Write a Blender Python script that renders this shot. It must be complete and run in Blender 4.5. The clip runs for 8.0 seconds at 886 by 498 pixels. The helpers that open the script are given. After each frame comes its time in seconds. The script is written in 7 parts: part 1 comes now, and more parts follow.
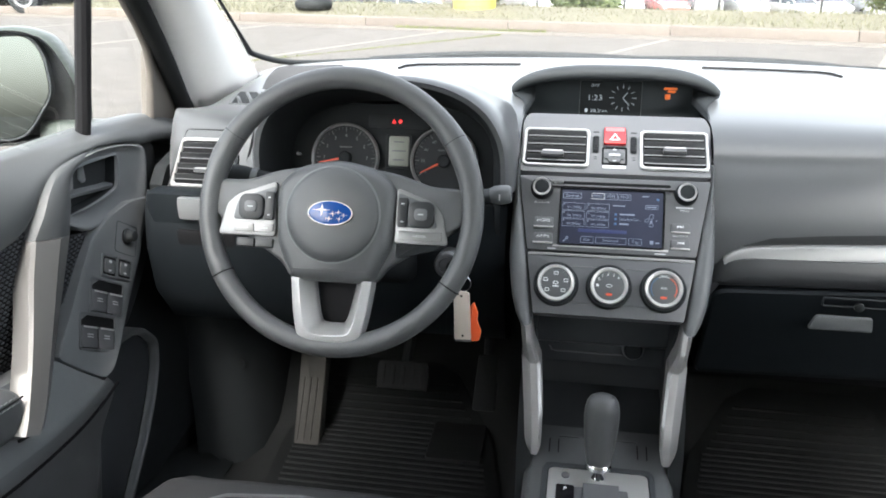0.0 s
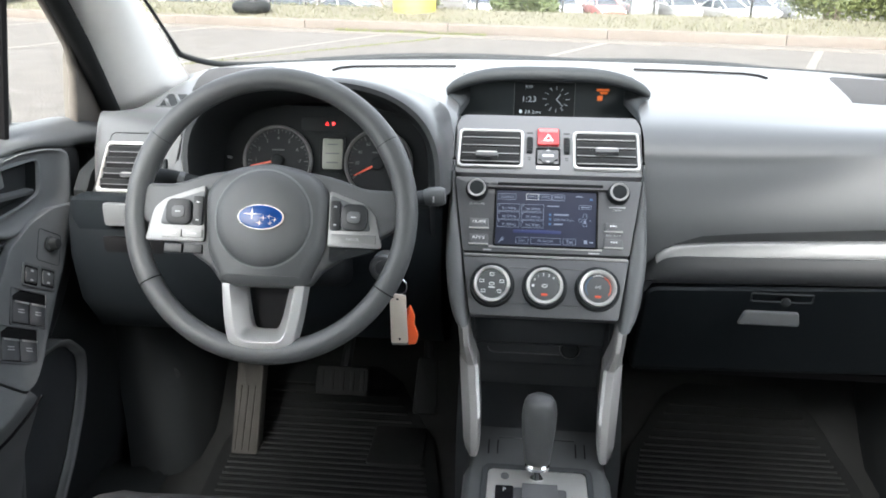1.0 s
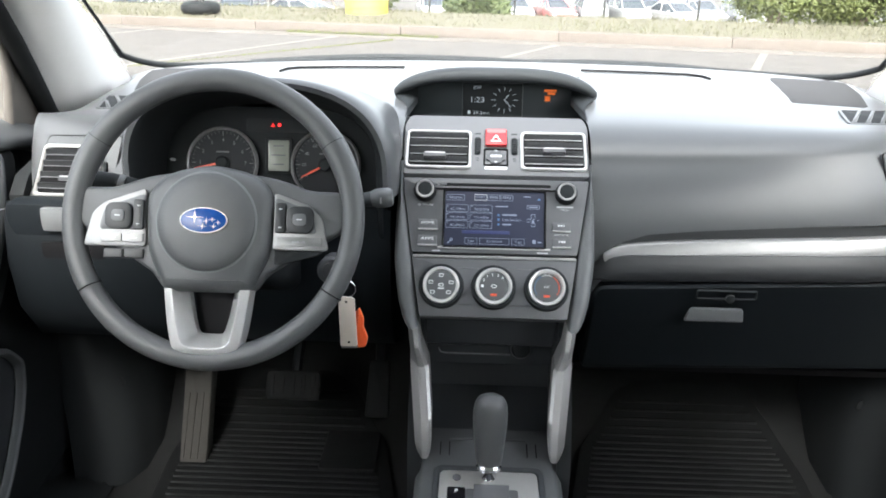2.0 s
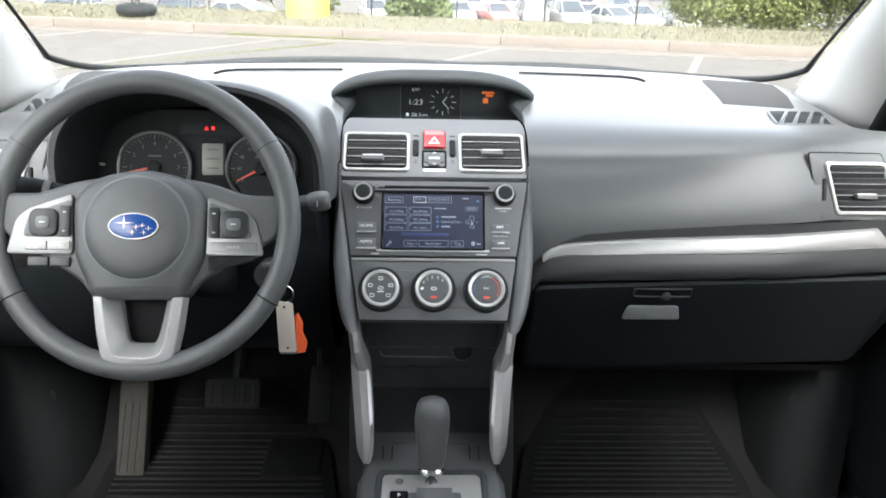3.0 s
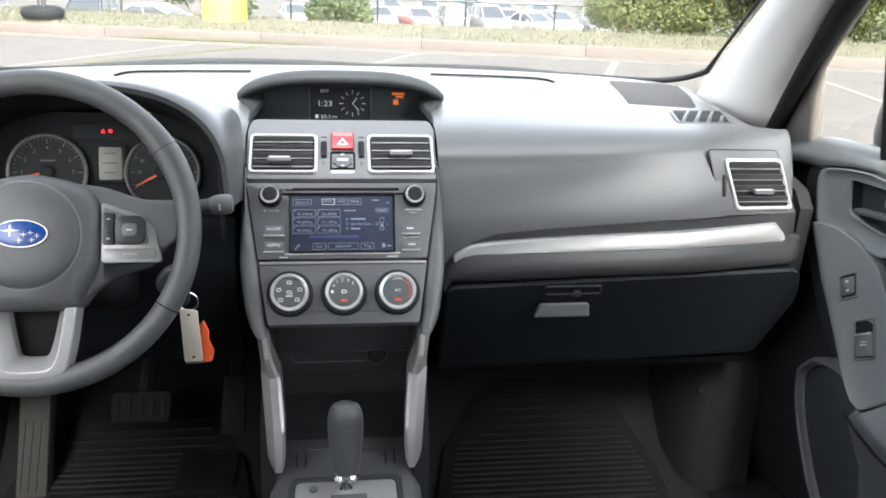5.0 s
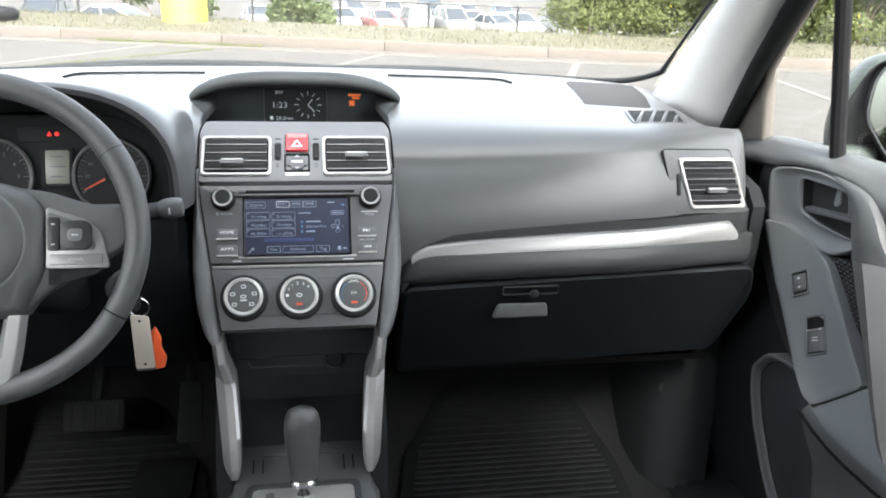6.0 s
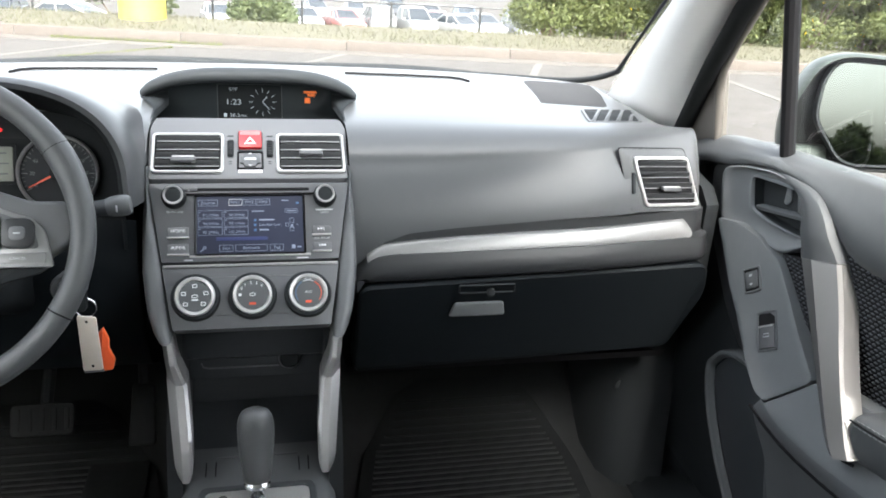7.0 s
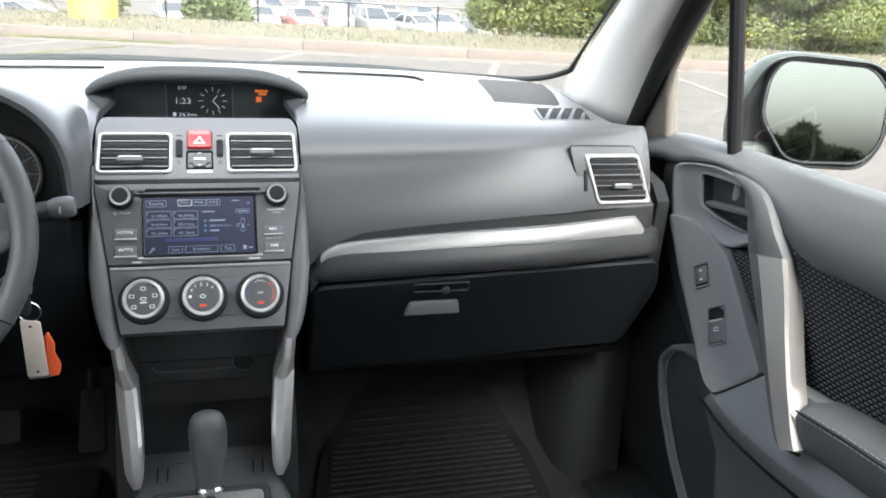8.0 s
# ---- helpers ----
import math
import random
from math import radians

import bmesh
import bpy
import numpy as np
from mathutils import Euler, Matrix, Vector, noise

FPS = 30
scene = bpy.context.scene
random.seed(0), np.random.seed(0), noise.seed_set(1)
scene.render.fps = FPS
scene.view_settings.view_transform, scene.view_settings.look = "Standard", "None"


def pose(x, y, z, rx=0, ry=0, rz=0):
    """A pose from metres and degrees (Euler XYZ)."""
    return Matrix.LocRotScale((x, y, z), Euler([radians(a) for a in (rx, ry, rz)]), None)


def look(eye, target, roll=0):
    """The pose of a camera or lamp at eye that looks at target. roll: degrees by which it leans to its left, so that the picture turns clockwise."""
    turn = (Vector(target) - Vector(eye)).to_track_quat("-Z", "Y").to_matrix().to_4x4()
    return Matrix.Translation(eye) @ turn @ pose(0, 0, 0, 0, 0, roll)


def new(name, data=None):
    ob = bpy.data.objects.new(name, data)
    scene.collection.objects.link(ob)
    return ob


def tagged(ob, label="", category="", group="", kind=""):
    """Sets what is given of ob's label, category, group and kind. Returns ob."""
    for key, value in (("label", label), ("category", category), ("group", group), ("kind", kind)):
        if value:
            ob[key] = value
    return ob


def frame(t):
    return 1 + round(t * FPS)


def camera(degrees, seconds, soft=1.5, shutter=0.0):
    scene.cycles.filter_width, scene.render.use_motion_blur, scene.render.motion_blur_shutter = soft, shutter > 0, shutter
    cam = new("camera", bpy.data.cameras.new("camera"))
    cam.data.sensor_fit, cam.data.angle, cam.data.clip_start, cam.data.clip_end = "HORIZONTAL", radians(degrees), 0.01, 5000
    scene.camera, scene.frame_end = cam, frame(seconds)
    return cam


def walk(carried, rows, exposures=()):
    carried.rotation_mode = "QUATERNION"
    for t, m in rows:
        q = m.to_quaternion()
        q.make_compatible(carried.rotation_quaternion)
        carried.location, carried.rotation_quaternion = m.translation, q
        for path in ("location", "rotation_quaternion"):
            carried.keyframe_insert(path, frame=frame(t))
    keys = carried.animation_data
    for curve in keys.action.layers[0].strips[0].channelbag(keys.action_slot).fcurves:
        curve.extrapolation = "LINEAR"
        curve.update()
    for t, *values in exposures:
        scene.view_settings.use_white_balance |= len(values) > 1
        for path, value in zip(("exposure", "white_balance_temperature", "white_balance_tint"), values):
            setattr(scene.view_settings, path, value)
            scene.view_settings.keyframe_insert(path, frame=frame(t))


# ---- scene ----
cam = camera(58.3, 8.0, 1.8)
PATH = [
    (0, (-0.0564, 0.0458, 1.3095), (-0.3742, 1.8809, 0.5820), -0.36),
    (0.5, (-0.0512, 0.0528, 1.3066), (-0.3018, 1.8996, 0.5811), -0.06),
    (1, (-0.0441, 0.0546, 1.3057), (-0.2246, 1.9112, 0.5853), 0.25),
    (1.5, (-0.0401, 0.0566, 1.3047), (-0.1926, 1.9166, 0.5878), 0.05),
    (2, (-0.0340, 0.0604, 1.3028), (-0.1044, 1.9260, 0.5881), 0.75),
    (3.5, (-0.0188, 0.0662, 1.2991), (0.0937, 1.9364, 0.5982), 1.35),
    (4, (-0.0128, 0.0681, 1.2971), (0.1467, 1.9355, 0.6000), 1.55),
    (4.5, (-0.0067, 0.0690, 1.2942), (0.1986, 1.9336, 0.6018), 1.84),
    (6, (0.0154, 0.0736, 1.2916), (0.3464, 1.9239, 0.6091), 2.23),
    (6.5, (0.0215, 0.0754, 1.2887), (0.3983, 1.9180, 0.6099), 2.53),
    (7, (0.0276, 0.0763, 1.2868), (0.4482, 1.9101, 0.6097), 3.02),
    (7.5, (0.0346, 0.0752, 1.2859), (0.5020, 1.9001, 0.6115), 3.12),
    (8, (0.0376, 0.0752, 1.2859), (0.5547, 1.8861, 0.6124), 3.41),
]
walk(cam, [(t, look(eye, target, roll)) for t, eye, target, roll in PATH], [(0, 3.25, 6500, 10), (8, 3.25, 6500, 10)])

# ---- world and light ----
SUN_EL, SUN_AZ = radians(46), radians(180)
world = bpy.data.worlds.new("sky")
scene.world = world
world.use_nodes = True
wn = world.node_tree
sky = wn.nodes.new("ShaderNodeTexSky")
sky.sky_type, sky.sun_disc = "NISHITA", False
sky.sun_elevation, sky.sun_rotation = SUN_EL, SUN_AZ
sky.air_density, sky.dust_density, sky.ozone_density = 1.0, 5.0, 1.0
wn.nodes["Background"].inputs["Strength"].default_value = 0.15
veil = wn.nodes.new("ShaderNodeHueSaturation")
veil.inputs["Saturation"].default_value = 0.3
wn.links.new(sky.outputs[0], veil.inputs["Color"])
wn.links.new(veil.outputs[0], wn.nodes["Background"].inputs["Color"])
sun = new("sun", bpy.data.lights.new("sun", "SUN"))
sun.data.energy, sun.data.angle, sun.data.color = 0.9, radians(20), (1.0, 0.97, 0.92)
sun.matrix_world = look((0, 0, 50), Vector((0, 0, 50)) - Vector((math.sin(SUN_AZ) * math.cos(SUN_EL), math.cos(SUN_AZ) * math.cos(SUN_EL), math.sin(SUN_EL))))


# ---- materials ----
def mat(name, color, rough=0.5, metal=0.0, vary=0.12, scale=30.0, grain=0.0, grain_scale=1500.0, spec=0.5, coat=0.0, emit=0.0, tint=None):
    """A surface with patchy variation at two scales and a fine grain; tint is the colour of its worn or dusty patches."""
    m = bpy.data.materials.new(name)
    m.use_nodes = True
    nt = m.node_tree
    b = nt.nodes["Principled BSDF"]
    b.inputs["Roughness"].default_value, b.inputs["Metallic"].default_value = rough, metal
    b.inputs["Specular IOR Level"].default_value, b.inputs["Coat Weight"].default_value = spec, coat
    tc = nt.nodes.new("ShaderNodeTexCoord")
    n1, n2 = nt.nodes.new("ShaderNodeTexNoise"), nt.nodes.new("ShaderNodeTexNoise")
    n1.inputs["Scale"].default_value, n1.inputs["Detail"].default_value = scale * 0.18, 4
    n2.inputs["Scale"].default_value, n2.inputs["Detail"].default_value = scale * 2.5, 3
    mix = nt.nodes.new("ShaderNodeMix")
    mix.data_type = "RGBA"
    lo = [c * (1 - vary) for c in color]
    hi = [min(1, c * (1 + vary)) for c in color] if tint is None else tint
    mix.inputs[6].default_value, mix.inputs[7].default_value = (*lo, 1), (*hi, 1)
    add = nt.nodes.new("ShaderNodeMath")
    add.operation, add.use_clamp = "MULTIPLY_ADD", True
    add.inputs[1].default_value = 0.5
    half = nt.nodes.new("ShaderNodeMath")
    half.operation = "MULTIPLY"
    half.inputs[1].default_value = 0.5
    for n in (n1, n2):
        nt.links.new(tc.outputs["Object"], n.inputs["Vector"])
    nt.links.new(n2.outputs["Fac"], half.inputs[0])
    nt.links.new(n1.outputs["Fac"], add.inputs[0])
    nt.links.new(half.outputs[0], add.inputs[2])
    nt.links.new(add.outputs[0], mix.inputs[0])
    nt.links.new(mix.outputs[2], b.inputs["Base Color"])
    rr = nt.nodes.new("ShaderNodeMapRange")
    rr.inputs["To Min"].default_value, rr.inputs["To Max"].default_value = max(0.02, rough * 0.93), min(1, rough * 1.07)
    nt.links.new(n2.outputs["Fac"], rr.inputs["Value"])
    nt.links.new(rr.outputs["Result"], b.inputs["Roughness"])
    if grain:
        n3, bump = nt.nodes.new("ShaderNodeTexNoise"), nt.nodes.new("ShaderNodeBump")
        n3.inputs["Scale"].default_value, n3.inputs["Detail"].default_value = grain_scale, 2
        bump.inputs["Strength"].default_value, bump.inputs["Distance"].default_value = grain, 1.0 / grain_scale
        nt.links.new(tc.outputs["Object"], n3.inputs["Vector"])
        nt.links.new(n3.outputs["Fac"], bump.inputs["Height"])
        nt.links.new(bump.outputs["Normal"], b.inputs["Normal"])
    if emit:
        b.inputs["Emission Color"].default_value, b.inputs["Emission Strength"].default_value = (*color, 1), emit
    return m


def glass(name, tint=(0.93, 0.96, 0.95), rough=0.0):
    """A thin pane: clear, with a gloss that grows towards grazing."""
    m = bpy.data.materials.new(name)
    m.use_nodes = True
    nt = m.node_tree
    nt.nodes.remove(nt.nodes["Principled BSDF"])
    tr, gl, lw, pw, fr, mx = (nt.nodes.new("ShaderNode" + k) for k in ("BsdfTransparent", "BsdfGlossy", "LayerWeight", "Math", "Math", "MixShader"))
    tr.inputs["Color"].default_value = (*tint, 1)
    gl.inputs["Roughness"].default_value = rough
    lw.inputs["Blend"].default_value = 0.5
    pw.operation, fr.operation = "POWER", "MULTIPLY_ADD"
    pw.inputs[1].default_value, fr.inputs[1].default_value, fr.inputs[2].default_value = 5.0, 0.9, 0.06
    nt.links.new(lw.outputs["Facing"], pw.inputs[0])
    nt.links.new(pw.outputs[0], fr.inputs[0])
    nt.links.new(fr.outputs[0], mx.inputs[0])
    nt.links.new(tr.outputs[0], mx.inputs[1])
    nt.links.new(gl.outputs[0], mx.inputs[2])
    nt.links.new(mx.outputs[0], nt.nodes["Material Output"].inputs["Surface"])
    return m


DASH = mat("charcoal_soft_plastic", (0.0864, 0.0898, 0.0932), 0.3, vary=0.05, grain=0.02, grain_scale=1400, spec=0.42)
GRILLE = mat("matt_speaker_cloth", (0.05, 0.051, 0.053), 0.95, grain=0.6, grain_scale=900, spec=0.1)
DOOR = mat("charcoal_door_plastic", (0.148, 0.156, 0.16), 0.5, grain=0.12, grain_scale=1400, spec=0.4)
GRAB = mat("satin_grab_handle_silver", (0.215, 0.211, 0.206), 0.44, metal=0.7, vary=0.05)
DASH2 = mat("charcoal_hard_plastic", (0.108, 0.113, 0.116), 0.44, grain=0.08, grain_scale=1800)
PANEL = mat("graphite_panel_plastic", (0.1066, 0.1092, 0.1144), 0.4, grain=0.05)
BLACK = mat("black_textured_plastic", (0.0185, 0.021, 0.0225), 0.65, grain=0.2, spec=0.18)
# near black for joints and slots, and for recess shade put into the colour
DEEP = mat("black_joint_and_shade_plastic", (0.006, 0.006, 0.007), 0.7, spec=0.2)
GLOSSY = mat("gloss_black_plastic", (0.012, 0.012, 0.014), 0.12, vary=0.05)
SILVER = mat("satin_silver_paint", (0.24, 0.24, 0.2388), 0.38, metal=0.5, vary=0.08, scale=60)
VSILVER = mat("vent_panel_silver_grey", (0.161, 0.1633, 0.1679), 0.45, metal=0.3, vary=0.05)
EDGE = mat("satin_edge_highlight", (0.33, 0.335, 0.34), 0.35, metal=0.3, vary=0.05)
BRIGHT = mat("bright_vent_frame_silver", (0.572, 0.572, 0.561), 0.32, metal=0.6, vary=0.03)
FORK = mat("satin_spoke_silver", (0.5, 0.5, 0.495), 0.36, metal=0.5, vary=0.05, scale=60)
UPRIGHT = mat("satin_upright_silver", (0.31, 0.307, 0.305), 0.36, metal=0.5, vary=0.06)
CHROME = mat("chrome", (0.82, 0.82, 0.83), 0.1, metal=1.0, vary=0.03)
LEATHER = mat("charcoal_wheel_leather", (0.078, 0.081, 0.083), 0.4, grain=0.4, grain_scale=900)
CLOTH = mat("dark_grey_seat_cloth", (0.035, 0.036, 0.038), 0.9, grain=0.6, grain_scale=600)
WEAVE = mat("charcoal_mesh_weave", (0.055, 0.059, 0.065), 0.8, vary=0.2)
# carpet and rubber darker than real ones, footwell shade put into the colour
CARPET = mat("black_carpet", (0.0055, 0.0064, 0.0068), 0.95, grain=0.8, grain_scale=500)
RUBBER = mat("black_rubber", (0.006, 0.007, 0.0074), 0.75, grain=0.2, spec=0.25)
DUSTY = mat("dusty_pedal_rubber", (0.02, 0.0195, 0.018), 0.8, tint=(0.052, 0.049, 0.043), scale=60)
PILLAR = mat("light_grey_pillar_trim", (0.85, 0.85, 0.83), 0.75, grain=0.2, grain_scale=900, vary=0.04)
HEADLINER = mat("grey_headliner_cloth", (0.68, 0.68, 0.66), 0.9, grain=0.3, grain_scale=600)
PAINT = mat("dark_green_grey_car_paint", (0.034, 0.042, 0.037), 0.4, metal=0.0, coat=0.1, vary=0.05, spec=0.4)
TAN = mat("grey_tan_corner_trim", (0.11, 0.1, 0.088), 0.6)
PINK = mat("pale_red_painted_gloss", (0.62, 0.16, 0.16), 0.3, vary=0.05, coat=0.4)
RED = mat("red_hazard_button", (0.5, 0.025, 0.03), 0.25, vary=0.1, coat=0.4)
REDGLOW = mat("red_warning_light", (0.9, 0.02, 0.02), 0.4, emit=0.16)
ORANGEGLOW = mat("orange_warning_light", (0.75, 0.15, 0.02), 0.4, emit=0.04)
NEEDLE = mat("orange_red_needle", (0.6, 0.085, 0.04), 0.4, emit=0.03)
WHITEINK = mat("white_print", (0.75, 0.76, 0.77), 0.5, vary=0.03)
DISPLAYINK = mat("pale_display_segments", (0.5, 0.55, 0.6), 0.4, emit=0.02, vary=0.02)
DIMINK = mat("grey_print", (0.5, 0.51, 0.52), 0.5, vary=0.03)
LCD = mat("grey_green_lcd", (0.21, 0.22, 0.19), 0.35, vary=0.06)
SCREEN = mat("blue_black_touchscreen", (0.03, 0.034, 0.055), 0.4, vary=0.3, scale=12, emit=0.02, spec=0.15)
SCREENLINE = mat("pale_blue_screen_lines", (0.22, 0.25, 0.32), 0.3, emit=0.02, vary=0.02)
SCREENBLUE = mat("bright_blue_screen_band", (0.022, 0.03, 0.1), 0.35, emit=0.03)
BADGE = mat("blue_badge_enamel", (0.005, 0.055, 0.24), 0.25, coat=0.3, vary=0.4, scale=60)
BLUEINK = mat("blue_print", (0.05, 0.12, 0.24), 0.4)
CREAM = mat("cream_plastic_tag", (0.62, 0.56, 0.49), 0.5, vary=0.04)
ORANGE = mat("orange_red_plastic", (0.85, 0.13, 0.04), 0.4, vary=0.05)
GLASS = glass("clear_car_glass")
TINTED = glass("privacy_glass", (0.5, 0.52, 0.52))
MIRROR = mat("mirror_silvering", (0.075, 0.086, 0.083), 0.02, metal=1.0, vary=0.01)
ASPHALT = mat("worn_pale_asphalt", (0.036, 0.032, 0.0288), 0.9, vary=0.4, scale=18, grain=1.0, grain_scale=40, tint=(0.104, 0.0944, 0.084))
ROLL = mat("dark_charcoal_roll_plastic", (0.026, 0.0277, 0.0294), 0.38, grain=0.06, spec=0.4)
LID = mat("black_glove_box_plastic", (0.0092, 0.0118, 0.014), 0.5, grain=0.1, spec=0.15)
# hood plastic darkened for the shade on its downturned lip and cheeks
LIP = mat("matt_shaded_hood_lip", (0.028, 0.032, 0.035), 0.6, grain=0.06, spec=0.25)
SILL = mat("soft_door_top_plastic", (0.066, 0.07, 0.072), 0.48, grain=0.1, grain_scale=1400, spec=0.4)
GAUGE = mat("matt_black_gauge_face", (0.032, 0.034, 0.036), 0.7, spec=0.12)
CONSOLE = mat("charcoal_console_plastic", (0.09, 0.095, 0.098), 0.42, grain=0.08, spec=0.4)
CUBBY = mat("black_blue_cubby_plastic", (0.034, 0.038, 0.042), 0.5, grain=0.1)
SMOKED = mat("smoked_display_cover", (0.026, 0.032, 0.035), 0.5, vary=0.05, spec=0.2)
CONCRETE = mat("weathered_concrete_kerb", (0.0828, 0.0691, 0.059), 0.9, vary=0.3, scale=8, grain=0.4, grain_scale=80, tint=(0.1224, 0.1044, 0.0893))
GUTTER = mat("worn_concrete_gutter", (0.068, 0.0592, 0.0512), 0.9, vary=0.3, scale=6, grain=0.4, grain_scale=80, tint=(0.116, 0.1024, 0.088))
VERGE = mat("dry_grass_and_soil", (0.1053, 0.092, 0.0686), 0.95, vary=0.3, scale=9, grain=0.6, grain_scale=40, tint=(0.078, 0.0749, 0.0437))
GRASSY = mat("dry_yellow_green_grass", (0.1248, 0.1131, 0.078), 0.9, vary=0.35, scale=4, tint=(0.0819, 0.0858, 0.0452))


def leaf(name, color, tint):
    """Leaf surface: patchy colour, half of the light passes through."""
    m = mat(name, color, 0.65, vary=0.35, scale=5, tint=tint)
    nt = m.node_tree
    b, out = nt.nodes["Principled BSDF"], nt.nodes["Material Output"]
    tr, mx = nt.nodes.new("ShaderNodeBsdfTranslucent"), nt.nodes.new("ShaderNodeMixShader")
    mx.inputs[0].default_value = 0.45
    nt.links.new(b.inputs["Base Color"].links[0].from_socket, tr.inputs["Color"])
    nt.links.new(b.outputs[0], mx.inputs[1])
    nt.links.new(tr.outputs[0], mx.inputs[2])
    nt.links.new(mx.outputs[0], out.inputs["Surface"])
    return m


LEAF = leaf("green_bush_leaves", (0.088, 0.118, 0.03), (0.15, 0.168, 0.05))
LEAFDARK = leaf("dark_green_leaves", (0.081, 0.1148, 0.0473), (0.1418, 0.1688, 0.0675))
LEAFPALE = leaf("pale_silver_green_leaves", (0.25, 0.29, 0.17), (0.33, 0.36, 0.24))
BLOSSOM = mat("yellow_blossom", (0.8, 0.55, 0.03), 0.7)
BARK = mat("brown_bark", (0.13, 0.1, 0.07), 0.9, vary=0.3)
YELLOW = mat("yellow_bollard_paint", (0.5, 0.35, 0.05), 0.55, vary=0.12, scale=8)
LINE = mat("worn_white_road_paint", (0.125, 0.118, 0.106), 0.85, vary=0.2, scale=20, tint=(0.1, 0.09, 0.078))
FENCE = mat("black_fence_steel", (0.03, 0.03, 0.03), 0.5)


# ---- mesh helpers ----
def part(name, bm, material, parent=None, label="", smooth=35):
    bmesh.ops.recalc_face_normals(bm, faces=bm.faces)
    me = bpy.data.meshes.new(name)
    bm.to_mesh(me)
    bm.free()
    me.materials.append(material)
    if smooth:
        me.shade_smooth()
        me.set_sharp_from_angle(angle=radians(smooth))
    ob = new(name, me)
    if parent is not None:
        ob.parent = parent
        ob.matrix_parent_inverse = BASE[parent.name].inverted()
    BASE[ob.name] = Matrix()
    return tagged(ob, label)


BASE = {}


def thing(name, place, label, category, group="", kind=""):
    """An Empty at the base of a thing."""
    ob = new(name)
    ob.empty_display_size = 0.05
    ob.matrix_world = Matrix.Translation(place)
    BASE[ob.name] = Matrix.Translation(place)
    return tagged(ob, label, category, group, kind)


def tilted(x, y, z, lean):
    """A panel's own frame: X to the car's right, Y up along the panel, Z out of it towards the cabin; lean in degrees back from upright."""
    s, c = math.sin(radians(lean)), math.cos(radians(lean))
    return Matrix(((1, 0, 0, x), (0, s, -c, y), (0, c, s, z), (0, 0, 0, 1)))


def rrect(w, h, r, n=5, cx=0.0, cy=0.0):
    pts = []
    for k, (sx, sy) in enumerate(((1, 1), (-1, 1), (-1, -1), (1, -1))):
        for i in range(n + 1):
            a = radians(90 * k + 90 * i / n)
            pts.append((cx + sx * (w / 2 - r) + r * math.cos(a), cy + sy * (h / 2 - r) + r * math.sin(a)))
    return pts


def circle(r, n=40, cx=0.0, cy=0.0, ry=None):
    return [(cx + r * math.cos(2 * math.pi * i / n), cy + (ry or r) * math.sin(2 * math.pi * i / n)) for i in range(n)]


def inset(pts, d):
    """The outline moved inwards by d (counter-clockwise outlines)."""
    out, n = [], len(pts)
    area = sum(pts[i][0] * pts[(i + 1) % n][1] - pts[(i + 1) % n][0] * pts[i][1] for i in range(n))
    d = d if area > 0 else -d
    for i in range(n):
        p, q, r = Vector(pts[i - 1]), Vector(pts[i]), Vector(pts[(i + 1) % n])
        a, b = (q - p), (r - q)
        a = a.normalized() if a.length > 1e-9 else b.normalized()
        b = b.normalized() if b.length > 1e-9 else a
        na, nb = Vector((-a.y, a.x)), Vector((-b.y, b.x))
        m = na + nb
        m = m.normalized() if m.length > 1e-6 else na
        out.append(tuple(q + m * (d / max(0.5, m.dot(na)))))
    return out


def rounded(pts, r, n=4):
    """A polygon with its corners rounded."""
    out, k = [], len(pts)
    for i in range(k):
        p, q, s = Vector(pts[i - 1]), Vector(pts[i]), Vector(pts[(i + 1) % k])
        d1, d2 = min(r, (p - q).length * 0.45), min(r, (s - q).length * 0.45)
        a, b = q + (p - q).normalized() * d1, q + (s - q).normalized() * d2
        for j in range(n + 1):
            t = j / n
            out.append(tuple(a * (1 - t) ** 2 + q * 2 * t * (1 - t) + b * t * t))
    return out


def loft(rings, closed=True, caps=(False, False), bm=None):
    """Quads between rings of points of equal number."""
    bm = bm or bmesh.new()
    rows = [[bm.verts.new(p) for p in ring] for ring in rings]
    n = len(rows[0])
    for a, b in zip(rows, rows[1:]):
        for i in range(n if closed else n - 1):
            bm.faces.new((a[i], a[(i + 1) % n], b[(i + 1) % n], b[i]))
    if caps[0]:
        bm.faces.new(rows[0])
    if caps[1]:
        bm.faces.new(rows[-1])
    return bm


def plate(pts, depth, b=0.001, m=None, bm=None, back=0.0):
    """An outline in a panel's frame as a solid plate with a softened front edge."""
    m = m or Matrix()
    inn, mid = inset(pts, b), inset(pts, b * 0.3)
    rings = [[m @ Vector((x, y, z)) for x, y in p] for p, z in ((pts, -back), (pts, depth - b), (mid, depth - b * 0.3), (inn, depth))]
    return loft(rings, True, (True, True), bm)


def bezel(outer, inner, depth, b=0.001, m=None, bm=None, back=0.0):
    """A frame between two outlines of equal number of points."""
    m = m or Matrix()
    rings = [(inner, -back), (outer, -back), (outer, depth - b), (inset(outer, b), depth), (inset(inner, -b), depth), (inner, depth - b), (inner, -back)]
    bm = bm or bmesh.new()
    rows = [[bm.verts.new(m @ Vector((x, y, z))) for x, y in p] for p, z in rings[:-1]]
    rows.append(rows[0])
    n = len(outer)
    for a, c in zip(rows, rows[1:]):
        for i in range(n):
            bm.faces.new((a[i], a[(i + 1) % n], c[(i + 1) % n], c[i]))
    return bm


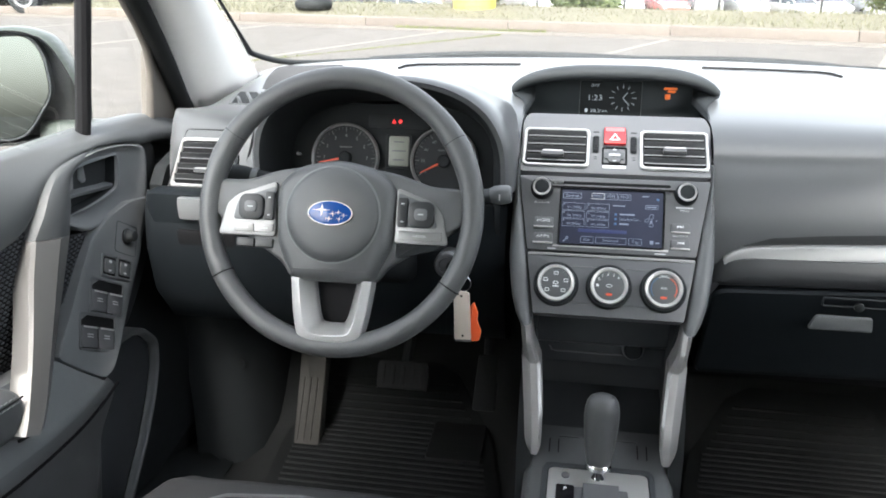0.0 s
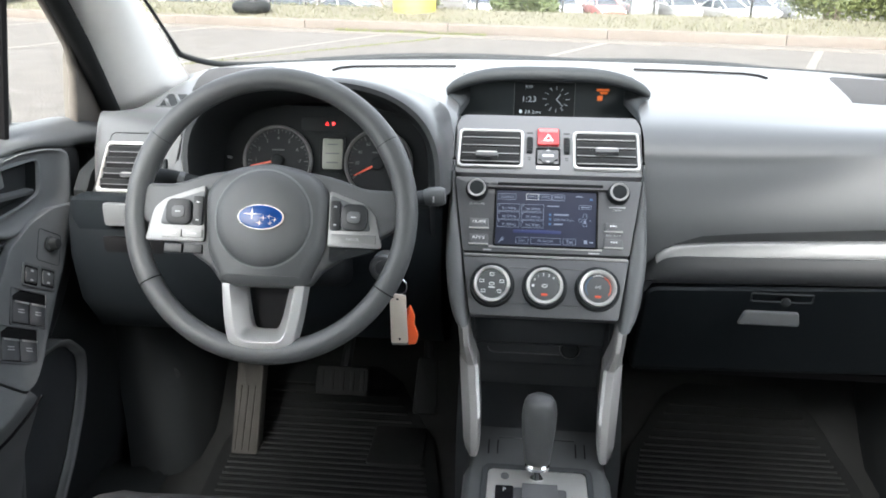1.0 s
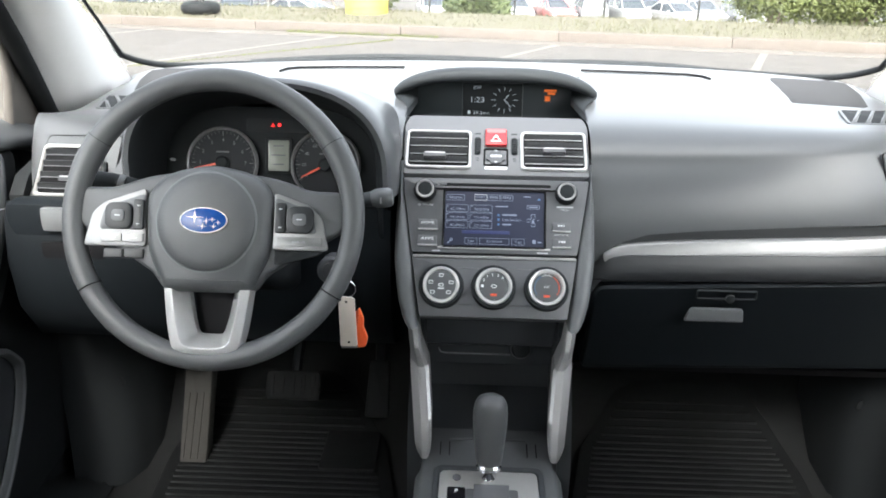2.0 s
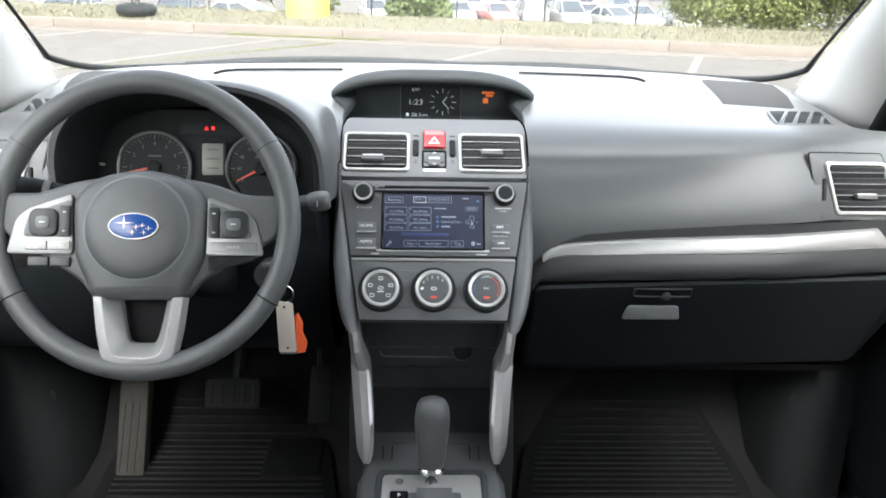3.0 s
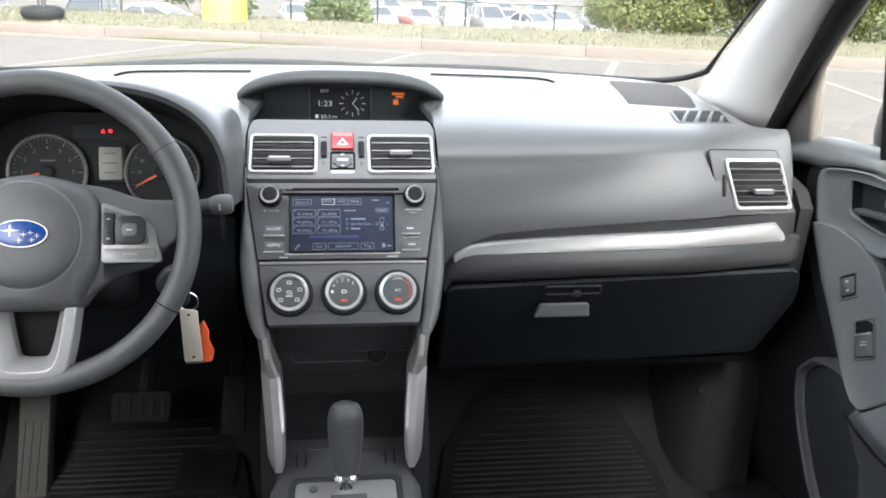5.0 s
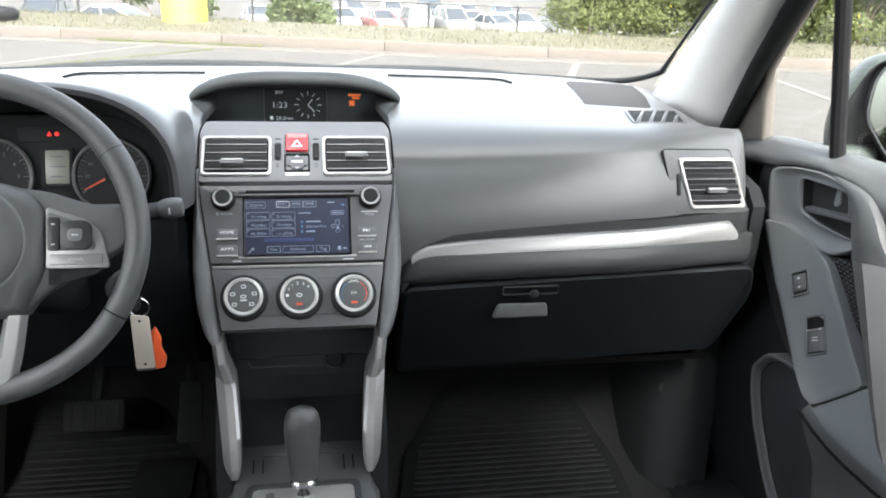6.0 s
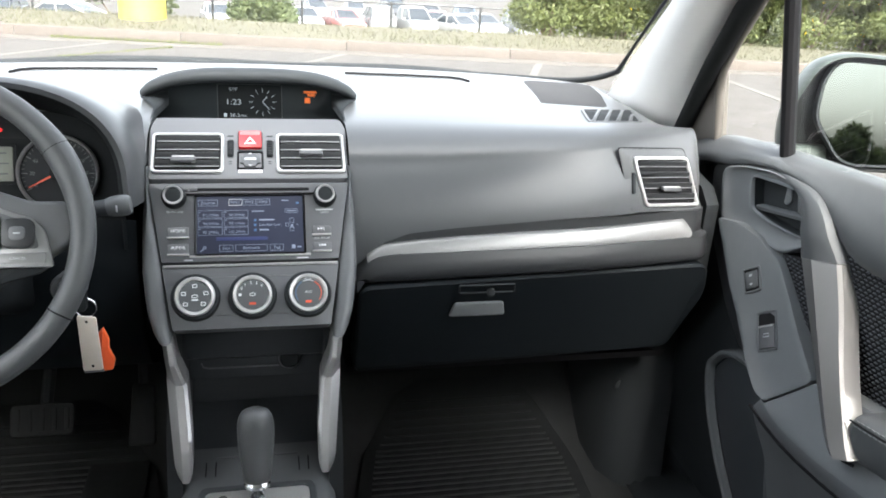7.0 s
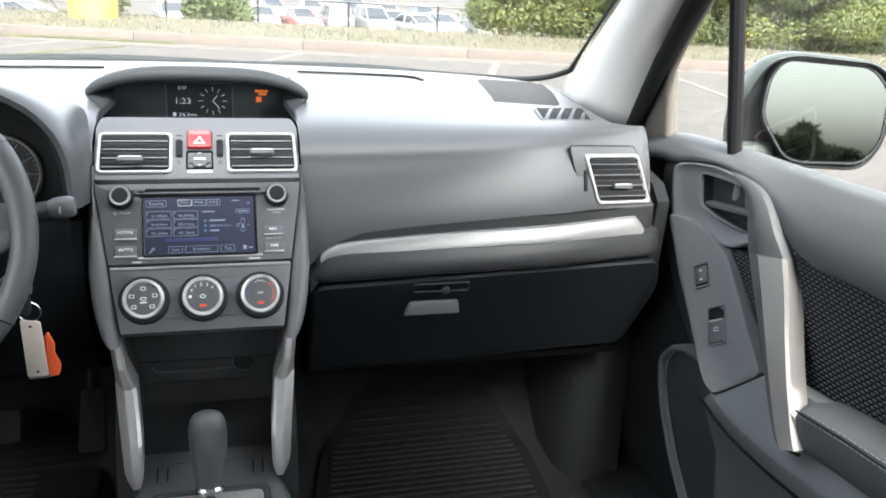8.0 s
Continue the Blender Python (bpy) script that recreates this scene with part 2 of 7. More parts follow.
def lathe(profile, n=40, m=None, bm=None):
    """A profile of (radius, height) turned round the frame's Z."""
    m = m or Matrix()
    rings = [[m @ Vector((r * math.cos(2 * math.pi * i / n), r * math.sin(2 * math.pi * i / n), z)) for i in range(n)] for r, z in profile]
    return loft(rings, True, (profile[0][0] > 1e-5, profile[-1][0] > 1e-5), bm)


def sweep(path, size, n=12, bm=None, flat=1.0, up=(0, 0, 1), close=False):
    """A round bar along a path; size: one radius, or one for each point; flat: the section's height to its width."""
    path = [Vector(p) for p in path]
    size = [size] * len(path) if isinstance(size, (int, float)) else size
    rings = []
    for i, p in enumerate(path):
        a = path[i - 1] if (i or close) else p
        c = path[(i + 1) % len(path)] if (i < len(path) - 1 or close) else p
        d = (c - a).normalized()
        side = d.cross(Vector(up))
        side = side.normalized() if side.length > 1e-4 else Vector((1, 0, 0))
        v = side.cross(d)
        rings.append([p + size[i] * (side * math.cos(2 * math.pi * k / n) + v * (flat * math.sin(2 * math.pi * k / n))) for k in range(n)])
    if close:
        rings.append(rings[0])
        bm = loft(rings, True, (False, False), bm)
        bmesh.ops.remove_doubles(bm, verts=bm.verts, dist=1e-6)
        return bm
    return loft(rings, True, (True, True), bm)


def block(w, d, h, b=0.004, m=None, bm=None, seg=2):
    """A box with rounded edges, centred in its frame."""
    t = bmesh.new()
    bmesh.ops.create_cube(t, size=1.0, matrix=Matrix.Diagonal((w, d, h, 1)))
    if b:
        bmesh.ops.bevel(t, geom=t.edges, offset=b, segments=seg, affect="EDGES", profile=0.6)
    bmesh.ops.transform(t, matrix=m or Matrix(), verts=t.verts)
    if bm is None:
        return t
    me = bpy.data.meshes.new("tmp")
    t.to_mesh(me)
    t.free()
    bm.from_mesh(me)
    bpy.data.meshes.remove(me)
    return bm


def smoothstep(a, b, x):
    t = max(0.0, min(1.0, (x - a) / (b - a)))
    return t * t * (3 - 2 * t)


def by_angle(p, c, n=96):
    """n points where rays from c, at even angles, leave a closed outline."""
    out = []
    for k in range(n):
        a = 2 * math.pi * k / n
        d = (math.cos(a), math.sin(a))
        far = 0.0
        for (x1, y1), (x2, y2) in zip(p, p[1:] + p[:1]):
            ex, ey = x2 - x1, y2 - y1
            den = d[0] * ey - d[1] * ex
            if abs(den) > 1e-12:
                t = ((x1 - c[0]) * ey - (y1 - c[1]) * ex) / den
                u = ((x1 - c[0]) * d[1] - (y1 - c[1]) * d[0]) / den
                if t > 0 and -1e-9 <= u <= 1 + 1e-9:
                    far = max(far, t)
        out.append((c[0] + far * d[0], c[1] + far * d[1]))
    return out


def spline(pts, k):
    """Catmull-Rom through points of any dimension, k steps a span."""
    pts = [Vector(p) for p in pts]
    out = []
    for i in range(len(pts) - 1):
        a, b, c, d = pts[max(0, i - 1)], pts[i], pts[i + 1], pts[min(len(pts) - 1, i + 2)]
        for j in range(k):
            t = j / k
            out.append(0.5 * (2 * b + (c - a) * t + (2 * a - 5 * b + 4 * c - d) * t * t + (3 * b - a - 3 * c + d) * t ** 3))
    return out + [pts[-1]]


def blend(table, x):
    """Straight-line values between (x, value) rows."""
    if x <= table[0][0]:
        return table[0][1]
    for (a, p), (b, q) in zip(table, table[1:]):
        if x <= b:
            return p + (q - p) * (x - a) / (b - a)
    return table[-1][1]


def lettering(text, height, m, material, parent, name="lettering", width=None):
    """Words in the built-in font, standing 0.3 mm proud, centred in the frame."""
    cu = bpy.data.curves.new("text", "FONT")
    cu.body, cu.size, cu.align_x, cu.align_y, cu.extrude, cu.resolution_u = text, height, "CENTER", "CENTER", 0.00015, 2
    tmp = bpy.data.objects.new("text", cu)
    scene.collection.objects.link(tmp)
    me = bpy.data.meshes.new_from_object(tmp.evaluated_get(bpy.context.evaluated_depsgraph_get()))
    bpy.data.objects.remove(tmp)
    bpy.data.curves.remove(cu)
    if width:
        w = max(v.co.x for v in me.vertices) - min(v.co.x for v in me.vertices)
        me.transform(Matrix.Diagonal((width / w, 1, 1, 1)))
    me.transform(m)
    me.materials.clear()
    me.materials.append(material)
    ob = new(name, me)
    ob.parent = parent
    ob.matrix_parent_inverse = BASE[parent.name].inverted()
    return ob


def at(m, x, y, z=0.0):
    """The same panel frame moved along itself."""
    return m @ Matrix.Translation((x, y, z))


# ---- outdoors: ground, kerb, verge ----
def kerb_y(x):
    return 12.25 - 0.2 * x


def ground_z(x, y):
    d = (y - kerb_y(x)) * 0.98
    return blend(((0.15, -0.02), (0.2, 0.13), (1.2, 0.17), (2.0, 0.2), (2.8, 0.12), (4.5, -0.45), (9, -1.7), (12, -1.9), (30, -2.8), (40, -3.2)), d)


def build_ground():
    xs = [-900, -300, -120, -60] + [-40 + 2 * i for i in range(41)] + [60, 120, 300, 900]
    ds = [-900, -200, -60, -20, -8, -3, -1, 0.14, 0.15, 0.2, 0.6, 1.0, 1.4, 1.7, 2.0, 2.4, 2.8, 3.4, 4.5, 6, 9, 12, 20, 30, 40, 90, 300, 900]
    bm = bmesh.new()
    rows = [[bm.verts.new((x, kerb_y(x) + d / 0.98, ground_z(x, kerb_y(x) + d / 0.98) if d > 0.16 else -0.02 * (d > 0.14))) for x in xs] for d in ds]
    for j, (a, b) in enumerate(zip(rows, rows[1:])):
        for i in range(len(xs) - 1):
            f = bm.faces.new((a[i], a[i + 1], b[i + 1], b[i]))
            f.material_index = 1 if 0.14 < ds[j] < 9 else 0
    ob = part("ground", bm, ASPHALT, None, "pale worn asphalt car park with a dry grass verge")
    ob.data.materials.append(VERGE)
    return tagged(ob, kind="structure")


build_ground()


def build_kerb():
    """Kerb stones end to end, each a solid with a worn top edge."""
    kerb = thing("kerb", (0, 12.25, 0), "weathered concrete kerb along the grass verge", "kerb", kind="structure")
    ang, step = math.atan(-0.2), 2.4
    data = None
    for i in range(-9, 10):
        m = Matrix.Translation((i * step * math.cos(ang), kerb_y(i * step * math.cos(ang)) + 0.08, 0.06)) @ Matrix.Rotation(ang, 4, "Z")
        if data is None:
            ob = part("kerb_stone", block(step - 0.006, 0.17, 0.17, 0.02), CONCRETE, kerb)
            data = ob.data
        else:
            ob = new("kerb_stone", data)
            ob.parent = kerb
            ob.matrix_parent_inverse = BASE[kerb.name].inverted()
        ob.matrix_basis = m


build_kerb()


def build_gutter():
    """The concrete gutter pan in front of the kerb, in bays with open joints."""
    pan = thing("gutter", (0, 11.9, 0), "worn concrete gutter pan in front of the kerb", "gutter", kind="structure")
    ang, step, data = math.atan(-0.2), 2.4, None
    for i in range(-9, 10):
        x = (i + 0.3) * step * math.cos(ang)
        m = Matrix.Translation((x, kerb_y(x) - 0.225, -0.022)) @ Matrix.Rotation(ang, 4, "Z")
        if data is None:
            ob = part("gutter_bay", block(step - 0.012, 0.43, 0.06, 0.008), GUTTER, pan)
            data = ob.data
        else:
            ob = new("gutter_bay", data)
            ob.parent = pan
            ob.matrix_parent_inverse = BASE[pan.name].inverted()
        ob.matrix_basis = m


build_gutter()


def strip(name, x0, y0, x1, y1, w, material, label):
    d = (Vector((x1, y1, 0)) - Vector((x0, y0, 0)))
    n = Vector((-d.y, d.x, 0)).normalized() * w / 2
    a, b = Vector((x0, y0, 0)), Vector((x1, y1, 0))
    ob = part(name, loft([[a - n, a + n, b + n, b - n], [p + Vector((0, 0, 0.004)) for p in (a - n, a + n, b + n, b - n)]], True, (True, True)), material, None, label)
    return tagged(ob, kind="structure")


for x0, y0, x1, y1 in ((-2.0, 12.5, -4.6, 7.8), (-5.0, 13.1, -7.6, 8.4), (1.2, 11.8, -1.2, 7.4), (6.15, 10.7, 5.4, 6.0), (3.9, 11.3, 2.2, 7.0), (-8.0, 13.7, -10.6, 9.0)):
    strip("road_marking", x0, y0, x1, y1, 0.1, LINE, "worn white painted parking bay line on asphalt")

strip("road_joint", -1.25, 11.85, -3.9, 8.85, 0.05, VERGE, "cracked joint in the asphalt with soil in it")


# ---- outdoors: plants ----
def leaf_cloud(name, blobs, count, size, material, parent, seed, label=""):
    """Many small bent leaves scattered through the shells of several clumps; blobs: (x, y, z, rx, ry, rz)."""
    rng = np.random.default_rng(seed)
    b = np.array(blobs)[rng.integers(0, len(blobs), count)]
    d = rng.normal(size=(count, 3))
    d /= np.linalg.norm(d, axis=1)[:, None]
    c = b[:, :3] + d * b[:, 3:] * (rng.random((count, 1)) ** 0.45)
    u = rng.normal(size=(count, 3))
    u /= np.linalg.norm(u, axis=1)[:, None]
    v = np.cross(u, d + 0.01)
    v /= np.linalg.norm(v, axis=1)[:, None]
    s = size * (0.6 + 0.8 * rng.random((count, 1)))
    w = np.cross(u, v)
    p = np.stack([c - u * s, c + v * s * 0.45 + w * s * 0.12, c + u * s, c - v * s * 0.45 + w * s * 0.12], 1).reshape(-1, 3)
    me = bpy.data.meshes.new(name)
    me.from_pydata(p.tolist(), [], np.arange(count * 4).reshape(-1, 4).tolist())
    me.materials.append(material)
    ob = new(name, me)
    ob.parent = parent
    ob.matrix_parent_inverse = BASE[parent.name].inverted()
    return tagged(ob, label)


def bush(x, y, r, h, material, seed, label, category="bush", group="shrubs behind the verge", leaves=1500, size=0.06, flowers=0):
    z = ground_z(x, y) - 0.05
    rng = random.Random(seed)
    t = thing("bush" if category == "bush" else "tree", (x, y, z), label, category, group)
    blobs, bm = [], bmesh.new()
    for k in range(9):
        a = rng.uniform(0, 6.28)
        q = r * rng.uniform(0.2, 0.75)
        hh = h * rng.uniform(0.3, 0.85)
        tip = (x + q * math.cos(a), y + q * math.sin(a), z + hh)
        blobs.append((*tip, r * rng.uniform(0.3, 0.5), r * rng.uniform(0.3, 0.5), h * rng.uniform(0.15, 0.3)))
        sweep([(x + 0.1 * math.cos(a), y + 0.1 * math.sin(a), z), (x + q * 0.5 * math.cos(a), y + q * 0.5 * math.sin(a), z + hh * 0.55), tip], [0.03, 0.02, 0.008], 6, bm)
    part("stems", bm, BARK, t)
    blobs += [(x, y, z + h * 0.25, r * 0.9, r * 0.9, h * 0.25)]
    leaf_cloud("leaves", blobs, leaves, size, material, t, seed)
    if flowers:
        leaf_cloud("blossoms", blobs, flowers, size * 0.7, BLOSSOM, t, seed + 1, "yellow blossoms")
    return t


# ---- the car's own shell ----
def shell_x(z):
    """Half width of the cabin at the side glass."""
    return 0.80 - 0.22 * max(0.0, z - 1.03)


def build_shell():
    floor = bmesh.new()
    prof = ((-1.0, 0.36), (0.9, 0.33), (1.45, 0.33), (1.62, 0.42), (1.74, 0.62), (1.80, 1.02))
    loft([[(x, y, z) for y, z in prof] for x in (-0.82, -0.2, 0.2, 0.82)], False, bm=floor)
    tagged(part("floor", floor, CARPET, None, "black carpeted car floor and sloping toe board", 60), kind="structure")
    # the roof with its curved edges
    bm = bmesh.new()
    rings = []
    for y in (-1.0, -0.5, 0.2, 0.95):
        rings.append([(x, y, 1.56 - 0.07 * (abs(x) / 0.68) ** 3 - 0.03 * max(0, y - 0.2)) for x in (-0.68, -0.6, -0.45, -0.2, 0, 0.2, 0.45, 0.6, 0.68)])
    top = [[(x, y, z + 0.04) for x, y, z in r] for r in rings]
    loft(rings, False, bm=bm)
    skin = bmesh.new()
    loft(top, False, bm=skin)
    tagged(part("roof_panel", skin, PAINT, None, "dark grey-green painted car roof"), category="roof", kind="structure")
    tagged(part("ceiling", bm, HEADLINER, None, "light grey cloth headliner under the car roof"), kind="structure")
    # closing walls behind the seats, with the side and rear window openings left between them
    bm = bmesh.new()
    for s in (-1, 1):
        block(0.04, 1.95, 0.68, 0.01, Matrix.Translation((s * 0.84, -0.05, 0.70)), bm)
        for y, w in ((-0.22, 0.16), (-0.98, 0.2)):
            block(0.05, w, 0.55, 0.01, Matrix.Translation((s * 0.74, y, 1.28)) @ Matrix.Rotation(s * 0.2, 4, "Y") , bm)
    block(1.66, 0.05, 0.66, 0.01, Matrix.Translation((0, -1.03, 0.70)), bm)
    # unseen partition, added to block light from the rear window
    block(1.6, 0.05, 0.86, 0.02, Matrix.Translation((0, -0.32, 0.77)), bm)
    block(1.4, 0.05, 0.1, 0.01, Matrix.Translation((0, -1.03, 1.52)), bm)
    side = bmesh.new()
    for s in (-1, 1):
        block(0.03, 1.10, 0.76, 0.01, Matrix.Translation((s * 0.815, 1.42, 0.62)), side)
    tagged(part("wall_side", side, BLACK, None, "black side walls of the footwells"), kind="structure")
    tagged(part("wall_rear", bm, DASH2, None, "dark trim and added light-blocking partition closing the unseen cabin back"), kind="structure")


build_shell()


def rear_panes():
    """Unseen tinted glass in the rear doors and the tailgate, added to cut light from behind."""
    for k, s in ((2, -1), (3, 1)):
        rows = [[(s * (shell_x(z) + d), y, z) for y in (-0.14, -0.5, -1.02)] for d, z in ((0.004, 0.98), (0.004, 1.15), (0.004, 1.32), (0.004, 1.50), (0.0, 1.50), (0.0, 1.32), (0.0, 1.15), (0.0, 0.98))]
        tagged(part("window_%d" % k, loft(rows, False), TINTED, None, "unseen tinted rear side window dimming light from behind", 0), category="window", kind="structure")
    rows = [[(x, y, z) for x in (-0.72, 0.0, 0.72)] for y, z in ((-1.05, 1.0), (-1.03, 1.5), (-1.026, 1.5), (-1.046, 1.0))]
    tagged(part("window_4", loft(rows, False), TINTED, None, "unseen tinted tailgate window dimming light from behind", 0), category="window", kind="structure")


rear_panes()


def windshield_point(u, v):
    """u from -1 to 1 across, v from 0 at the base to 1 at the roof."""
    xb, xt = 0.73, 0.60
    yb = 1.885 - 0.15 * u * u - 0.09 * u ** 6
    yt = 0.92 - 0.07 * u * u
    return Vector((u * (xb + (xt - xb) * v), yb + (yt - yb) * v, 1.05 + (1.55 - 1.05) * v - 0.03 * u * u * v + 0.05 * v * (1 - v)))


def build_windshield():
    bm = bmesh.new()
    loft([[windshield_point(-1 + 2 * i / 24, j / 10) for i in range(25)] for j in range(11)], False, bm=bm)
    ob = part("window_1", bm, GLASS, None, "clear raked windshield of the car", 60)
    ob.visible_shadow = False
    tagged(ob, category="window", kind="structure")
    # black band round the edge of the glass
    bm = bmesh.new()
    edge = [windshield_point(-0.983, j / 10) for j in range(10, 1, -1)]
    for i in range(81):
        u = 0.985 * math.sin(math.pi * (i / 80 - 0.5))
        edge.append(windshield_point(u, 0.012 + 0.12 * abs(u) ** 22) + Vector((0, 0, 0.004 * (1 - abs(u) ** 30))))
    edge += [windshield_point(0.983, j / 10) for j in range(2, 11)]
    sweep([p + Vector((0, -0.010, 0.0)) for p in edge], [0.0032] * 9 + [0.006] * 81 + [0.0032] * 9, 8, bm)
    tagged(part("trim", bm, BLACK, None, "black rubber seal round the windshield", 60), category="seal", kind="structure")


build_windshield()


def a_pillar(s):
    """The light trim up the windshield's side, from the dashboard to the roof."""
    rings = []
    for k in range(13):
        v = k / 12
        i = windshield_point(s * 0.985, v) + Vector((0, -0.02, -0.006))
        z = 0.985 + v * 0.55
        o = Vector((s * (shell_x(z) - 0.015), 1.47 - 0.70 * v - 0.06 * math.sin(math.pi * min(1, v * 1.0)), z))
        o.y = blend(((0.98, 1.47), (1.06, 1.41), (1.13, 1.345), (1.24, 1.235), (1.4, 1.04), (1.55, 0.83)), z)
        pts = []
        for j in range(9):
            t = j / 8
            p = i.lerp(o, t)
            bulge = 0.03 * math.sin(math.pi * t)
            pts.append(p + Vector((-s * bulge * 0.8, -bulge * 0.7, 0)))
        pts.append(o + Vector((s * 0.03, 0.05, 0)))
        pts.append(i + Vector((s * 0.03, 0.03, 0)))
        rings.append(pts)
    ob = part("pillar_left" if s < 0 else "pillar_right", loft(rings, True, (True, True)), PILLAR, None, "light grey windshield pillar trim with a fine grain", 60)
    tagged(ob, category="pillar", kind="structure")
    # door seal beside it
    path = []
    for z in (0.95, 0.985, 1.02, 1.06, 1.10, 1.15, 1.24, 1.33, 1.42, 1.5):
        path.append((s * (shell_x(z) - 0.018), blend(((0.95, 1.46), (0.985, 1.445), (1.02, 1.42), (1.06, 1.388), (1.10, 1.352), (1.15, 1.305), (1.24, 1.212), (1.4, 1.02), (1.55, 0.82)), z), z))
    tagged(part("trim", sweep(path, 0.0165, 10, flat=0.9), RUBBER, None, "black rubber door seal beside the pillar", 60), category="seal", kind="structure")


a_pillar(-1), a_pillar(1)


# ---- dashboard ----
STACK = tilted(0, 1.143, 0.878, 32.8)      # radio and climate panel
VENTS = tilted(0, 1.21, 0.98, 52.4)        # silver vent panel above them
dash = thing("dashboard", (0, 1.5, 0.62), "charcoal soft plastic dashboard with a silver trim strip", "dashboard")


def pad_back(x):
    return 1.875 - 0.15 * (x / 0.73) ** 2 - 0.09 * (x / 0.73) ** 6


def pad_profile(x):
    ax = abs(x)
    drop = -0.05 * smoothstep(0.655, 0.775, ax)
    drop_f = -0.04 * smoothstep(0.725, 0.785, ax)
    back = pad_back(x)
    far = 0.036 * smoothstep(0.52, 0.76, ax) + 0.05 * smoothstep(0.712, 0.752, ax) ** 1.5
    full = smoothstep(0.18, 0.60, ax)
    pts = [(back, 1.0 + drop), (back - 0.005, 1.063 + drop * 0.4)]
    for y, z in ((1.62, 1.066), (1.52, 1.063), (1.44, 1.058), (1.38, 1.0535), (1.33, 1.049), (1.295, 1.044), (1.270, 1.037), (1.250, 1.027), (1.2355, 1.013), (1.2275, 0.9995)):
        turn = 1 - smoothstep(1.22, 1.34, y)
        pts.append((min(y, back - 0.02) + turn * (far - 0.008 * full), z + drop_f + (drop - drop_f) * smoothstep(1.26, 1.37, y) + 0.014 * full * turn))
    zb = blend(((0.142, 0.85), (0.155, 0.856), (0.168, 0.868), (0.19, 0.888), (0.23, 0.902), (0.30, 0.909), (0.5, 0.922), (0.76, 0.93)), ax)
    yt, zt = 1.2275 - 0.008 * full, 0.9995 + 0.014 * full
    for k in range(1, 9):
        z = zt - 0.003 + (zb - zt + 0.003) * k / 8
        yf = 1.188 + (yt - 1.188) * max(0.0, (z - 0.88) / (zt - 0.88)) ** 2.3
        pts.append((yf + far, z + drop_f * (1 - k / 8)))
    y, z = pts[-1]
    pts.append((y + 0.03, z - 0.002))
    pts.append((y + 0.08, z + 0.004))
    return pts


def pad_loft(x0, x1, n, stop=None):
    rows = []
    for i in range(n + 1):
        x = x0 + (x1 - x0) * i / n
        p = pad_profile(x)[:stop]
        keep = p[:2] + spline(p[2:20], 4) + p[20:]
        rows.append([(x, y, z) for y, z in keep])
    return loft(rows, False)


part("top_pad", pad_loft(0.1425, 0.742, 48), DASH, dash, "soft charcoal passenger side pad", 50)
part("top_pad", pad_loft(-0.742, -0.535, 14), DASH, dash, smooth=50)
part("top_pad", pad_loft(-0.535, -0.165, 12, 8), DASH, dash, smooth=50)
part("top_pad", pad_loft(-0.165, -0.1425, 6, 14), DASH, dash, smooth=50)
part("top_pad", pad_loft(-0.147, 0.147, 10, 4), DASH, dash, smooth=50)

# thin joints along the top, beside the display hood
for s in (-1, 1):
    path = [(s * x, y, 1.0675) for x, y in ((0.18, 1.715), (0.30, 1.703), (0.39, 1.685), (0.412, 1.665), (0.419, 1.63))]
    part("joint", sweep(path, 0.0025, 6), DEEP, dash, "dark joint line")


def corner_grille(s):
    """The small slotted demister grille let into the dashboard's corner."""
    m = Matrix.Translation((s * 0.601, 1.357, 1.0525)) @ Matrix.Rotation(radians(6), 4, "X")
    pts = [(-0.046, -0.037), (0.044, -0.037), (0.056, 0.032), (-0.034, 0.032)]
    pts = rounded([(s * x, y) for x, y in pts], 0.005)
    g = part("demister_grille", bezel(inset(pts, -0.004), inset(pts, 0.001), 0.0016, 0.0006, m), DASH, dash, "slotted demister grille")
    part("grille_floor", plate(pts, 0.0004, 0.0002, m), BLACK, g)
    for x0, x1, y1 in ((-0.041, -0.004, 0.030), (-0.019, 0.018, 0.030), (0.003, 0.040, 0.030), (0.025, 0.047, 0.004)):
        vane = rounded([(s * (x0 - 0.003), -0.036), (s * (x0 + 0.004), -0.036), (s * (x1 + 0.003), y1), (s * (x1 - 0.003), y1)], 0.001)
        part("slat", plate(vane, 0.0022, 0.0006, m), DASH, g)


def pad_top(x, y):
    """The height of the dashboard's top at a place on it."""
    return blend(sorted(pad_profile(x)[1:11]), y)


def corner_speaker(s):
    """The dark cloth-like speaker cover between the windshield and the demister grille."""
    rows = []
    for k in range(13):
        q = k / 12
        y0, y1 = 1.432 + 0.262 * q, 1.404 + 0.226 * q
        x0 = blend(((0, 0.500), (0.75, 0.526), (1, 0.545)), q)
        x1 = blend(((0, 0.628), (0.4, 0.655), (1, 0.688)), q)
        rows.append([(s * (x0 + (x1 - x0) * i / 10), y0 + (y1 - y0) * i / 10, pad_top(x0 + (x1 - x0) * i / 10, y0 + (y1 - y0) * i / 10) + 0.0022 - 0.004 * (i in (0, 10) or k in (0, 12))) for i in range(11)])
    part("speaker_cover", loft(rows, False), GRILLE, dash, "matt dark speaker cover", 40)


corner_grille(-1), corner_grille(1)
corner_speaker(-1), corner_speaker(1)


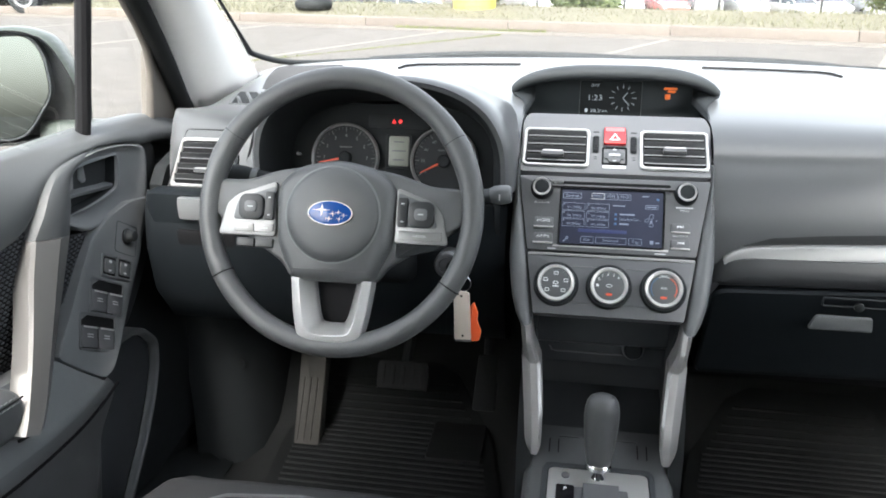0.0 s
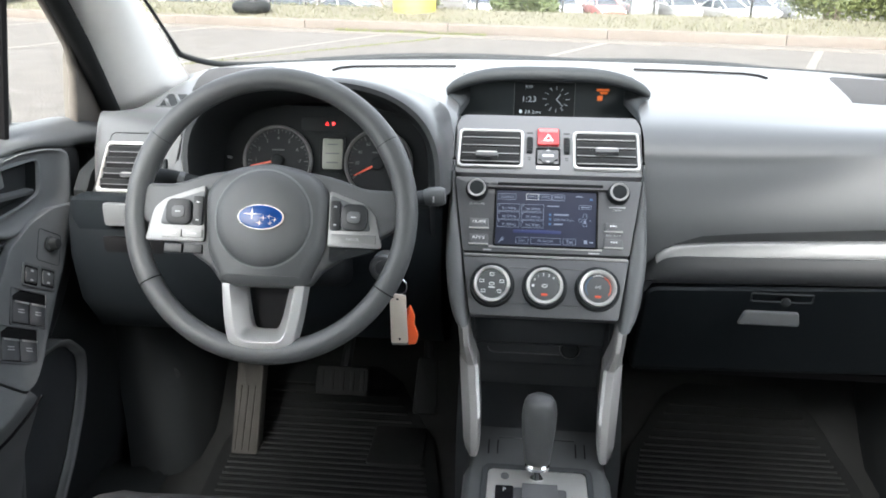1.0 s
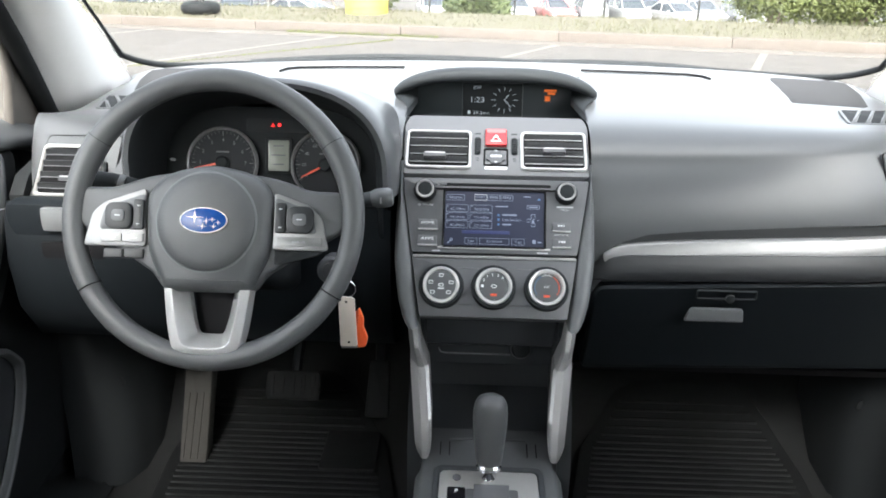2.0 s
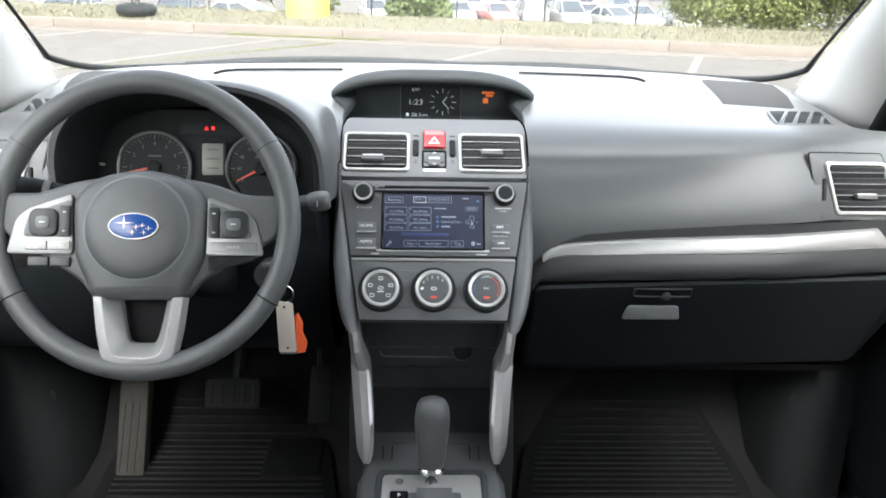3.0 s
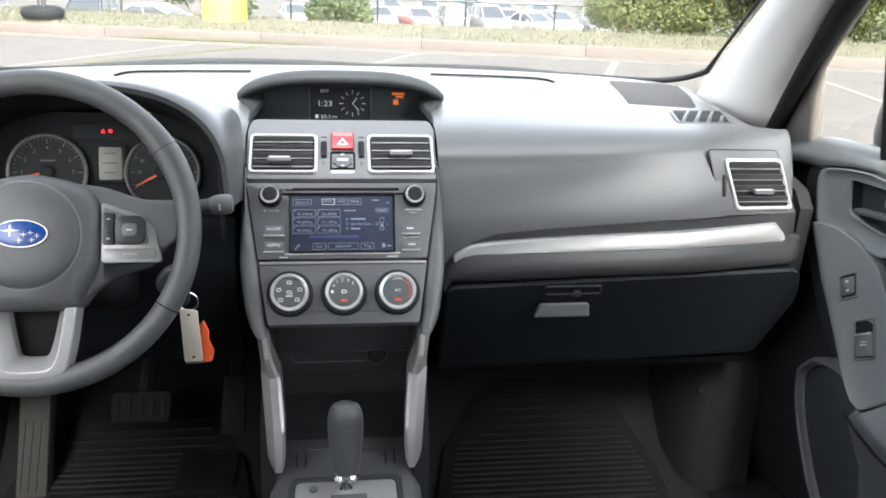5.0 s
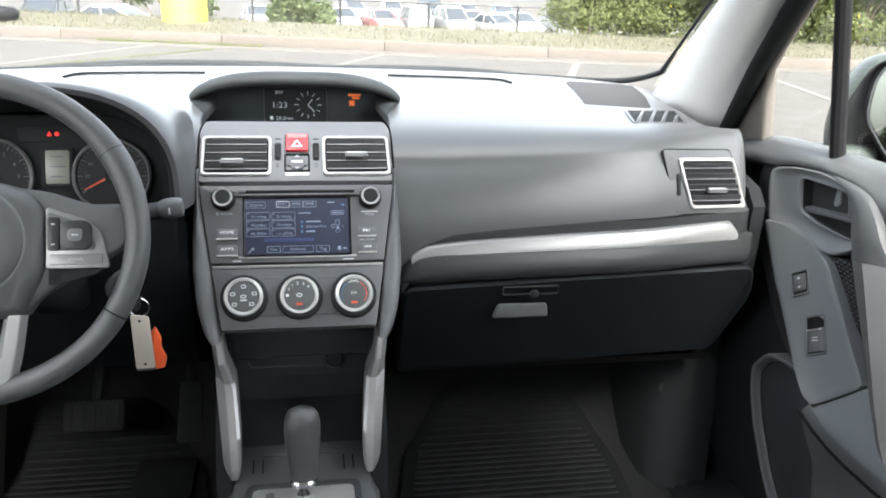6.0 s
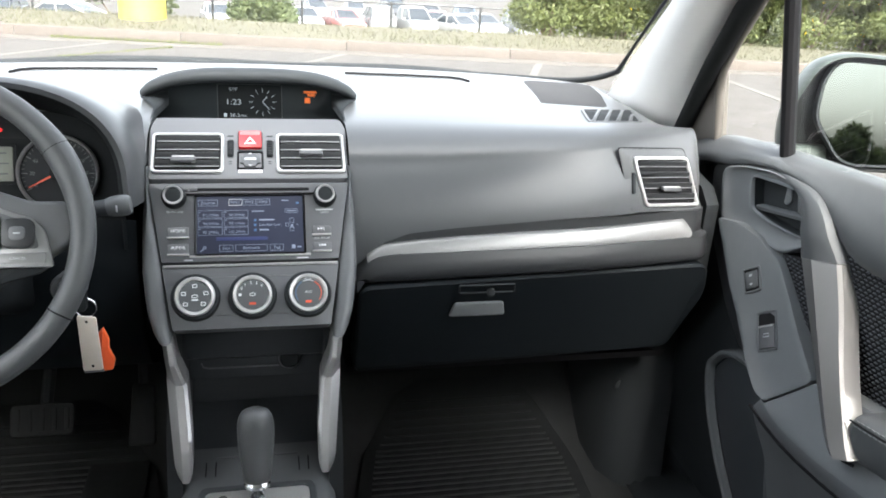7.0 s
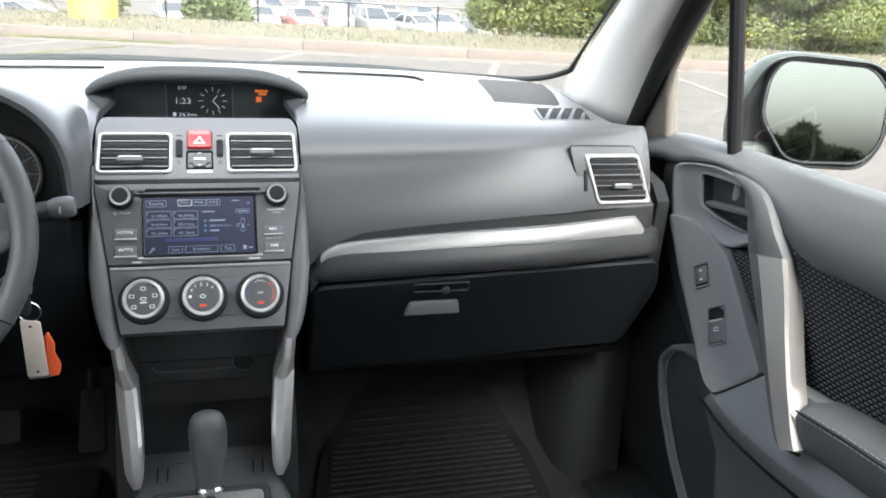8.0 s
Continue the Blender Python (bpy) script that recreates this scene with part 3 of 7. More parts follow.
def lower_front():
    # rolled strip below the silver trim, swept across the passenger side
    def row(x):
        k = smoothstep(0.60, 0.745, x)
        up = 0.012 * (x - 0.16) / 0.55
        far = 0.02 * smoothstep(0.5, 0.74, x)
        zt = blend(((0.150, 0.843), (0.16, 0.863), (0.175, 0.8715), (0.2, 0.876)), x) + up
        ztop = blend(((0.150, 0.85), (0.165, 0.872), (0.185, 0.893), (0.22, 0.905), (0.3, 0.912)), x) + up
        f = 1.178 + far + 0.03 * smoothstep(0.715, 0.752, x)
        return [(x, f + 0.05, ztop), (x, f + 0.016, ztop), (x, f + 0.012, zt), (x, f - 0.004, zt - 0.004), (x, f - 0.008, zt - 0.014), (x, f - 0.012, zt - 0.026), (x, f - 0.012, 0.837 + up * 1.1), (x, f - 0.006, 0.831 + up * 1.1), (x, f + 0.06, 0.831 + up * 1.1)]

    part("lower_roll", loft([row(0.150 + 0.59 * i / 40) for i in range(41)], False), ROLL, dash, "charcoal roll below the trim strip", 50)
    # the silver strip, rounded at its outer end
    rings = []
    for i in range(45):
        x = 0.166 + 0.535 * i / 44
        up = 0.012 * (x - 0.16) / 0.55
        far = 0.02 * smoothstep(0.5, 0.74, x)
        e = math.sqrt(max(0.0, 1 - ((max(0.0, x - 0.688)) / 0.0135) ** 2))
        zt = blend(((0.166, 0.871), (0.175, 0.879), (0.19, 0.8845), (0.21, 0.8875), (0.25, 0.890), (0.31, 0.8925), (0.41, 0.895), (0.68, 0.8995)), x) + up
        zb = 0.862 + up
        c, h = (zt + zb) / 2, (zt - zb) / 2 * max(0.25, e)
        rings.append([(x, 1.182 + far + dy, c + h * k) for k, dy in ((1, 0.012), (0.96, 0.004), (0.8, 0.001), (0, -0.004), (-0.8, -0.008), (-0.96, -0.007), (-1, 0.012))])
    part("trim_strip", loft(rings, True, (True, True)), SILVER, dash, "brushed satin silver trim strip", 40)
    # glove box lid with its latch and hand recess
    lid = bmesh.new()
    pts = rounded([(0.152, 0.827), (0.735, 0.840), (0.737, 0.79), (0.730, 0.640), (0.155, 0.632)], 0.02)
    loft([[(x, 1.163 + 0.02 * smoothstep(0.45, 0.7, x) + d + 1.1 * max(0, 0.80 - z) ** 1.35, z) for x, z in p] for p, d in ((pts, 0.05), (pts, 0.004), (inset(pts, 0.004), 0.0))], True, (False, True), lid)
    glove = part("glove_box_lid", lid, LID, dash, "dark glove box lid")
    m = tilted(0.35, 1.163, 0.822, -8)
    part("latch", bezel(rrect(0.09, 0.016, 0.003), rrect(0.085, 0.011, 0.002), 0.003, 0.001, at(m, 0, -0.003)), BLACK, glove)
    part("lock", lathe([(0.007, 0), (0.007, 0.004), (0.005, 0.005), (0, 0.005)], 20, at(m, 0.006, -0.009)), ROLL, glove, "round key lock")
    # lighter plate, the light on the recess edge put into its colour
    part("hand_recess", plate(rounded([(-0.054, -0.016), (0.036, -0.016), (0.032, 0.008), (-0.046, 0.008)], 0.005), 0.006, 0.003, at(m, -0.004, -0.034)), CONSOLE, glove, "edge of the hand recess, painted lighter as if lit")
    # knee panel under the dashboard, both sides
    for x0, x1, zt in ((0.15, 0.74, 0.63), ):
        # near-black sheet, shade under the dashboard put into its colour
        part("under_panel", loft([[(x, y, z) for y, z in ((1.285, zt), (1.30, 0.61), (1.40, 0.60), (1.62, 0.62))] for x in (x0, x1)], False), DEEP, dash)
    kp = [[(x, y, z) for y, z in ((1.19, 0.93), (1.175, 0.90), (1.165, 0.84), (1.175, 0.76), (1.22, 0.69), (1.32, 0.64), (1.60, 0.66))] for x in (-0.745, -0.55, -0.155)]
    part("knee_panel", loft(kp, False), LID, dash, "black knee panel below the steering column")
    # outer end of the dashboard beside the doors
    for s in (-1, 1):
        pts = [(1.245, 0.955), (1.40, 0.99), (1.6, 0.99), (1.7, 0.6), (1.45, 0.60), (1.30, 0.66), (1.225, 0.78), (1.22, 0.93)]
        part("end_panel", loft([[(s * x, y, z) for y, z in pts] for x in (0.735, 0.757)], True, (True, True)), BLACK, dash)
    # coin box and switch strip on the driver's side
    part("switch_strip", block(0.195, 0.05, 0.105, 0.014, Matrix.Translation((-0.645, 1.197, 0.880))), LID, dash, "black switch strip below the vent")
    part("coin_slot", block(0.10, 0.012, 0.030, 0.005, Matrix.Translation((-0.640, 1.172, 0.858))), DEEP, dash)
    part("coin_lid", block(0.056, 0.014, 0.038, 0.008, Matrix.Translation((-0.652, 1.165, 0.911))), DOOR, dash, "small grey coin box lid")


lower_front()


def air_vent(m, w, h, n, name, tab_x=-0.02, tab_row=2, skew=0.0, rim=0.0046):
    """A vent with a silver frame, dark slats with highlights painted on their front edges and a sliding tab."""
    sk = Matrix(((1, skew, 0, 0), (0, 1, 0, 0), (0, 0, 1, 0), (0, 0, 0, 1)))
    m = m @ sk
    v = part(name, bezel(rrect(w, h, 0.008), rrect(w - 2 * rim, h - 2 * rim, 0.0055), 0.005, 0.0015, m, back=0.004), BRIGHT, dash, "air vent in a satin silver frame")
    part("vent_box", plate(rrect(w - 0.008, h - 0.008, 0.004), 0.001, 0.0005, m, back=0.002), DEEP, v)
    for i in range(n):
        y = (i - (n - 1) / 2) * (h - 0.012) / n
        sl = part("slat", block(w - 0.012, 0.0095, 0.0024, 0.0008, at(m, 0, y + 0.0030, 0.0038) @ Matrix.Rotation(radians(28), 4, "X")), ROLL, v)
        # pale strip painted as the light caught on the slat's front edge
        part("slat_highlight", block(w - 0.012, 0.0016, 0.002, 0.0007, at(m, 0, y - 0.0014, 0.0022) @ Matrix.Rotation(radians(20), 4, "X")), EDGE, sl, "highlight painted along the front edge")
    y = ((n - 1) / 2 - tab_row) * (h - 0.012) / n
    tab = part("slider_tab", block(w * 0.34, 0.0085, 0.009, 0.003, at(m, tab_x, y - 0.001, 0.009)), PANEL, v, "grey slider tab")
    # bright strip painted as the slider tab's highlight
    part("tab_highlight", block(w * 0.30, 0.0022, 0.002, 0.0008, at(m, tab_x, y + 0.0018, 0.0132)), BRIGHT, tab, "highlight painted on the edge")
    return v


def centre_vents():
    p = part("vent_panel", plate(rounded([(-0.1405, 0.0), (0.1405, 0.0), (0.1415, 0.095), (0.134, 0.1145), (-0.134, 0.1145), (-0.1415, 0.095)], 0.008), 0.004, 0.002, VENTS, back=0.03), VSILVER, dash, "silver grey vent panel")
    air_vent(at(VENTS, -0.087, 0.0455, 0.004), 0.100, 0.073, 4, "air_vent", -0.005, 2.6)
    air_vent(at(VENTS, 0.087, 0.0455, 0.004), 0.100, 0.073, 4, "air_vent", 0.0, 1.8)
    part("hazard_button", plate(rrect(0.033, 0.0325, 0.003), 0.0075, 0.002, at(VENTS, 0, 0.0695, 0.002)), RED, p, "red hazard warning button")
    tri = [(0.0, 0.0075), (-0.0085, -0.0065), (0.0085, -0.0065)]
    part("triangle", bezel(tri, [(0, 0.0035), (-0.0048, -0.0042), (0.0048, -0.0042)], 0.0006, 0.0002, at(VENTS, 0, 0.0665, 0.0092)), WHITEINK, p, "white warning triangle")
    # gloss along the hazard button's top painted as a paler plate
    part("button_gloss", plate(rrect(0.029, 0.007, 0.002), 0.0005, 0.0002, at(VENTS, 0, 0.0805, 0.0092)), PINK, p, "gloss painted on the upper edge of the button")
    part("button_frame", bezel(rrect(0.0375, 0.0365, 0.004), rrect(0.0335, 0.033, 0.003), 0.0015, 0.0005, at(VENTS, 0, 0.0695, 0.004)), DASH2, p)
    f = part("switch_frame", bezel(rrect(0.0375, 0.033, 0.003), rrect(0.032, 0.0275, 0.002), 0.003, 0.001, at(VENTS, 0, 0.0335, 0.003)), DEEP, p)
    part("rocker", plate(rounded([(-0.0145, -0.006), (-0.0095, -0.0075), (-0.008, -0.0125), (0.008, -0.0125), (0.0095, -0.0075), (0.0145, -0.006), (0.0145, 0.005), (0.0095, 0.0065), (0.008, 0.0115), (-0.008, 0.0115), (-0.0095, 0.0065), (-0.0145, 0.005)], 0.0012), 0.003, 0.001, at(VENTS, 0, 0.0335, 0.004)), PANEL, f)
    part("mark", plate(rrect(0.017, 0.0048, 0.001), 0.0008, 0.0003, at(VENTS, 0, 0.0335, 0.0072)), DIMINK, f)
    for y in (0.0235, 0.0425):
        part("mark", plate(rounded([(-0.0035, 0), (0.0035, 0), (0, 0.0035 if y > 0.03 else -0.0035)], 0.0004), 0.0006, 0.0002, at(VENTS, 0, y, 0.0072)), DIMINK, f)
    part("print_bar", plate(rrect(0.034, 0.006, 0.001), 0.0005, 0.0002, at(VENTS, 0, 0.0135, 0.004)), BRIGHT, p, "bright label strip below the rocker")
    for s in (-1, 1):
        part("thumb_wheel", plate(rrect(0.0088, 0.031, 0.003), 0.0045, 0.0015, at(VENTS, s * 0.028, 0.0545, 0.003)), BLACK, p, "ribbed black thumb wheel")
        part("wheel_frame", bezel(rrect(0.0108, 0.034, 0.004), rrect(0.0086, 0.0315, 0.003), 0.0010, 0.0004, at(VENTS, s * 0.028, 0.0545, 0.004)), DASH2, p)
        for i in range(6):
            part("rib", block(0.006, 0.0014, 0.002, 0.0004, at(VENTS, s * 0.028, 0.0432 + 0.0045 * i, 0.008)), ROLL, p)
        part("mark", plate(rrect(0.009, 0.0026, 0.0006), 0.0004, 0.0001, at(VENTS, s * 0.028, 0.0790, 0.004)), ROLL, p)
        for y in (0.0275, 0.0315):
            part("mark", plate(rrect(0.005, 0.0012, 0.0004), 0.0004, 0.0001, at(VENTS, s * 0.028, y, 0.004)), ROLL, p)


centre_vents()
# side vents beside the doors, flush with the pad
for s in (-1, 1):
    m = tilted(s * 0.652, 1.2225, 0.9705, 15) @ Matrix.Rotation(radians(s * 10), 4, "Y")
    shape = [(-0.064, -0.048), (0.078, -0.048), (0.036, 0.053), (-0.090, 0.053)]
    shape = rounded([(s * x, y) for x, y in shape], 0.006)
    part("vent_housing", plate(shape, 0.002, 0.001, m, back=0.03), DASH, dash, smooth=40)
    part("housing_joint", bezel(inset(shape, -0.0018), inset(shape, 0.0002), 0.001, 0.0004, m), DEEP, dash)
    air_vent(at(m, s * 0.002, 0, 0.002), 0.107, 0.081, 4, "air_vent", 0.0 if s > 0 else 0.01, 2.1, -s * 0.33, 0.0055)
    part("thumb_wheel", plate(rrect(0.006, 0.034, 0.002), 0.005, 0.0015, at(m, -s * 0.061, -0.002, 0.001)), BLACK, dash)


def display_hood():
    """The hooded information display on top of the centre stack."""
    n = 40

    def ring(w, h, y, z, bow=0.018, power=3.0):
        pts = []
        for i in range(n + 1):
            u = -1 + 2 * i / n
            u = math.copysign(abs(u) ** 0.8, u)
            pts.append((w * u, y + bow * u * u, z + h * (1 - abs(u) ** power) ** 0.75))
        return pts

    rings = [ring(0.150, 0.020, 1.490, 1.058, 0.0), ring(0.158, 0.0265, 1.44, 1.058), ring(0.1660, 0.0305, 1.412, 1.0580), ring(0.1685, 0.0315, 1.406, 1.0585), ring(0.1705, 0.0330, 1.401, 1.0610), ring(0.1720, 0.0345, 1.400, 1.0660), ring(0.1727, 0.0355, 1.403, 1.0710), ring(0.1722, 0.0375, 1.409, 1.0725), ring(0.1715, 0.0385, 1.420, 1.073), ring(0.168, 0.0385, 1.45, 1.0725), ring(0.155, 0.031, 1.54, 1.063), ring(0.13, 0.016, 1.66, 1.055)]
    hood = part("display_hood", loft(rings[8:], False), DASH, dash, "curved hood over the information display", 60)
    # lip and cheeks darker than the hood, their shade put into the colour
    part("hood_lip", loft(rings[2:9], False), LIP, hood, "rolled lip of the hood, painted dark for its shade", 60)
    part("hood_lining", loft(rings[:3], False), BLACK, hood, smooth=60)
    for s in (-1, 1):
        rows = []
        for k in range(9):
            q = k / 8
            z = 1.0645 - 0.0215 * q
            xo = 0.1705 - 0.026 * smoothstep(0, 0.55, q)
            yf = 1.418 - 0.118 * smoothstep(0.0, 1.0, q)
            rows.append([(s * (xo - 0.0015), yf + 0.003, z), (s * xo, yf, z), (s * (xo + 0.0015), yf + 0.012, z), (s * (xo + 0.004), 1.50, z), (s * 0.136, 1.49, z), (s * 0.134, 1.46, z)])
        part("cheek", loft(rows, True, (True, True)), LIP, hood, smooth=50)
    part("shelf", loft([[(x, y, z) for y, z in ((1.285, 1.030), (1.31, 1.036), (1.35, 1.030), (1.47, 1.003))] for x in (-0.14, 0.14)], False), CUBBY, hood, "sloping shelf before the display")
    m = tilted(0, 1.47, 1.046, 10)
    screen = part("display", plate(rrect(0.30, 0.09, 0.006), 0.002, 0.001, m, back=0.02), SMOKED, hood, "smoked grey information display")
    part("lcd", plate(rrect(0.104, 0.058, 0.002), 0.001, 0.0004, at(m, -0.003, 0.001, 0.002)), BLACK, screen)
    q = at(m, 0, 0, 0.0032)
    lettering("1:23", 0.0135, at(q, -0.030, 0.001), DISPLAYINK, screen, width=0.023)
    lettering("89F", 0.0085, at(q, -0.030, 0.0225), DISPLAYINK, screen, width=0.014)
    lettering("28.2", 0.0085, at(q, -0.0285, -0.0210), DISPLAYINK, screen, width=0.017)
    lettering("MPG", 0.0055, at(q, -0.0135, -0.0218), DISPLAYINK, screen, width=0.010)
    part("pump_icon", plate(rrect(0.005, 0.006, 0.001), 0.0005, 0.0002, at(q, -0.0440, -0.0205)), DISPLAYINK, screen)
    part("lcd_edge", bezel(rrect(0.107, 0.061, 0.003), rrect(0.1055, 0.0595, 0.0025), 0.0006, 0.0002, at(m, -0.003, 0.001, 0.002)), PANEL, screen, "thin pale line round the screen")
    for i in range(12):
        a = 2 * math.pi * i / 12
        bm = block(0.0065 if i % 3 else 0.0075, 0.0009, 0.0006, 0, at(q, 0.018 + 0.0195 * math.cos(a), 0.002 + 0.0195 * math.sin(a)) @ Matrix.Rotation(a, 4, "Z"))
        part("hour_mark", bm, DISPLAYINK, screen)
    for a, ln in ((radians(50), 0.012), (radians(-48), 0.017)):
        part("clock_hand", block(ln, 0.0014, 0.0006, 0, at(q, 0.018 + ln / 2 * math.cos(a), 0.002 + ln / 2 * math.sin(a)) @ Matrix.Rotation(a, 4, "Z")), DISPLAYINK, screen)
    for x, y, w, h in ((0.098, 0.0195, 0.022, 0.0042), (0.100, 0.0145, 0.013, 0.0042), (0.0935, 0.0055, 0.009, 0.009)):
        part("warning_mark", plate(rrect(w, h, 0.0006), 0.0006, 0.0002, at(q, x, y)), ORANGEGLOW, screen, "lit orange warning text")


display_hood()


# ---- centre stack: radio and climate panel ----
def flanks():
    """The charcoal side cheeks that carry the stack."""
    for s in (-1, 1):
        rings = []
        for z in (1.0, 0.985, 0.94, 0.90, 0.87, 0.84, 0.82, 0.80, 0.788):
            y = 1.143 + 0.645 * (z - 0.878)
            xi = blend(((0.775, 0.1065), (0.80, 0.110), (0.878, 0.1215), (0.98, 0.1395)), z)
            xo = blend(((0.788, 0.124), (0.80, 0.131), (0.82, 0.138), (0.85, 0.144), (0.878, 0.147), (0.94, 0.146), (0.985, 0.1425)), z)
            rings.append([(s * xi, y + 0.004, z), (s * (xi + 0.003), y - 0.003, z), (s * (xi + 0.5 * (xo - xi)), y - 0.005, z), (s * (xo - 0.004), y - 0.002, z), (s * xo, y + 0.006, z), (s * (xo + 0.004), y + 0.09, z), (s * xi, y + 0.09, z)])
        part("stack_flank", loft(rings, True, (True, True)), DASH2, dash, "charcoal cheek beside the radio", 50)


flanks()


def button(parent, m, w, h, material=PANEL, r=0.0015, d=0.003, name="button"):
    return part(name, plate(rrect(w, h, r), d, min(0.0008, d / 3), m), material, parent)


def radio():
    t = thing("car_radio", (0, 1.16, 0.90), "graphite car radio with a lit touchscreen", "car radio")
    body = part("face_plate", plate(rounded([(-0.1205, 0.004), (0.1205, 0.004), (0.1385, 0.117), (-0.1385, 0.117)], 0.003), 0.003, 0.001, STACK, back=0.03), PANEL, t, "graphite face plate")
    q = at(STACK, 0, 0, 0.003)
    part("disc_slot", plate(rrect(0.158, 0.0045, 0.002), 0.0006, 0.0002, at(q, 0.003, 0.1075)), DEEP, t, "narrow disc slot")
    part("slot_lip", block(0.188, 0.003, 0.006, 0.001, at(q, 0.002, 0.1010)), GLOSSY, t)
    for x in (-0.093 + 0.014, -0.066):
        button(t, at(q, x - 0.012, 0.108), 0.010, 0.0045)
    part("screen_frame", bezel(rrect(0.152, 0.088, 0.003), rrect(0.146, 0.082, 0.002), 0.003, 0.001, at(q, -0.001, 0.056)), GLOSSY, t)
    screen = part("touchscreen", plate(rrect(0.1465, 0.0825, 0.002), 0.0012, 0.0004, at(q, -0.001, 0.056)), SCREEN, t, "lit blue-black touchscreen with radio presets")
    s = at(q, -0.001, 0.056, 0.0014)

    def box(x, y, w, h, mt=SCREENLINE):
        part("screen_box", bezel(rrect(w, h, 0.001, 2), rrect(w - 0.0011, h - 0.0011, 0.0006, 2), 0.0003, 0.0001, at(s, x, y)), mt, screen)

    def bar(x, y, w, h=0.0018, mt=SCREENLINE):
        part("screen_bar", plate(rrect(w, h, 0.0004, 2), 0.0003, 0.0001, at(s, x, y)), mt, screen)

    box(-0.0578, 0.0315, 0.0268, 0.0092), lettering("Source", 0.0066, at(s, -0.0578, 0.0315), SCREENLINE, screen, width=0.019)
    for i in range(3):
        box(-0.0204 + i * 0.0192, 0.0322, 0.0182, 0.0092, WHITEINK if i == 0 else SCREENLINE)
        lettering("FM%d" % (i + 1), 0.006, at(s, -0.0204 + i * 0.0192, 0.0322), SCREENLINE, screen, width=0.0115)
    for k, word in enumerate(("91.1MHz", "96.3MHz", "94.5MHz", "97.1MHz", "95.3MHz", "101.3MHz")):
        x, y = -0.0548 + 0.0352 * (k % 2), 0.0152 - 0.0123 * (k // 2)
        box(x, y, 0.0330, 0.0112)
        lettering(word, 0.0056, at(s, x + 0.0008, y - 0.0015), SCREENLINE, screen, width=0.021)
        bar(x - 0.0140, y + 0.0030, 0.0016, 0.0018)
    bar(0.0105, 0.0189, 0.0175, 0.0014), bar(0.048, 0.0345, 0.010, 0.0012), bar(0.0655, 0.0305, 0.004, 0.003, BLUEINK)
    box(0.0570, 0.0189, 0.0185, 0.0062), bar(0.0570, 0.0189, 0.0135, 0.0014)
    bar(0.0225, 0.0062, 0.0215, 0.0022), bar(0.0185, -0.0083, 0.0130, 0.0022)
    lettering("Little Red Corv...", 0.0054, at(s, 0.0275, -0.0012), SCREENLINE, screen, width=0.031)
    for y in (0.0058, -0.0010, -0.0083):
        bar(0.0062, y, 0.0034, 0.0036, BLUEINK)
    box(0.0570, 0.0044, 0.0058, 0.0078), box(0.0570, -0.0078, 0.0062, 0.0050), box(0.0505, -0.0012, 0.0050, 0.0050), bar(0.0645, -0.0012, 0.0020, 0.0012), bar(0.0570, -0.0030, 0.0030, 0.0040)
    part("screen_band", plate(rrect(0.07, 0.005, 0.001), 0.0002, 0.0001, at(s, -0.012, -0.0205)), SCREENBLUE, screen, "bright blue band on the screen")
    for x, w, word in ((-0.0335, 0.0185, "Scan"), (0.0006, 0.0435, "Bookmark"), (0.0352, 0.0190, "Tag")):
        box(x, -0.0340, w, 0.0095)
        lettering(word, 0.0056, at(s, x, -0.0340), SCREENLINE, screen, width=w * 0.52)
    part("screen_icon", bezel(circle(0.0022, 12, cx=-0.0625, cy=-0.0325), circle(0.0011, 12, cx=-0.0625, cy=-0.0325), 0.0003, 0.0001, s), SCREENLINE, screen)
    part("screen_icon", block(0.0055, 0.0014, 0.0004, 0, at(s, -0.0660, -0.0362) @ Matrix.Rotation(radians(45), 4, "Z")), SCREENLINE, screen)
    bar(0.0585, -0.0335, 0.0050, 0.0055), bar(0.0665, -0.0340, 0.0055, 0.0020)
    part("lower_edge", block(0.165, 0.003, 0.0035, 0.0008, at(q, -0.001, 0.0115)), BRIGHT, t, "thin bright edge below the screen")
    bar_t = at(q, 0, 0.0065)
    part("print", plate(rrect(0.012, 0.002, 0.0005), 0.0003, 0.0001, at(bar_t, -0.085, 0)), DIMINK, t)
    part("print", plate(rrect(0.016, 0.002, 0.0005), 0.0003, 0.0001, at(bar_t, 0.07, 0)), DIMINK, t)
    for x in (-0.104, 0.104):
        k = at(q, x, 0.0965)
        knob = part("knob", lathe([(0.0165, 0), (0.0165, 0.005), (0.0155, 0.012), (0.0145, 0.014), (0.0125, 0.0145)], 36, k), BLACK, t, "round black knob with a silver ring")
        part("knob_ring", lathe([(0.0138, 0.012), (0.0136, 0.0152), (0.0128, 0.0158), (0.0108, 0.0152), (0.0100, 0.0138)], 36, k), UPRIGHT, knob)
        part("knob_cap", lathe([(0.0104, 0.0125), (0.0104, 0.0140), (0.009, 0.0143), (0, 0.0141)], 36, k), DEEP, knob)
        if x < 0:
            lettering("VOLUME", 0.0042, at(q, x + 0.004, 0.0755), DIMINK, t, width=0.0165)
            part("print", bezel(circle(0.0019, 12, cx=x - 0.008, cy=0.0755), circle(0.0011, 12, cx=x - 0.008, cy=0.0755), 0.0003, 0.0001, q), DIMINK, t)
        else:
            part("print", plate(rrect(0.024, 0.0022, 0.0005), 0.0003, 0.0001, at(q, x * 0.985, 0.0765)), DIMINK, t)
            lettering("MENU", 0.0045, at(q, x * 0.985, 0.0722), DIMINK, t, width=0.012)
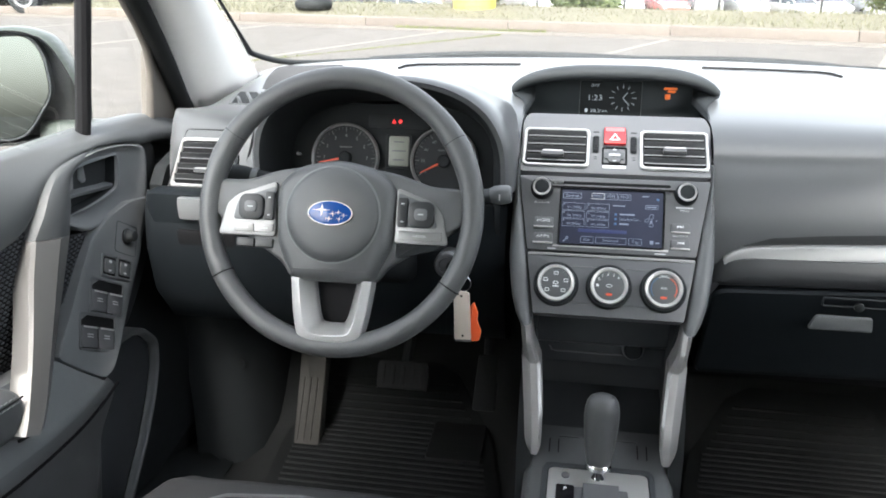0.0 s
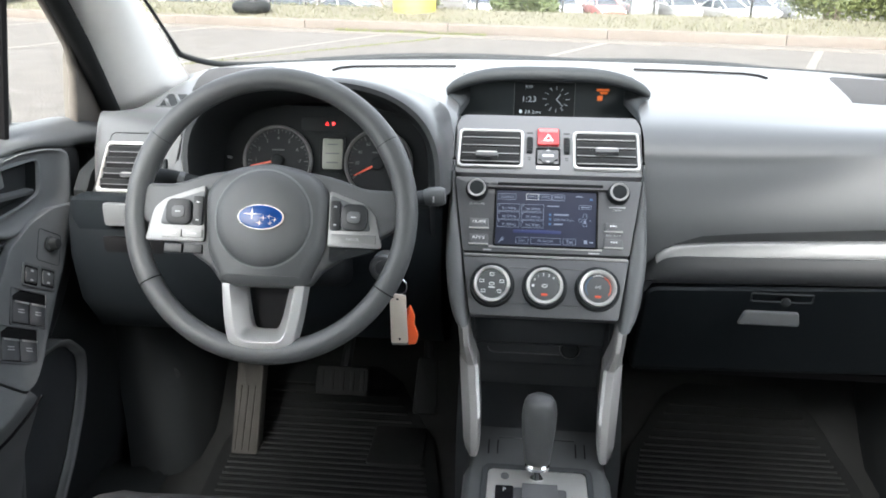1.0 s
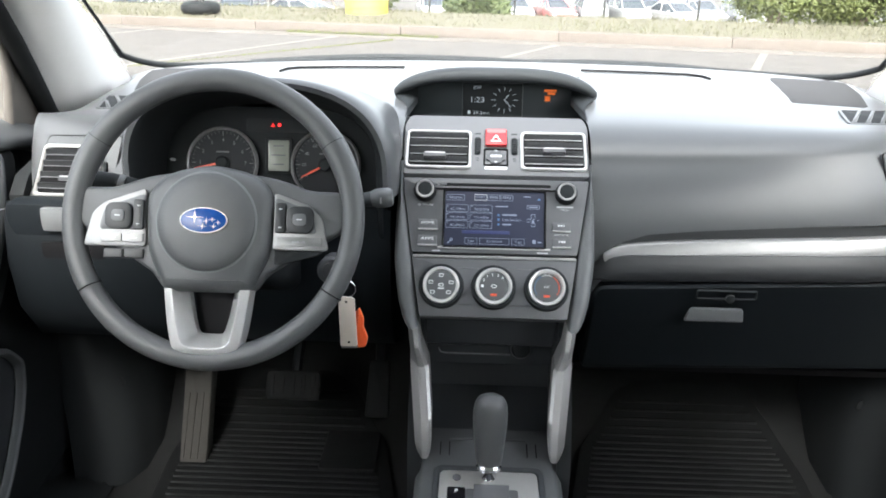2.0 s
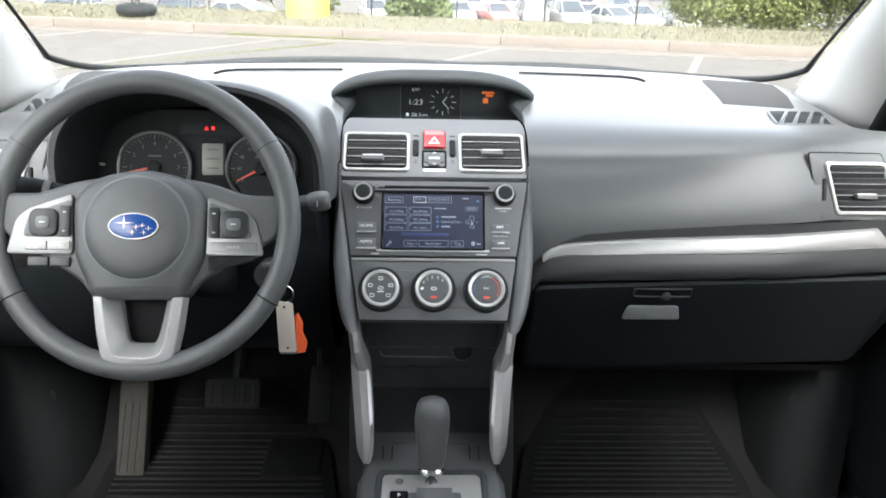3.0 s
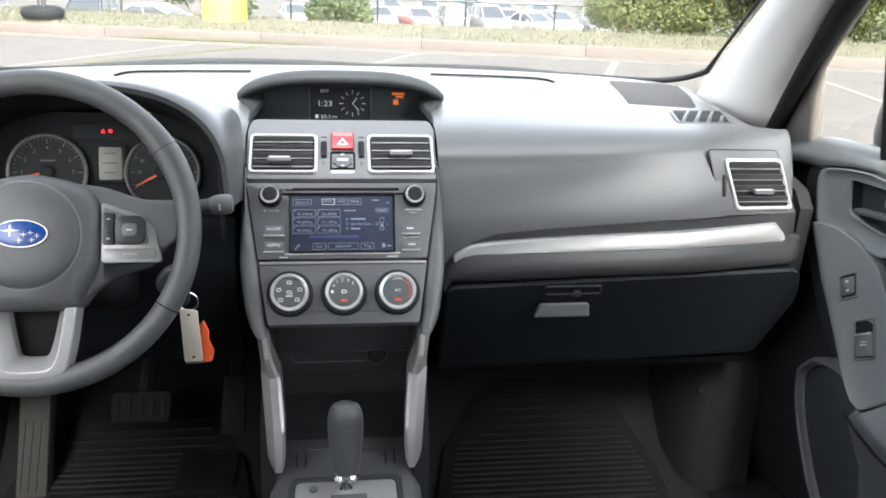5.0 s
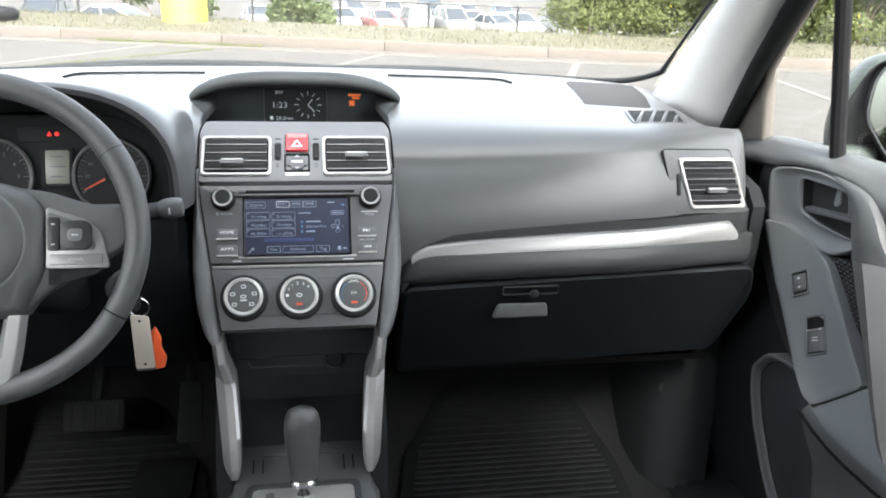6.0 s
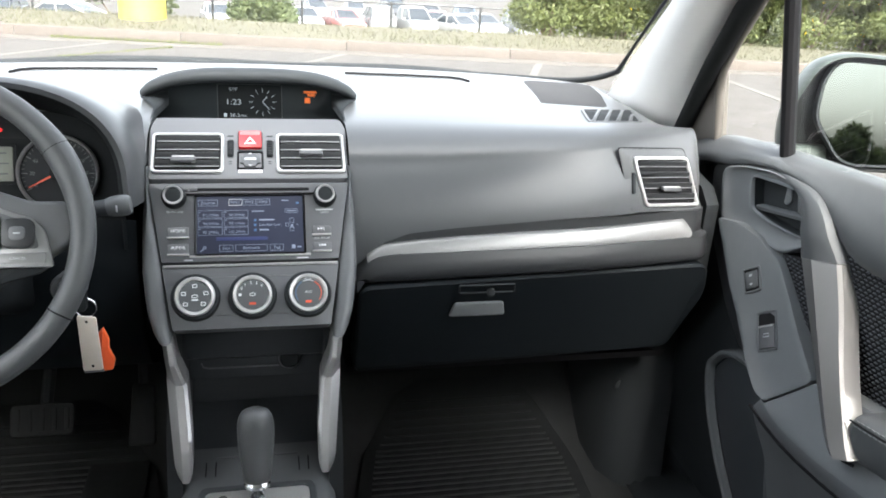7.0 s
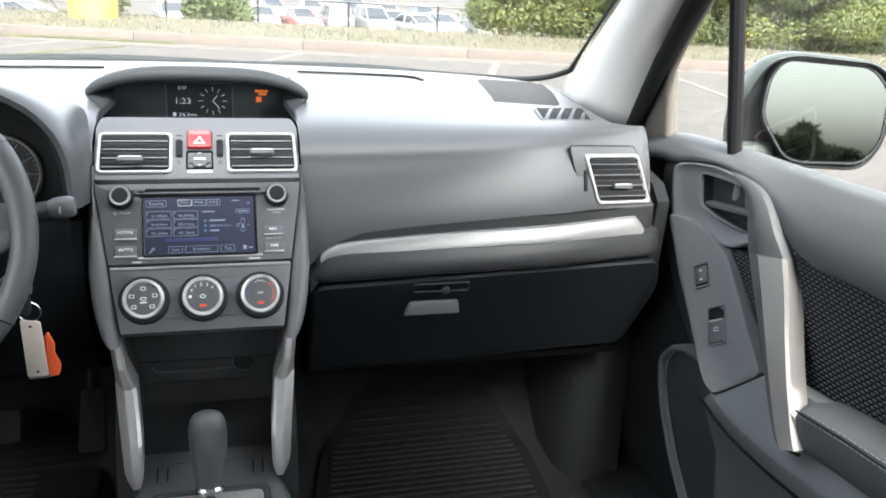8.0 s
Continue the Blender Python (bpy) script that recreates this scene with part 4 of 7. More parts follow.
    for y, word in ((0.046, "HOME"), (0.022, "APPS")):
        button(t, at(q, -0.0985, y), 0.028, 0.014, PANEL)
        lettering(word, 0.0062, at(q, -0.0985, y + 0.0015, 0.0032), WHITEINK, t, width=0.019)
        part("button_edge", block(0.029, 0.0022, 0.0045, 0.0006, at(q, -0.0985, y - 0.0078, 0.0020)), BRIGHT, t, "bright lower edge")
    for y in (0.046, 0.022):
        button(t, at(q, 0.0975, y), 0.026, 0.012, PANEL)
        part("button_edge", block(0.027, 0.0022, 0.0045, 0.0006, at(q, 0.0975, y - 0.0068, 0.0020)), BRIGHT, t, "bright lower edge")
        d = 1 if y > 0.03 else -1
        for k in (-0.0036, 0.0004):
            part("seek_arrow", plate([(0.0975 + d * (k - 0.0018), y + 0.0035), (0.0975 + d * (k - 0.0018), y - 0.0005), (0.0975 + d * (k + 0.0020), y + 0.0015)], 0.0003, 0.0001, at(q, 0, 0, 0.0031)), WHITEINK, t)
        part("seek_arrow", plate(rrect(0.0010, 0.0040, 0.0003), 0.0003, 0.0001, at(q, 0.0975 + d * 0.0034, y + 0.0015, 0.0031)), WHITEINK, t)
    lettering("SEEK/TRACK", 0.0038, at(q, 0.0975, 0.0345), DIMINK, t, width=0.022)


radio()


def climate():
    t = thing("climate_control", (0, 1.12, 0.84), "graphite climate panel with three silver-ringed dials", "climate control")
    part("face_plate", plate(rounded([(-0.106, -0.090), (0.106, -0.090), (0.1205, 0.0), (-0.1205, 0.0)], 0.003), 0.003, 0.001, STACK, back=0.03), PANEL, t)
    q = at(STACK, 0, 0, 0.003)
    part("top_edge", block(0.236, 0.004, 0.0045, 0.0012, at(q, 0, -0.002)), UPRIGHT, t, "thin bright edge strip")
    for x in (-0.0375, 0.0375):
        part("link_panel", plate(rrect(0.05, 0.054, 0.003), 0.0022, 0.0010, at(q, x, -0.0455)), PANEL, t)
        part("link_edge", block(0.030, 0.0014, 0.0014, 0.0004, at(q, x, -0.0190, 0.0022)), VSILVER, t)
    for i, x in enumerate((-0.0755, 0.0, 0.0755)):
        k = at(q, x, -0.0465)
        dial = part("dial", lathe([(0.0325, 0), (0.0325, 0.006), (0.031, 0.012), (0.0265, 0.0135)], 48, k), BLACK, t, "round dial with a ribbed black skirt")
        part("dial_ring", lathe([(0.0268, 0.010), (0.0265, 0.0165), (0.0252, 0.018), (0.0225, 0.0172), (0.0208, 0.0145)], 48, k), BRIGHT, dial, "bright silver ring")
        part("dial_face", lathe([(0.0212, 0.012), (0.0212, 0.0145), (0.0195, 0.0152), (0, 0.0152)], 48, k), CONSOLE, dial)
        f = at(k, 0, 0, 0.0154)
        if i == 1:
            for j in range(5):
                a = radians(158 - 30 * j)
                lettering(str(j), 0.0062, at(f, 0.0155 * math.cos(a), 0.004 + 0.0125 * math.sin(a)), WHITEINK, dial)
            part("mark", plate(rrect(0.004, 0.004, 0.0008), 0.0003, 0.0001, at(f, -0.0165, 0.0)), WHITEINK, dial)
        if i == 2:
            for a0, a1, mt in ((215, 120, BLUEINK), (115, 65, DIMINK), (60, -35, NEEDLE)):
                arc = [f @ Vector((0.0175 * math.cos(radians(a0 + (a1 - a0) * j / 10)), 0.0175 * math.sin(radians(a0 + (a1 - a0) * j / 10)), 0)) for j in range(11)]
                part("scale_arc", sweep(arc, 0.0007, 6), mt, dial)
            lettering("A/C", 0.0052, at(f, 0, 0.001), WHITEINK, dial)
        if i == 0:
            for x2, y2 in ((0, 0.014), (-0.0145, 0.004), (0.0145, 0.004), (-0.012, -0.0105), (0.011, -0.0105)):
                part("mark", bezel(rrect(0.0065, 0.005, 0.001, 2), rrect(0.0045, 0.003, 0.0005, 2), 0.0003, 0.0001, at(f, x2, y2)), WHITEINK, dial)
            part("mark", plate(rrect(0.009, 0.0018, 0.0004), 0.0003, 0.0001, at(f, 0, -0.005)), WHITEINK, dial)
        part("mark", bezel(circle(0.0042, 16, ry=0.0026), circle(0.003, 16, ry=0.0015), 0.0003, 0.0001, at(f, 0, 0.0 if i < 2 else 0.02)), DIMINK if i == 2 else WHITEINK, dial)
        if i:
            part("indicator", plate(rrect(0.009, 0.0035, 0.0008), 0.0004, 0.0001, at(f, 0, -0.0125)), NEEDLE, dial, "orange-red indicator bar")


climate()


# ---- instrument cluster ----
def cluster():
    t = thing("instrument_cluster", (-0.345, 1.22, 0.9), "black instrument cluster under an arched hood", "instrument cluster")

    def arch(y, hw, top, base=0.90, cx=-0.345, n=28, power=2.6):
        pts = []
        zc = 0.985
        pts.append((cx - hw, y, base))
        for i in range(n + 1):
            a = math.pi - math.pi * i / n
            c, s = math.cos(a), math.sin(a)
            pts.append((cx + hw * math.copysign(abs(c) ** (2 / power), c), y, zc + (top - zc) * abs(s) ** (2 / power)))
        pts.append((cx + hw, y, base))
        return pts

    part("visor_lining", loft([arch(1.262, 0.158, 1.072), arch(1.20, 0.168, 1.095), arch(1.152, 0.177, 1.113), arch(1.146, 0.183, 1.119)], False), BLACK, t, "black lining under the hood", 60)
    part("hood", loft([arch(1.146, 0.183, 1.119, 0.965), arch(1.145, 0.190, 1.126, 0.965), arch(1.152, 0.195, 1.130, 0.96), arch(1.20, 0.202, 1.124, 0.955), arch(1.30, 0.206, 1.105, 0.95), arch(1.42, 0.208, 1.07, 0.95), arch(1.50, 0.208, 1.03, 0.95)], False), DASH, t, "charcoal arched hood", 60)
    m = tilted(-0.345, 1.222, 0.975, 18)
    part("back_plate", plate(rrect(0.36, 0.20, 0.03), 0.001, 0.0005, at(m, 0, 0, -0.012), back=0.01), BLACK, t)
    for gx, r, rot, nums in ((-0.073, 0.052, 192, 9), (0.086, 0.0505, 208, 9)):
        g = at(m, gx, 0.0135, -0.006)
        gauge = part("gauge", lathe([(r, 0), (r, 0.001), (0, 0.001)], 48, g), GAUGE, t, "round black gauge")
        part("gauge_ring", lathe([(r + 0.003, -0.002), (r + 0.003, 0.006), (r + 0.001, 0.008), (r - 0.001, 0.006), (r - 0.0015, 0)], 56, g), UPRIGHT, gauge, "thin silver ring")
        for i in range(nums):
            a = radians(210 - 240 * i / (nums - 1))
            part("tick", block(0.007, 0.0013, 0.0006, 0, at(g, (r - 0.007) * math.cos(a), (r - 0.007) * math.sin(a), 0.0014) @ Matrix.Rotation(a, 4, "Z")), DASH2, gauge)
            if gx < 0:
                lettering(str(i), 0.008, at(g, (r - 0.017) * math.cos(a), (r - 0.017) * math.sin(a), 0.0014), DOOR, gauge)
            else:
                lettering(str(i * 20), 0.007, at(g, (r - 0.017) * math.cos(a), (r - 0.017) * math.sin(a), 0.0014), DOOR, gauge)
        a = radians(rot)
        part("needle", loft([[at(g, 0, 0, 0.006) @ Matrix.Rotation(a, 4, "Z") @ Vector(p) for p in ((0.004, w, 0), (0.004, -w, 0), (0.004, -w, 0.001), (0.004, w, 0.001))] if i == 0 else [at(g, 0, 0, 0.006) @ Matrix.Rotation(a, 4, "Z") @ Vector((r - 0.009, sy * 0.0007, sz)) for sy, sz in ((1, 0), (-1, 0), (-1, 0.001), (1, 0.001))] for i, w in ((0, 0.0018), (1, 0))], True, (True, True)), NEEDLE, gauge, "lit orange-red needle")
        for k in range(33):
            if k % 4:
                a = radians(210 - 240 * k / 32)
                part("tick", block(0.0035, 0.0007, 0.0005, 0, at(g, (r - 0.005) * math.cos(a), (r - 0.005) * math.sin(a), 0.0014) @ Matrix.Rotation(a, 4, "Z")), PANEL, gauge)
        part("caption", plate(rrect(0.020, 0.0022, 0.0005), 0.0003, 0.0001, at(g, 0, 0.017, 0.0012)), PANEL, gauge)
        part("hub_cap", lathe([(0.0105, 0), (0.0105, 0.006), (0.008, 0.009), (0, 0.0095)], 24, g), BLACK, gauge)
    part("lcd_panel", plate(rrect(0.032, 0.047, 0.003), 0.003, 0.001, at(m, 0.0135, 0.0265, -0.006)), LCD, t, "grey trip display")
    part("lcd_frame", bezel(rrect(0.042, 0.056, 0.004), rrect(0.033, 0.048, 0.003), 0.002, 0.0008, at(m, 0.0135, 0.0265, -0.006)), BLACK, t)
    for y, w in ((0.042, 0.016), (0.028, 0.022), (0.014, 0.018)):
        part("segment", plate(rrect(w, 0.002, 0.0006), 0.0003, 0.0001, at(m, 0.0135, y - 0.001, -0.003)), PANEL, t)
    part("warning_strip", plate(rrect(0.10, 0.022, 0.006), 0.002, 0.0008, at(m, 0.012, 0.073, -0.008)), BLACK, t)
    for x in (0.004, 0.014):
        part("warning_light", plate(rounded([(0, 0.0036), (-0.0034, -0.003), (0.0034, -0.003)] if x < 0.01 else circle(0.003, 8), 0.0008), 0.0008, 0.0002, at(m, x, 0.073, -0.005)), REDGLOW, t, "lit red warning light")
    part("trip_knob", lathe([(0.0022, -0.01), (0.0022, 0.002), (0.0015, 0.003), (0, 0.003)], 16, at(m, -0.150, 0.017, 0)), DIMINK, t)


cluster()


# ---- steering wheel and column ----
WHEEL = tilted(-0.361, 0.999, 0.977, 24)


def steering_wheel():
    t = thing("steering_wheel", (-0.361, 0.999, 0.977), "three-spoke charcoal leather steering wheel with silver inserts", "steering wheel")
    n = 96
    rim = [WHEEL @ Vector((0.1785 * math.cos(2 * math.pi * i / n), 0.1775 * math.sin(2 * math.pi * i / n), 0)) for i in range(n)]
    size = [0.0143 + 0.0012 * max(0, math.cos(2 * (2 * math.pi * i / n)) * -0.4) + 0.0018 * sum(math.exp(-((((2 * math.pi * i / n) - c + math.pi) % (2 * math.pi) - math.pi) / 0.25) ** 2) for c in (radians(28), radians(152))) for i in range(n)]
    part("rim", sweep(rim, size, 18, up=tuple(WHEEL.to_3x3() @ Vector((0, 0, 1))), close=True), LEATHER, t, "charcoal leather rim", 80)
    for a in (33, 147, 211, 329):
        c = at(WHEEL, 0.1785 * math.cos(radians(a)), 0.1775 * math.sin(radians(a)))
        seam = [c @ Matrix.Rotation(radians(a), 4, "Z") @ Vector((0.0152 * math.cos(b), 0, 0.0152 * math.sin(b))) for b in [2 * math.pi * k / 20 for k in range(20)]]
        part("seam", sweep(seam, 0.0009, 5, close=True), DEEP, t)
    # hub with its shoulders
    body = rounded([(-0.085, 0.050), (-0.05, 0.056), (0.0, 0.062), (0.05, 0.056), (0.085, 0.050), (0.125, 0.036), (0.168, 0.036), (0.170, -0.010), (0.150, -0.024), (0.12, -0.040), (0.095, -0.056), (0.07, -0.072), (0.058, -0.092), (-0.058, -0.092), (-0.07, -0.072), (-0.095, -0.056), (-0.12, -0.040), (-0.150, -0.024), (-0.170, -0.010), (-0.168, 0.036), (-0.125, 0.036)], 0.012)
    part("spokes", plate(body, 0.006, 0.005, WHEEL, back=0.012), LEATHER, t, "charcoal spokes", 50)
    shoulder = rounded([(-0.082, 0.030), (-0.055, 0.056), (0.0, 0.067), (0.055, 0.056), (0.082, 0.030), (0.078, -0.045), (0.064, -0.072), (0.056, -0.094), (-0.056, -0.094), (-0.064, -0.072), (-0.078, -0.045)], 0.02, 6)
    bm = loft([[at(WHEEL, 0, 0, z) @ Vector((x, y, 0)) for x, y in inset(shoulder, d)] for d, z in ((0, -0.02), (0, 0.006), (0.003, 0.014), (0.008, 0.020), (0.014, 0.023))], True, (True, True))
    part("hub", bm, LEATHER, t, "soft charcoal hub", 50)
    airbag = at(WHEEL, 0.0, -0.007, 0.0) @ Matrix.Diagonal((1.02, 1.02, 1, 1))
    part("airbag_cover", lathe([(0.060, 0.018), (0.060, 0.0245), (0.058, 0.027), (0.048, 0.0305), (0.03, 0.0325), (0.0, 0.033)], 56, airbag), LEATHER, t, "round airbag cover", 60)
    part("cover_joint", lathe([(0.0622, 0.0215), (0.0622, 0.0238), (0.0606, 0.0245)], 56, airbag), DOOR, t)
    b = at(WHEEL, 0, -0.006, 0.0322) @ Matrix.Diagonal((0.91, 0.91, 1, 1))
    badge = part("badge", plate(circle(0.0315, 40, ry=0.0165), 0.003, 0.0012, b), BADGE, t, "oval blue badge with plain silver marks")
    part("badge_rim", bezel(circle(0.0320, 40, ry=0.0170), circle(0.0313, 40, ry=0.0163), 0.0035, 0.0008, b), BRIGHT, badge)
    for x, y, r in ((-0.012, 0.004, 0.0085), (0.004, -0.001, 0.004), (-0.001, -0.008, 0.004), (0.014, -0.008, 0.0035), (0.012, 0.001, 0.0035), (0.02, -0.003, 0.0035)):
        star = [(x + r * (1 if k % 2 == 0 else 0.14) * math.cos(k * math.pi / 4) * 1.5, y + r * (1 if k % 2 == 0 else 0.14) * math.sin(k * math.pi / 4)) for k in range(8)]
        part("badge_mark", plate(star, 0.0008, 0.0002, at(b, 0, 0, 0.003)), BRIGHT, badge)
    # silver switch plates in the side spokes
    outl = [(-0.160, -0.039), (-0.150, 0.003), (-0.136, 0.016), (-0.082, 0.035), (-0.080, -0.039)]
    outr = [(0.080, -0.039), (0.080, 0.033), (0.126, 0.017), (0.140, 0.003), (0.150, -0.039)]
    for s, o in ((-1, outl), (1, outr)):
        o = rounded(o, 0.006)
        p = part("switch_plate", plate(o, 0.0045, 0.0015, at(WHEEL, 0, 0, 0.006)), SILVER, t, "silver switch plate")
        q = at(WHEEL, 0, 0, 0.0105)
        dark = rounded([(-0.140, -0.018), (-0.134, 0.008), (-0.122, 0.014), (-0.082, 0.028), (-0.082, -0.018)] if s < 0 else [(0.082, -0.018), (0.082, 0.027), (0.120, 0.013), (0.130, 0.002), (0.135, -0.018)], 0.006)
        part("switch_field", plate(dark, 0.0015, 0.0006, q), DASH2, p)
        part("rocker_pad", plate(rrect(0.034, 0.034, 0.010), 0.006, 0.002, at(q, s * 0.114, -0.001, 0.001)), ROLL, p, "black rocker pad")
        part("rocker_centre", plate(rrect(0.017, 0.015, 0.005), 0.002, 0.001, at(q, s * 0.114, -0.001, 0.0068)), DASH2, p)
        part("print", plate(rrect(0.007, 0.0016, 0.0004), 0.0003, 0.0001, at(q, s * 0.114, -0.001, 0.009)), DIMINK, p)
        part("side_switch", plate(rrect(0.013, 0.038, 0.003), 0.0035, 0.001, at(q, s * 0.0895, 0.001, 0.001)), ROLL, p)
        for y in (-0.011, 0.012):
            part("print", plate(rrect(0.004, 0.0016, 0.0004), 0.0003, 0.0001, at(q, s * 0.0895, y, 0.0046)), DIMINK, p)
        if s < 0:
            for x in (-0.124, -0.0965):
                part("button", plate(rrect(0.027, 0.011, 0.002), 0.002, 0.0008, at(q, x, -0.0285)), SILVER, p)
                part("print", plate(rrect(0.012, 0.0015, 0.0004), 0.0003, 0.0001, at(q, x, -0.0285, 0.002)), DIMINK, p)
            for x in (-0.122, -0.096):
                part("button", plate(rrect(0.025, 0.012, 0.002), 0.006, 0.0015, at(WHEEL, x, -0.048, 0.003)), ROLL, p)
        else:
            part("button", plate(rrect(0.058, 0.012, 0.002), 0.002, 0.0008, at(q, 0.113, -0.0285)), SILVER, p)
            lettering("CANCEL", 0.0045, at(q, 0.113, -0.0285, 0.0022), DIMINK, p)
    part("paddle_back", plate(rounded([(0.08, -0.06), (0.135, -0.045), (0.145, -0.037), (0.08, -0.037)], 0.004), 0.006, 0.002, WHEEL), BLACK, t)
    # silver fork in the lower spoke
    out = [(-0.0545, -0.090), (-0.0500, -0.128), (-0.0455, -0.152), (-0.0400, -0.167), (-0.030, -0.1745), (-0.015, -0.1765)]
    inn = [(-0.0295, -0.090), (-0.0235, -0.122), (-0.0195, -0.138), (-0.0165, -0.1445), (-0.0125, -0.1465), (-0.006, -0.147)]
    out += [(0.0, -0.177)] + [(-x, y) for x, y in out[::-1]]
    inn += [(0.0, -0.147)] + [(-x, y) for x, y in inn[::-1]]
    rows = []
    for (ox, oy), (ix, iy) in zip(spline(out, 3), spline(inn, 3)):
        rows.append([WHEEL @ Vector((ox + (ix - ox) * f, oy + (iy - oy) * f, z)) for f, z in ((0.0, -0.014), (0.0, 0.009), (0.04, 0.0115), (0.10, 0.0125), (0.44, 0.0145), (0.48, 0.0140), (0.95, -0.008), (1.0, -0.011), (1.0, -0.024))])
    part("lower_insert", loft(rows, True, (True, True)), FORK, t, "forked satin silver insert in the lower spoke", 20)
    part("spoke_core", plate(rounded([(-0.03, -0.08), (0.03, -0.08), (0.02, -0.15), (-0.02, -0.15)], 0.004), 0.001, 0.0005, at(WHEEL, 0, 0, -0.03)), DEEP, t)


steering_wheel()


def column():
    t = thing("steering_column", (-0.355, 1.12, 0.88), "black steering column shroud with two stalks", "steering column")
    rings = []
    for k, (dz, w, h) in enumerate(((-0.03, 0.05, 0.05), (-0.06, 0.062, 0.062), (-0.13, 0.068, 0.07), (-0.22, 0.07, 0.075))):
        rings.append([at(WHEEL, 0, -0.015, dz) @ Vector((x, y, 0)) for x, y in rrect(2 * w, 2 * h, 0.025)])
    part("shroud", loft(rings, True, (True, True)), BLACK, t)
    left = [(-0.41, 1.075, 0.975), (-0.47, 1.067, 0.990), (-0.515, 1.06, 1.000), (-0.552, 1.055, 1.008)]
    st = part("stalk", sweep(left, [0.010, 0.0125, 0.015, 0.0135], 14), BLACK, t, "black light stalk with white marks")
    part("collar", sweep([(-0.497, 1.062, 0.996), (-0.505, 1.061, 0.998)], 0.0157, 14), DASH2, st)
    for x in (-0.478, -0.487, -0.514, -0.524, -0.534):
        part("print", block(0.0045, 0.002, 0.0045, 0.0008, Matrix.Translation((x, 1.0495, 0.9945 + (-0.485 - x) * 0.25))), WHITEINK, st)
    right = [(-0.30, 1.075, 0.970), (-0.22, 1.068, 0.980), (-0.17, 1.062, 0.987), (-0.152, 1.06, 0.990), (-0.142, 1.06, 0.991)]
    part("stalk", sweep(right, [0.007, 0.0085, 0.010, 0.011, 0.010], 16), CUBBY, t, "charcoal wiper stalk")
    part("stalk_knob", sweep([(-0.166, 1.0615, 0.9875), (-0.161, 1.0612, 0.9885), (-0.152, 1.06, 0.990), (-0.143, 1.06, 0.991), (-0.139, 1.06, 0.9913)], [0.0105, 0.0125, 0.0132, 0.0125, 0.010], 18), DASH2, t, "grey turning knob")
    part("knob_print", block(0.002, 0.002, 0.008, 0.0005, Matrix.Translation((-0.1535, 1.0470, 0.990))), DIMINK, t)
    lock = tilted(-0.232, 1.10, 0.868, 10)
    part("ignition_lock", lathe([(0.020, -0.03), (0.020, 0.004), (0.017, 0.008), (0.012, 0.008), (0.011, 0.004), (0, 0.004)], 28, lock), PANEL, t, "round ignition lock")
    return t


column()


def keys():
    t = thing("car_key", (-0.205, 1.085, 0.80), "car key with cream tag and orange fob in the ignition", "key")
    part("key_head", plate(rrect(0.026, 0.036, 0.008), 0.010, 0.003, tilted(-0.218, 1.082, 0.862, 5)), BLACK, t)
    ring = [(-0.209 + 0.013 * math.cos(a), 1.084, 0.846 + 0.013 * math.sin(a)) for a in [2 * math.pi * k / 24 for k in range(24)]]
    part("key_ring", sweep(ring, 0.0012, 6, up=(0, 1, 0), close=True), CHROME, t, "steel split ring")
    m = tilted(-0.208, 1.083, 0.795, 0) @ Matrix.Rotation(radians(2), 4, "Z")
    tag = rounded([(-0.011, 0.042), (0.012, 0.038), (0.012, -0.038), (-0.013, -0.038)], 0.003)
    part("tag", plate(tag, 0.003, 0.0008, m), CREAM, t, "cream plastic tag")
    for y in (0.033, -0.031):
        part("tag_hole", lathe([(0.0018, 0.0028), (0.0018, 0.0033), (0, 0.0033)], 12, at(m, 0, y)), DEEP, t)
    part("tag_foot", block(0.024, 0.003, 0.004, 0.0008, at(m, 0, -0.040)), DASH2, t)
    fob = rounded([(-0.004, 0.02), (0.004, 0.03), (0.010, 0.012), (0.008, 0.0), (0.014, -0.018), (0.010, -0.032), (-0.008, -0.034), (-0.006, -0.005)], 0.003)
    part("fob", plate(fob, 0.006, 0.002, at(m, 0.013, -0.010, -0.008)), ORANGE, t, "orange-red plastic fob")


keys()


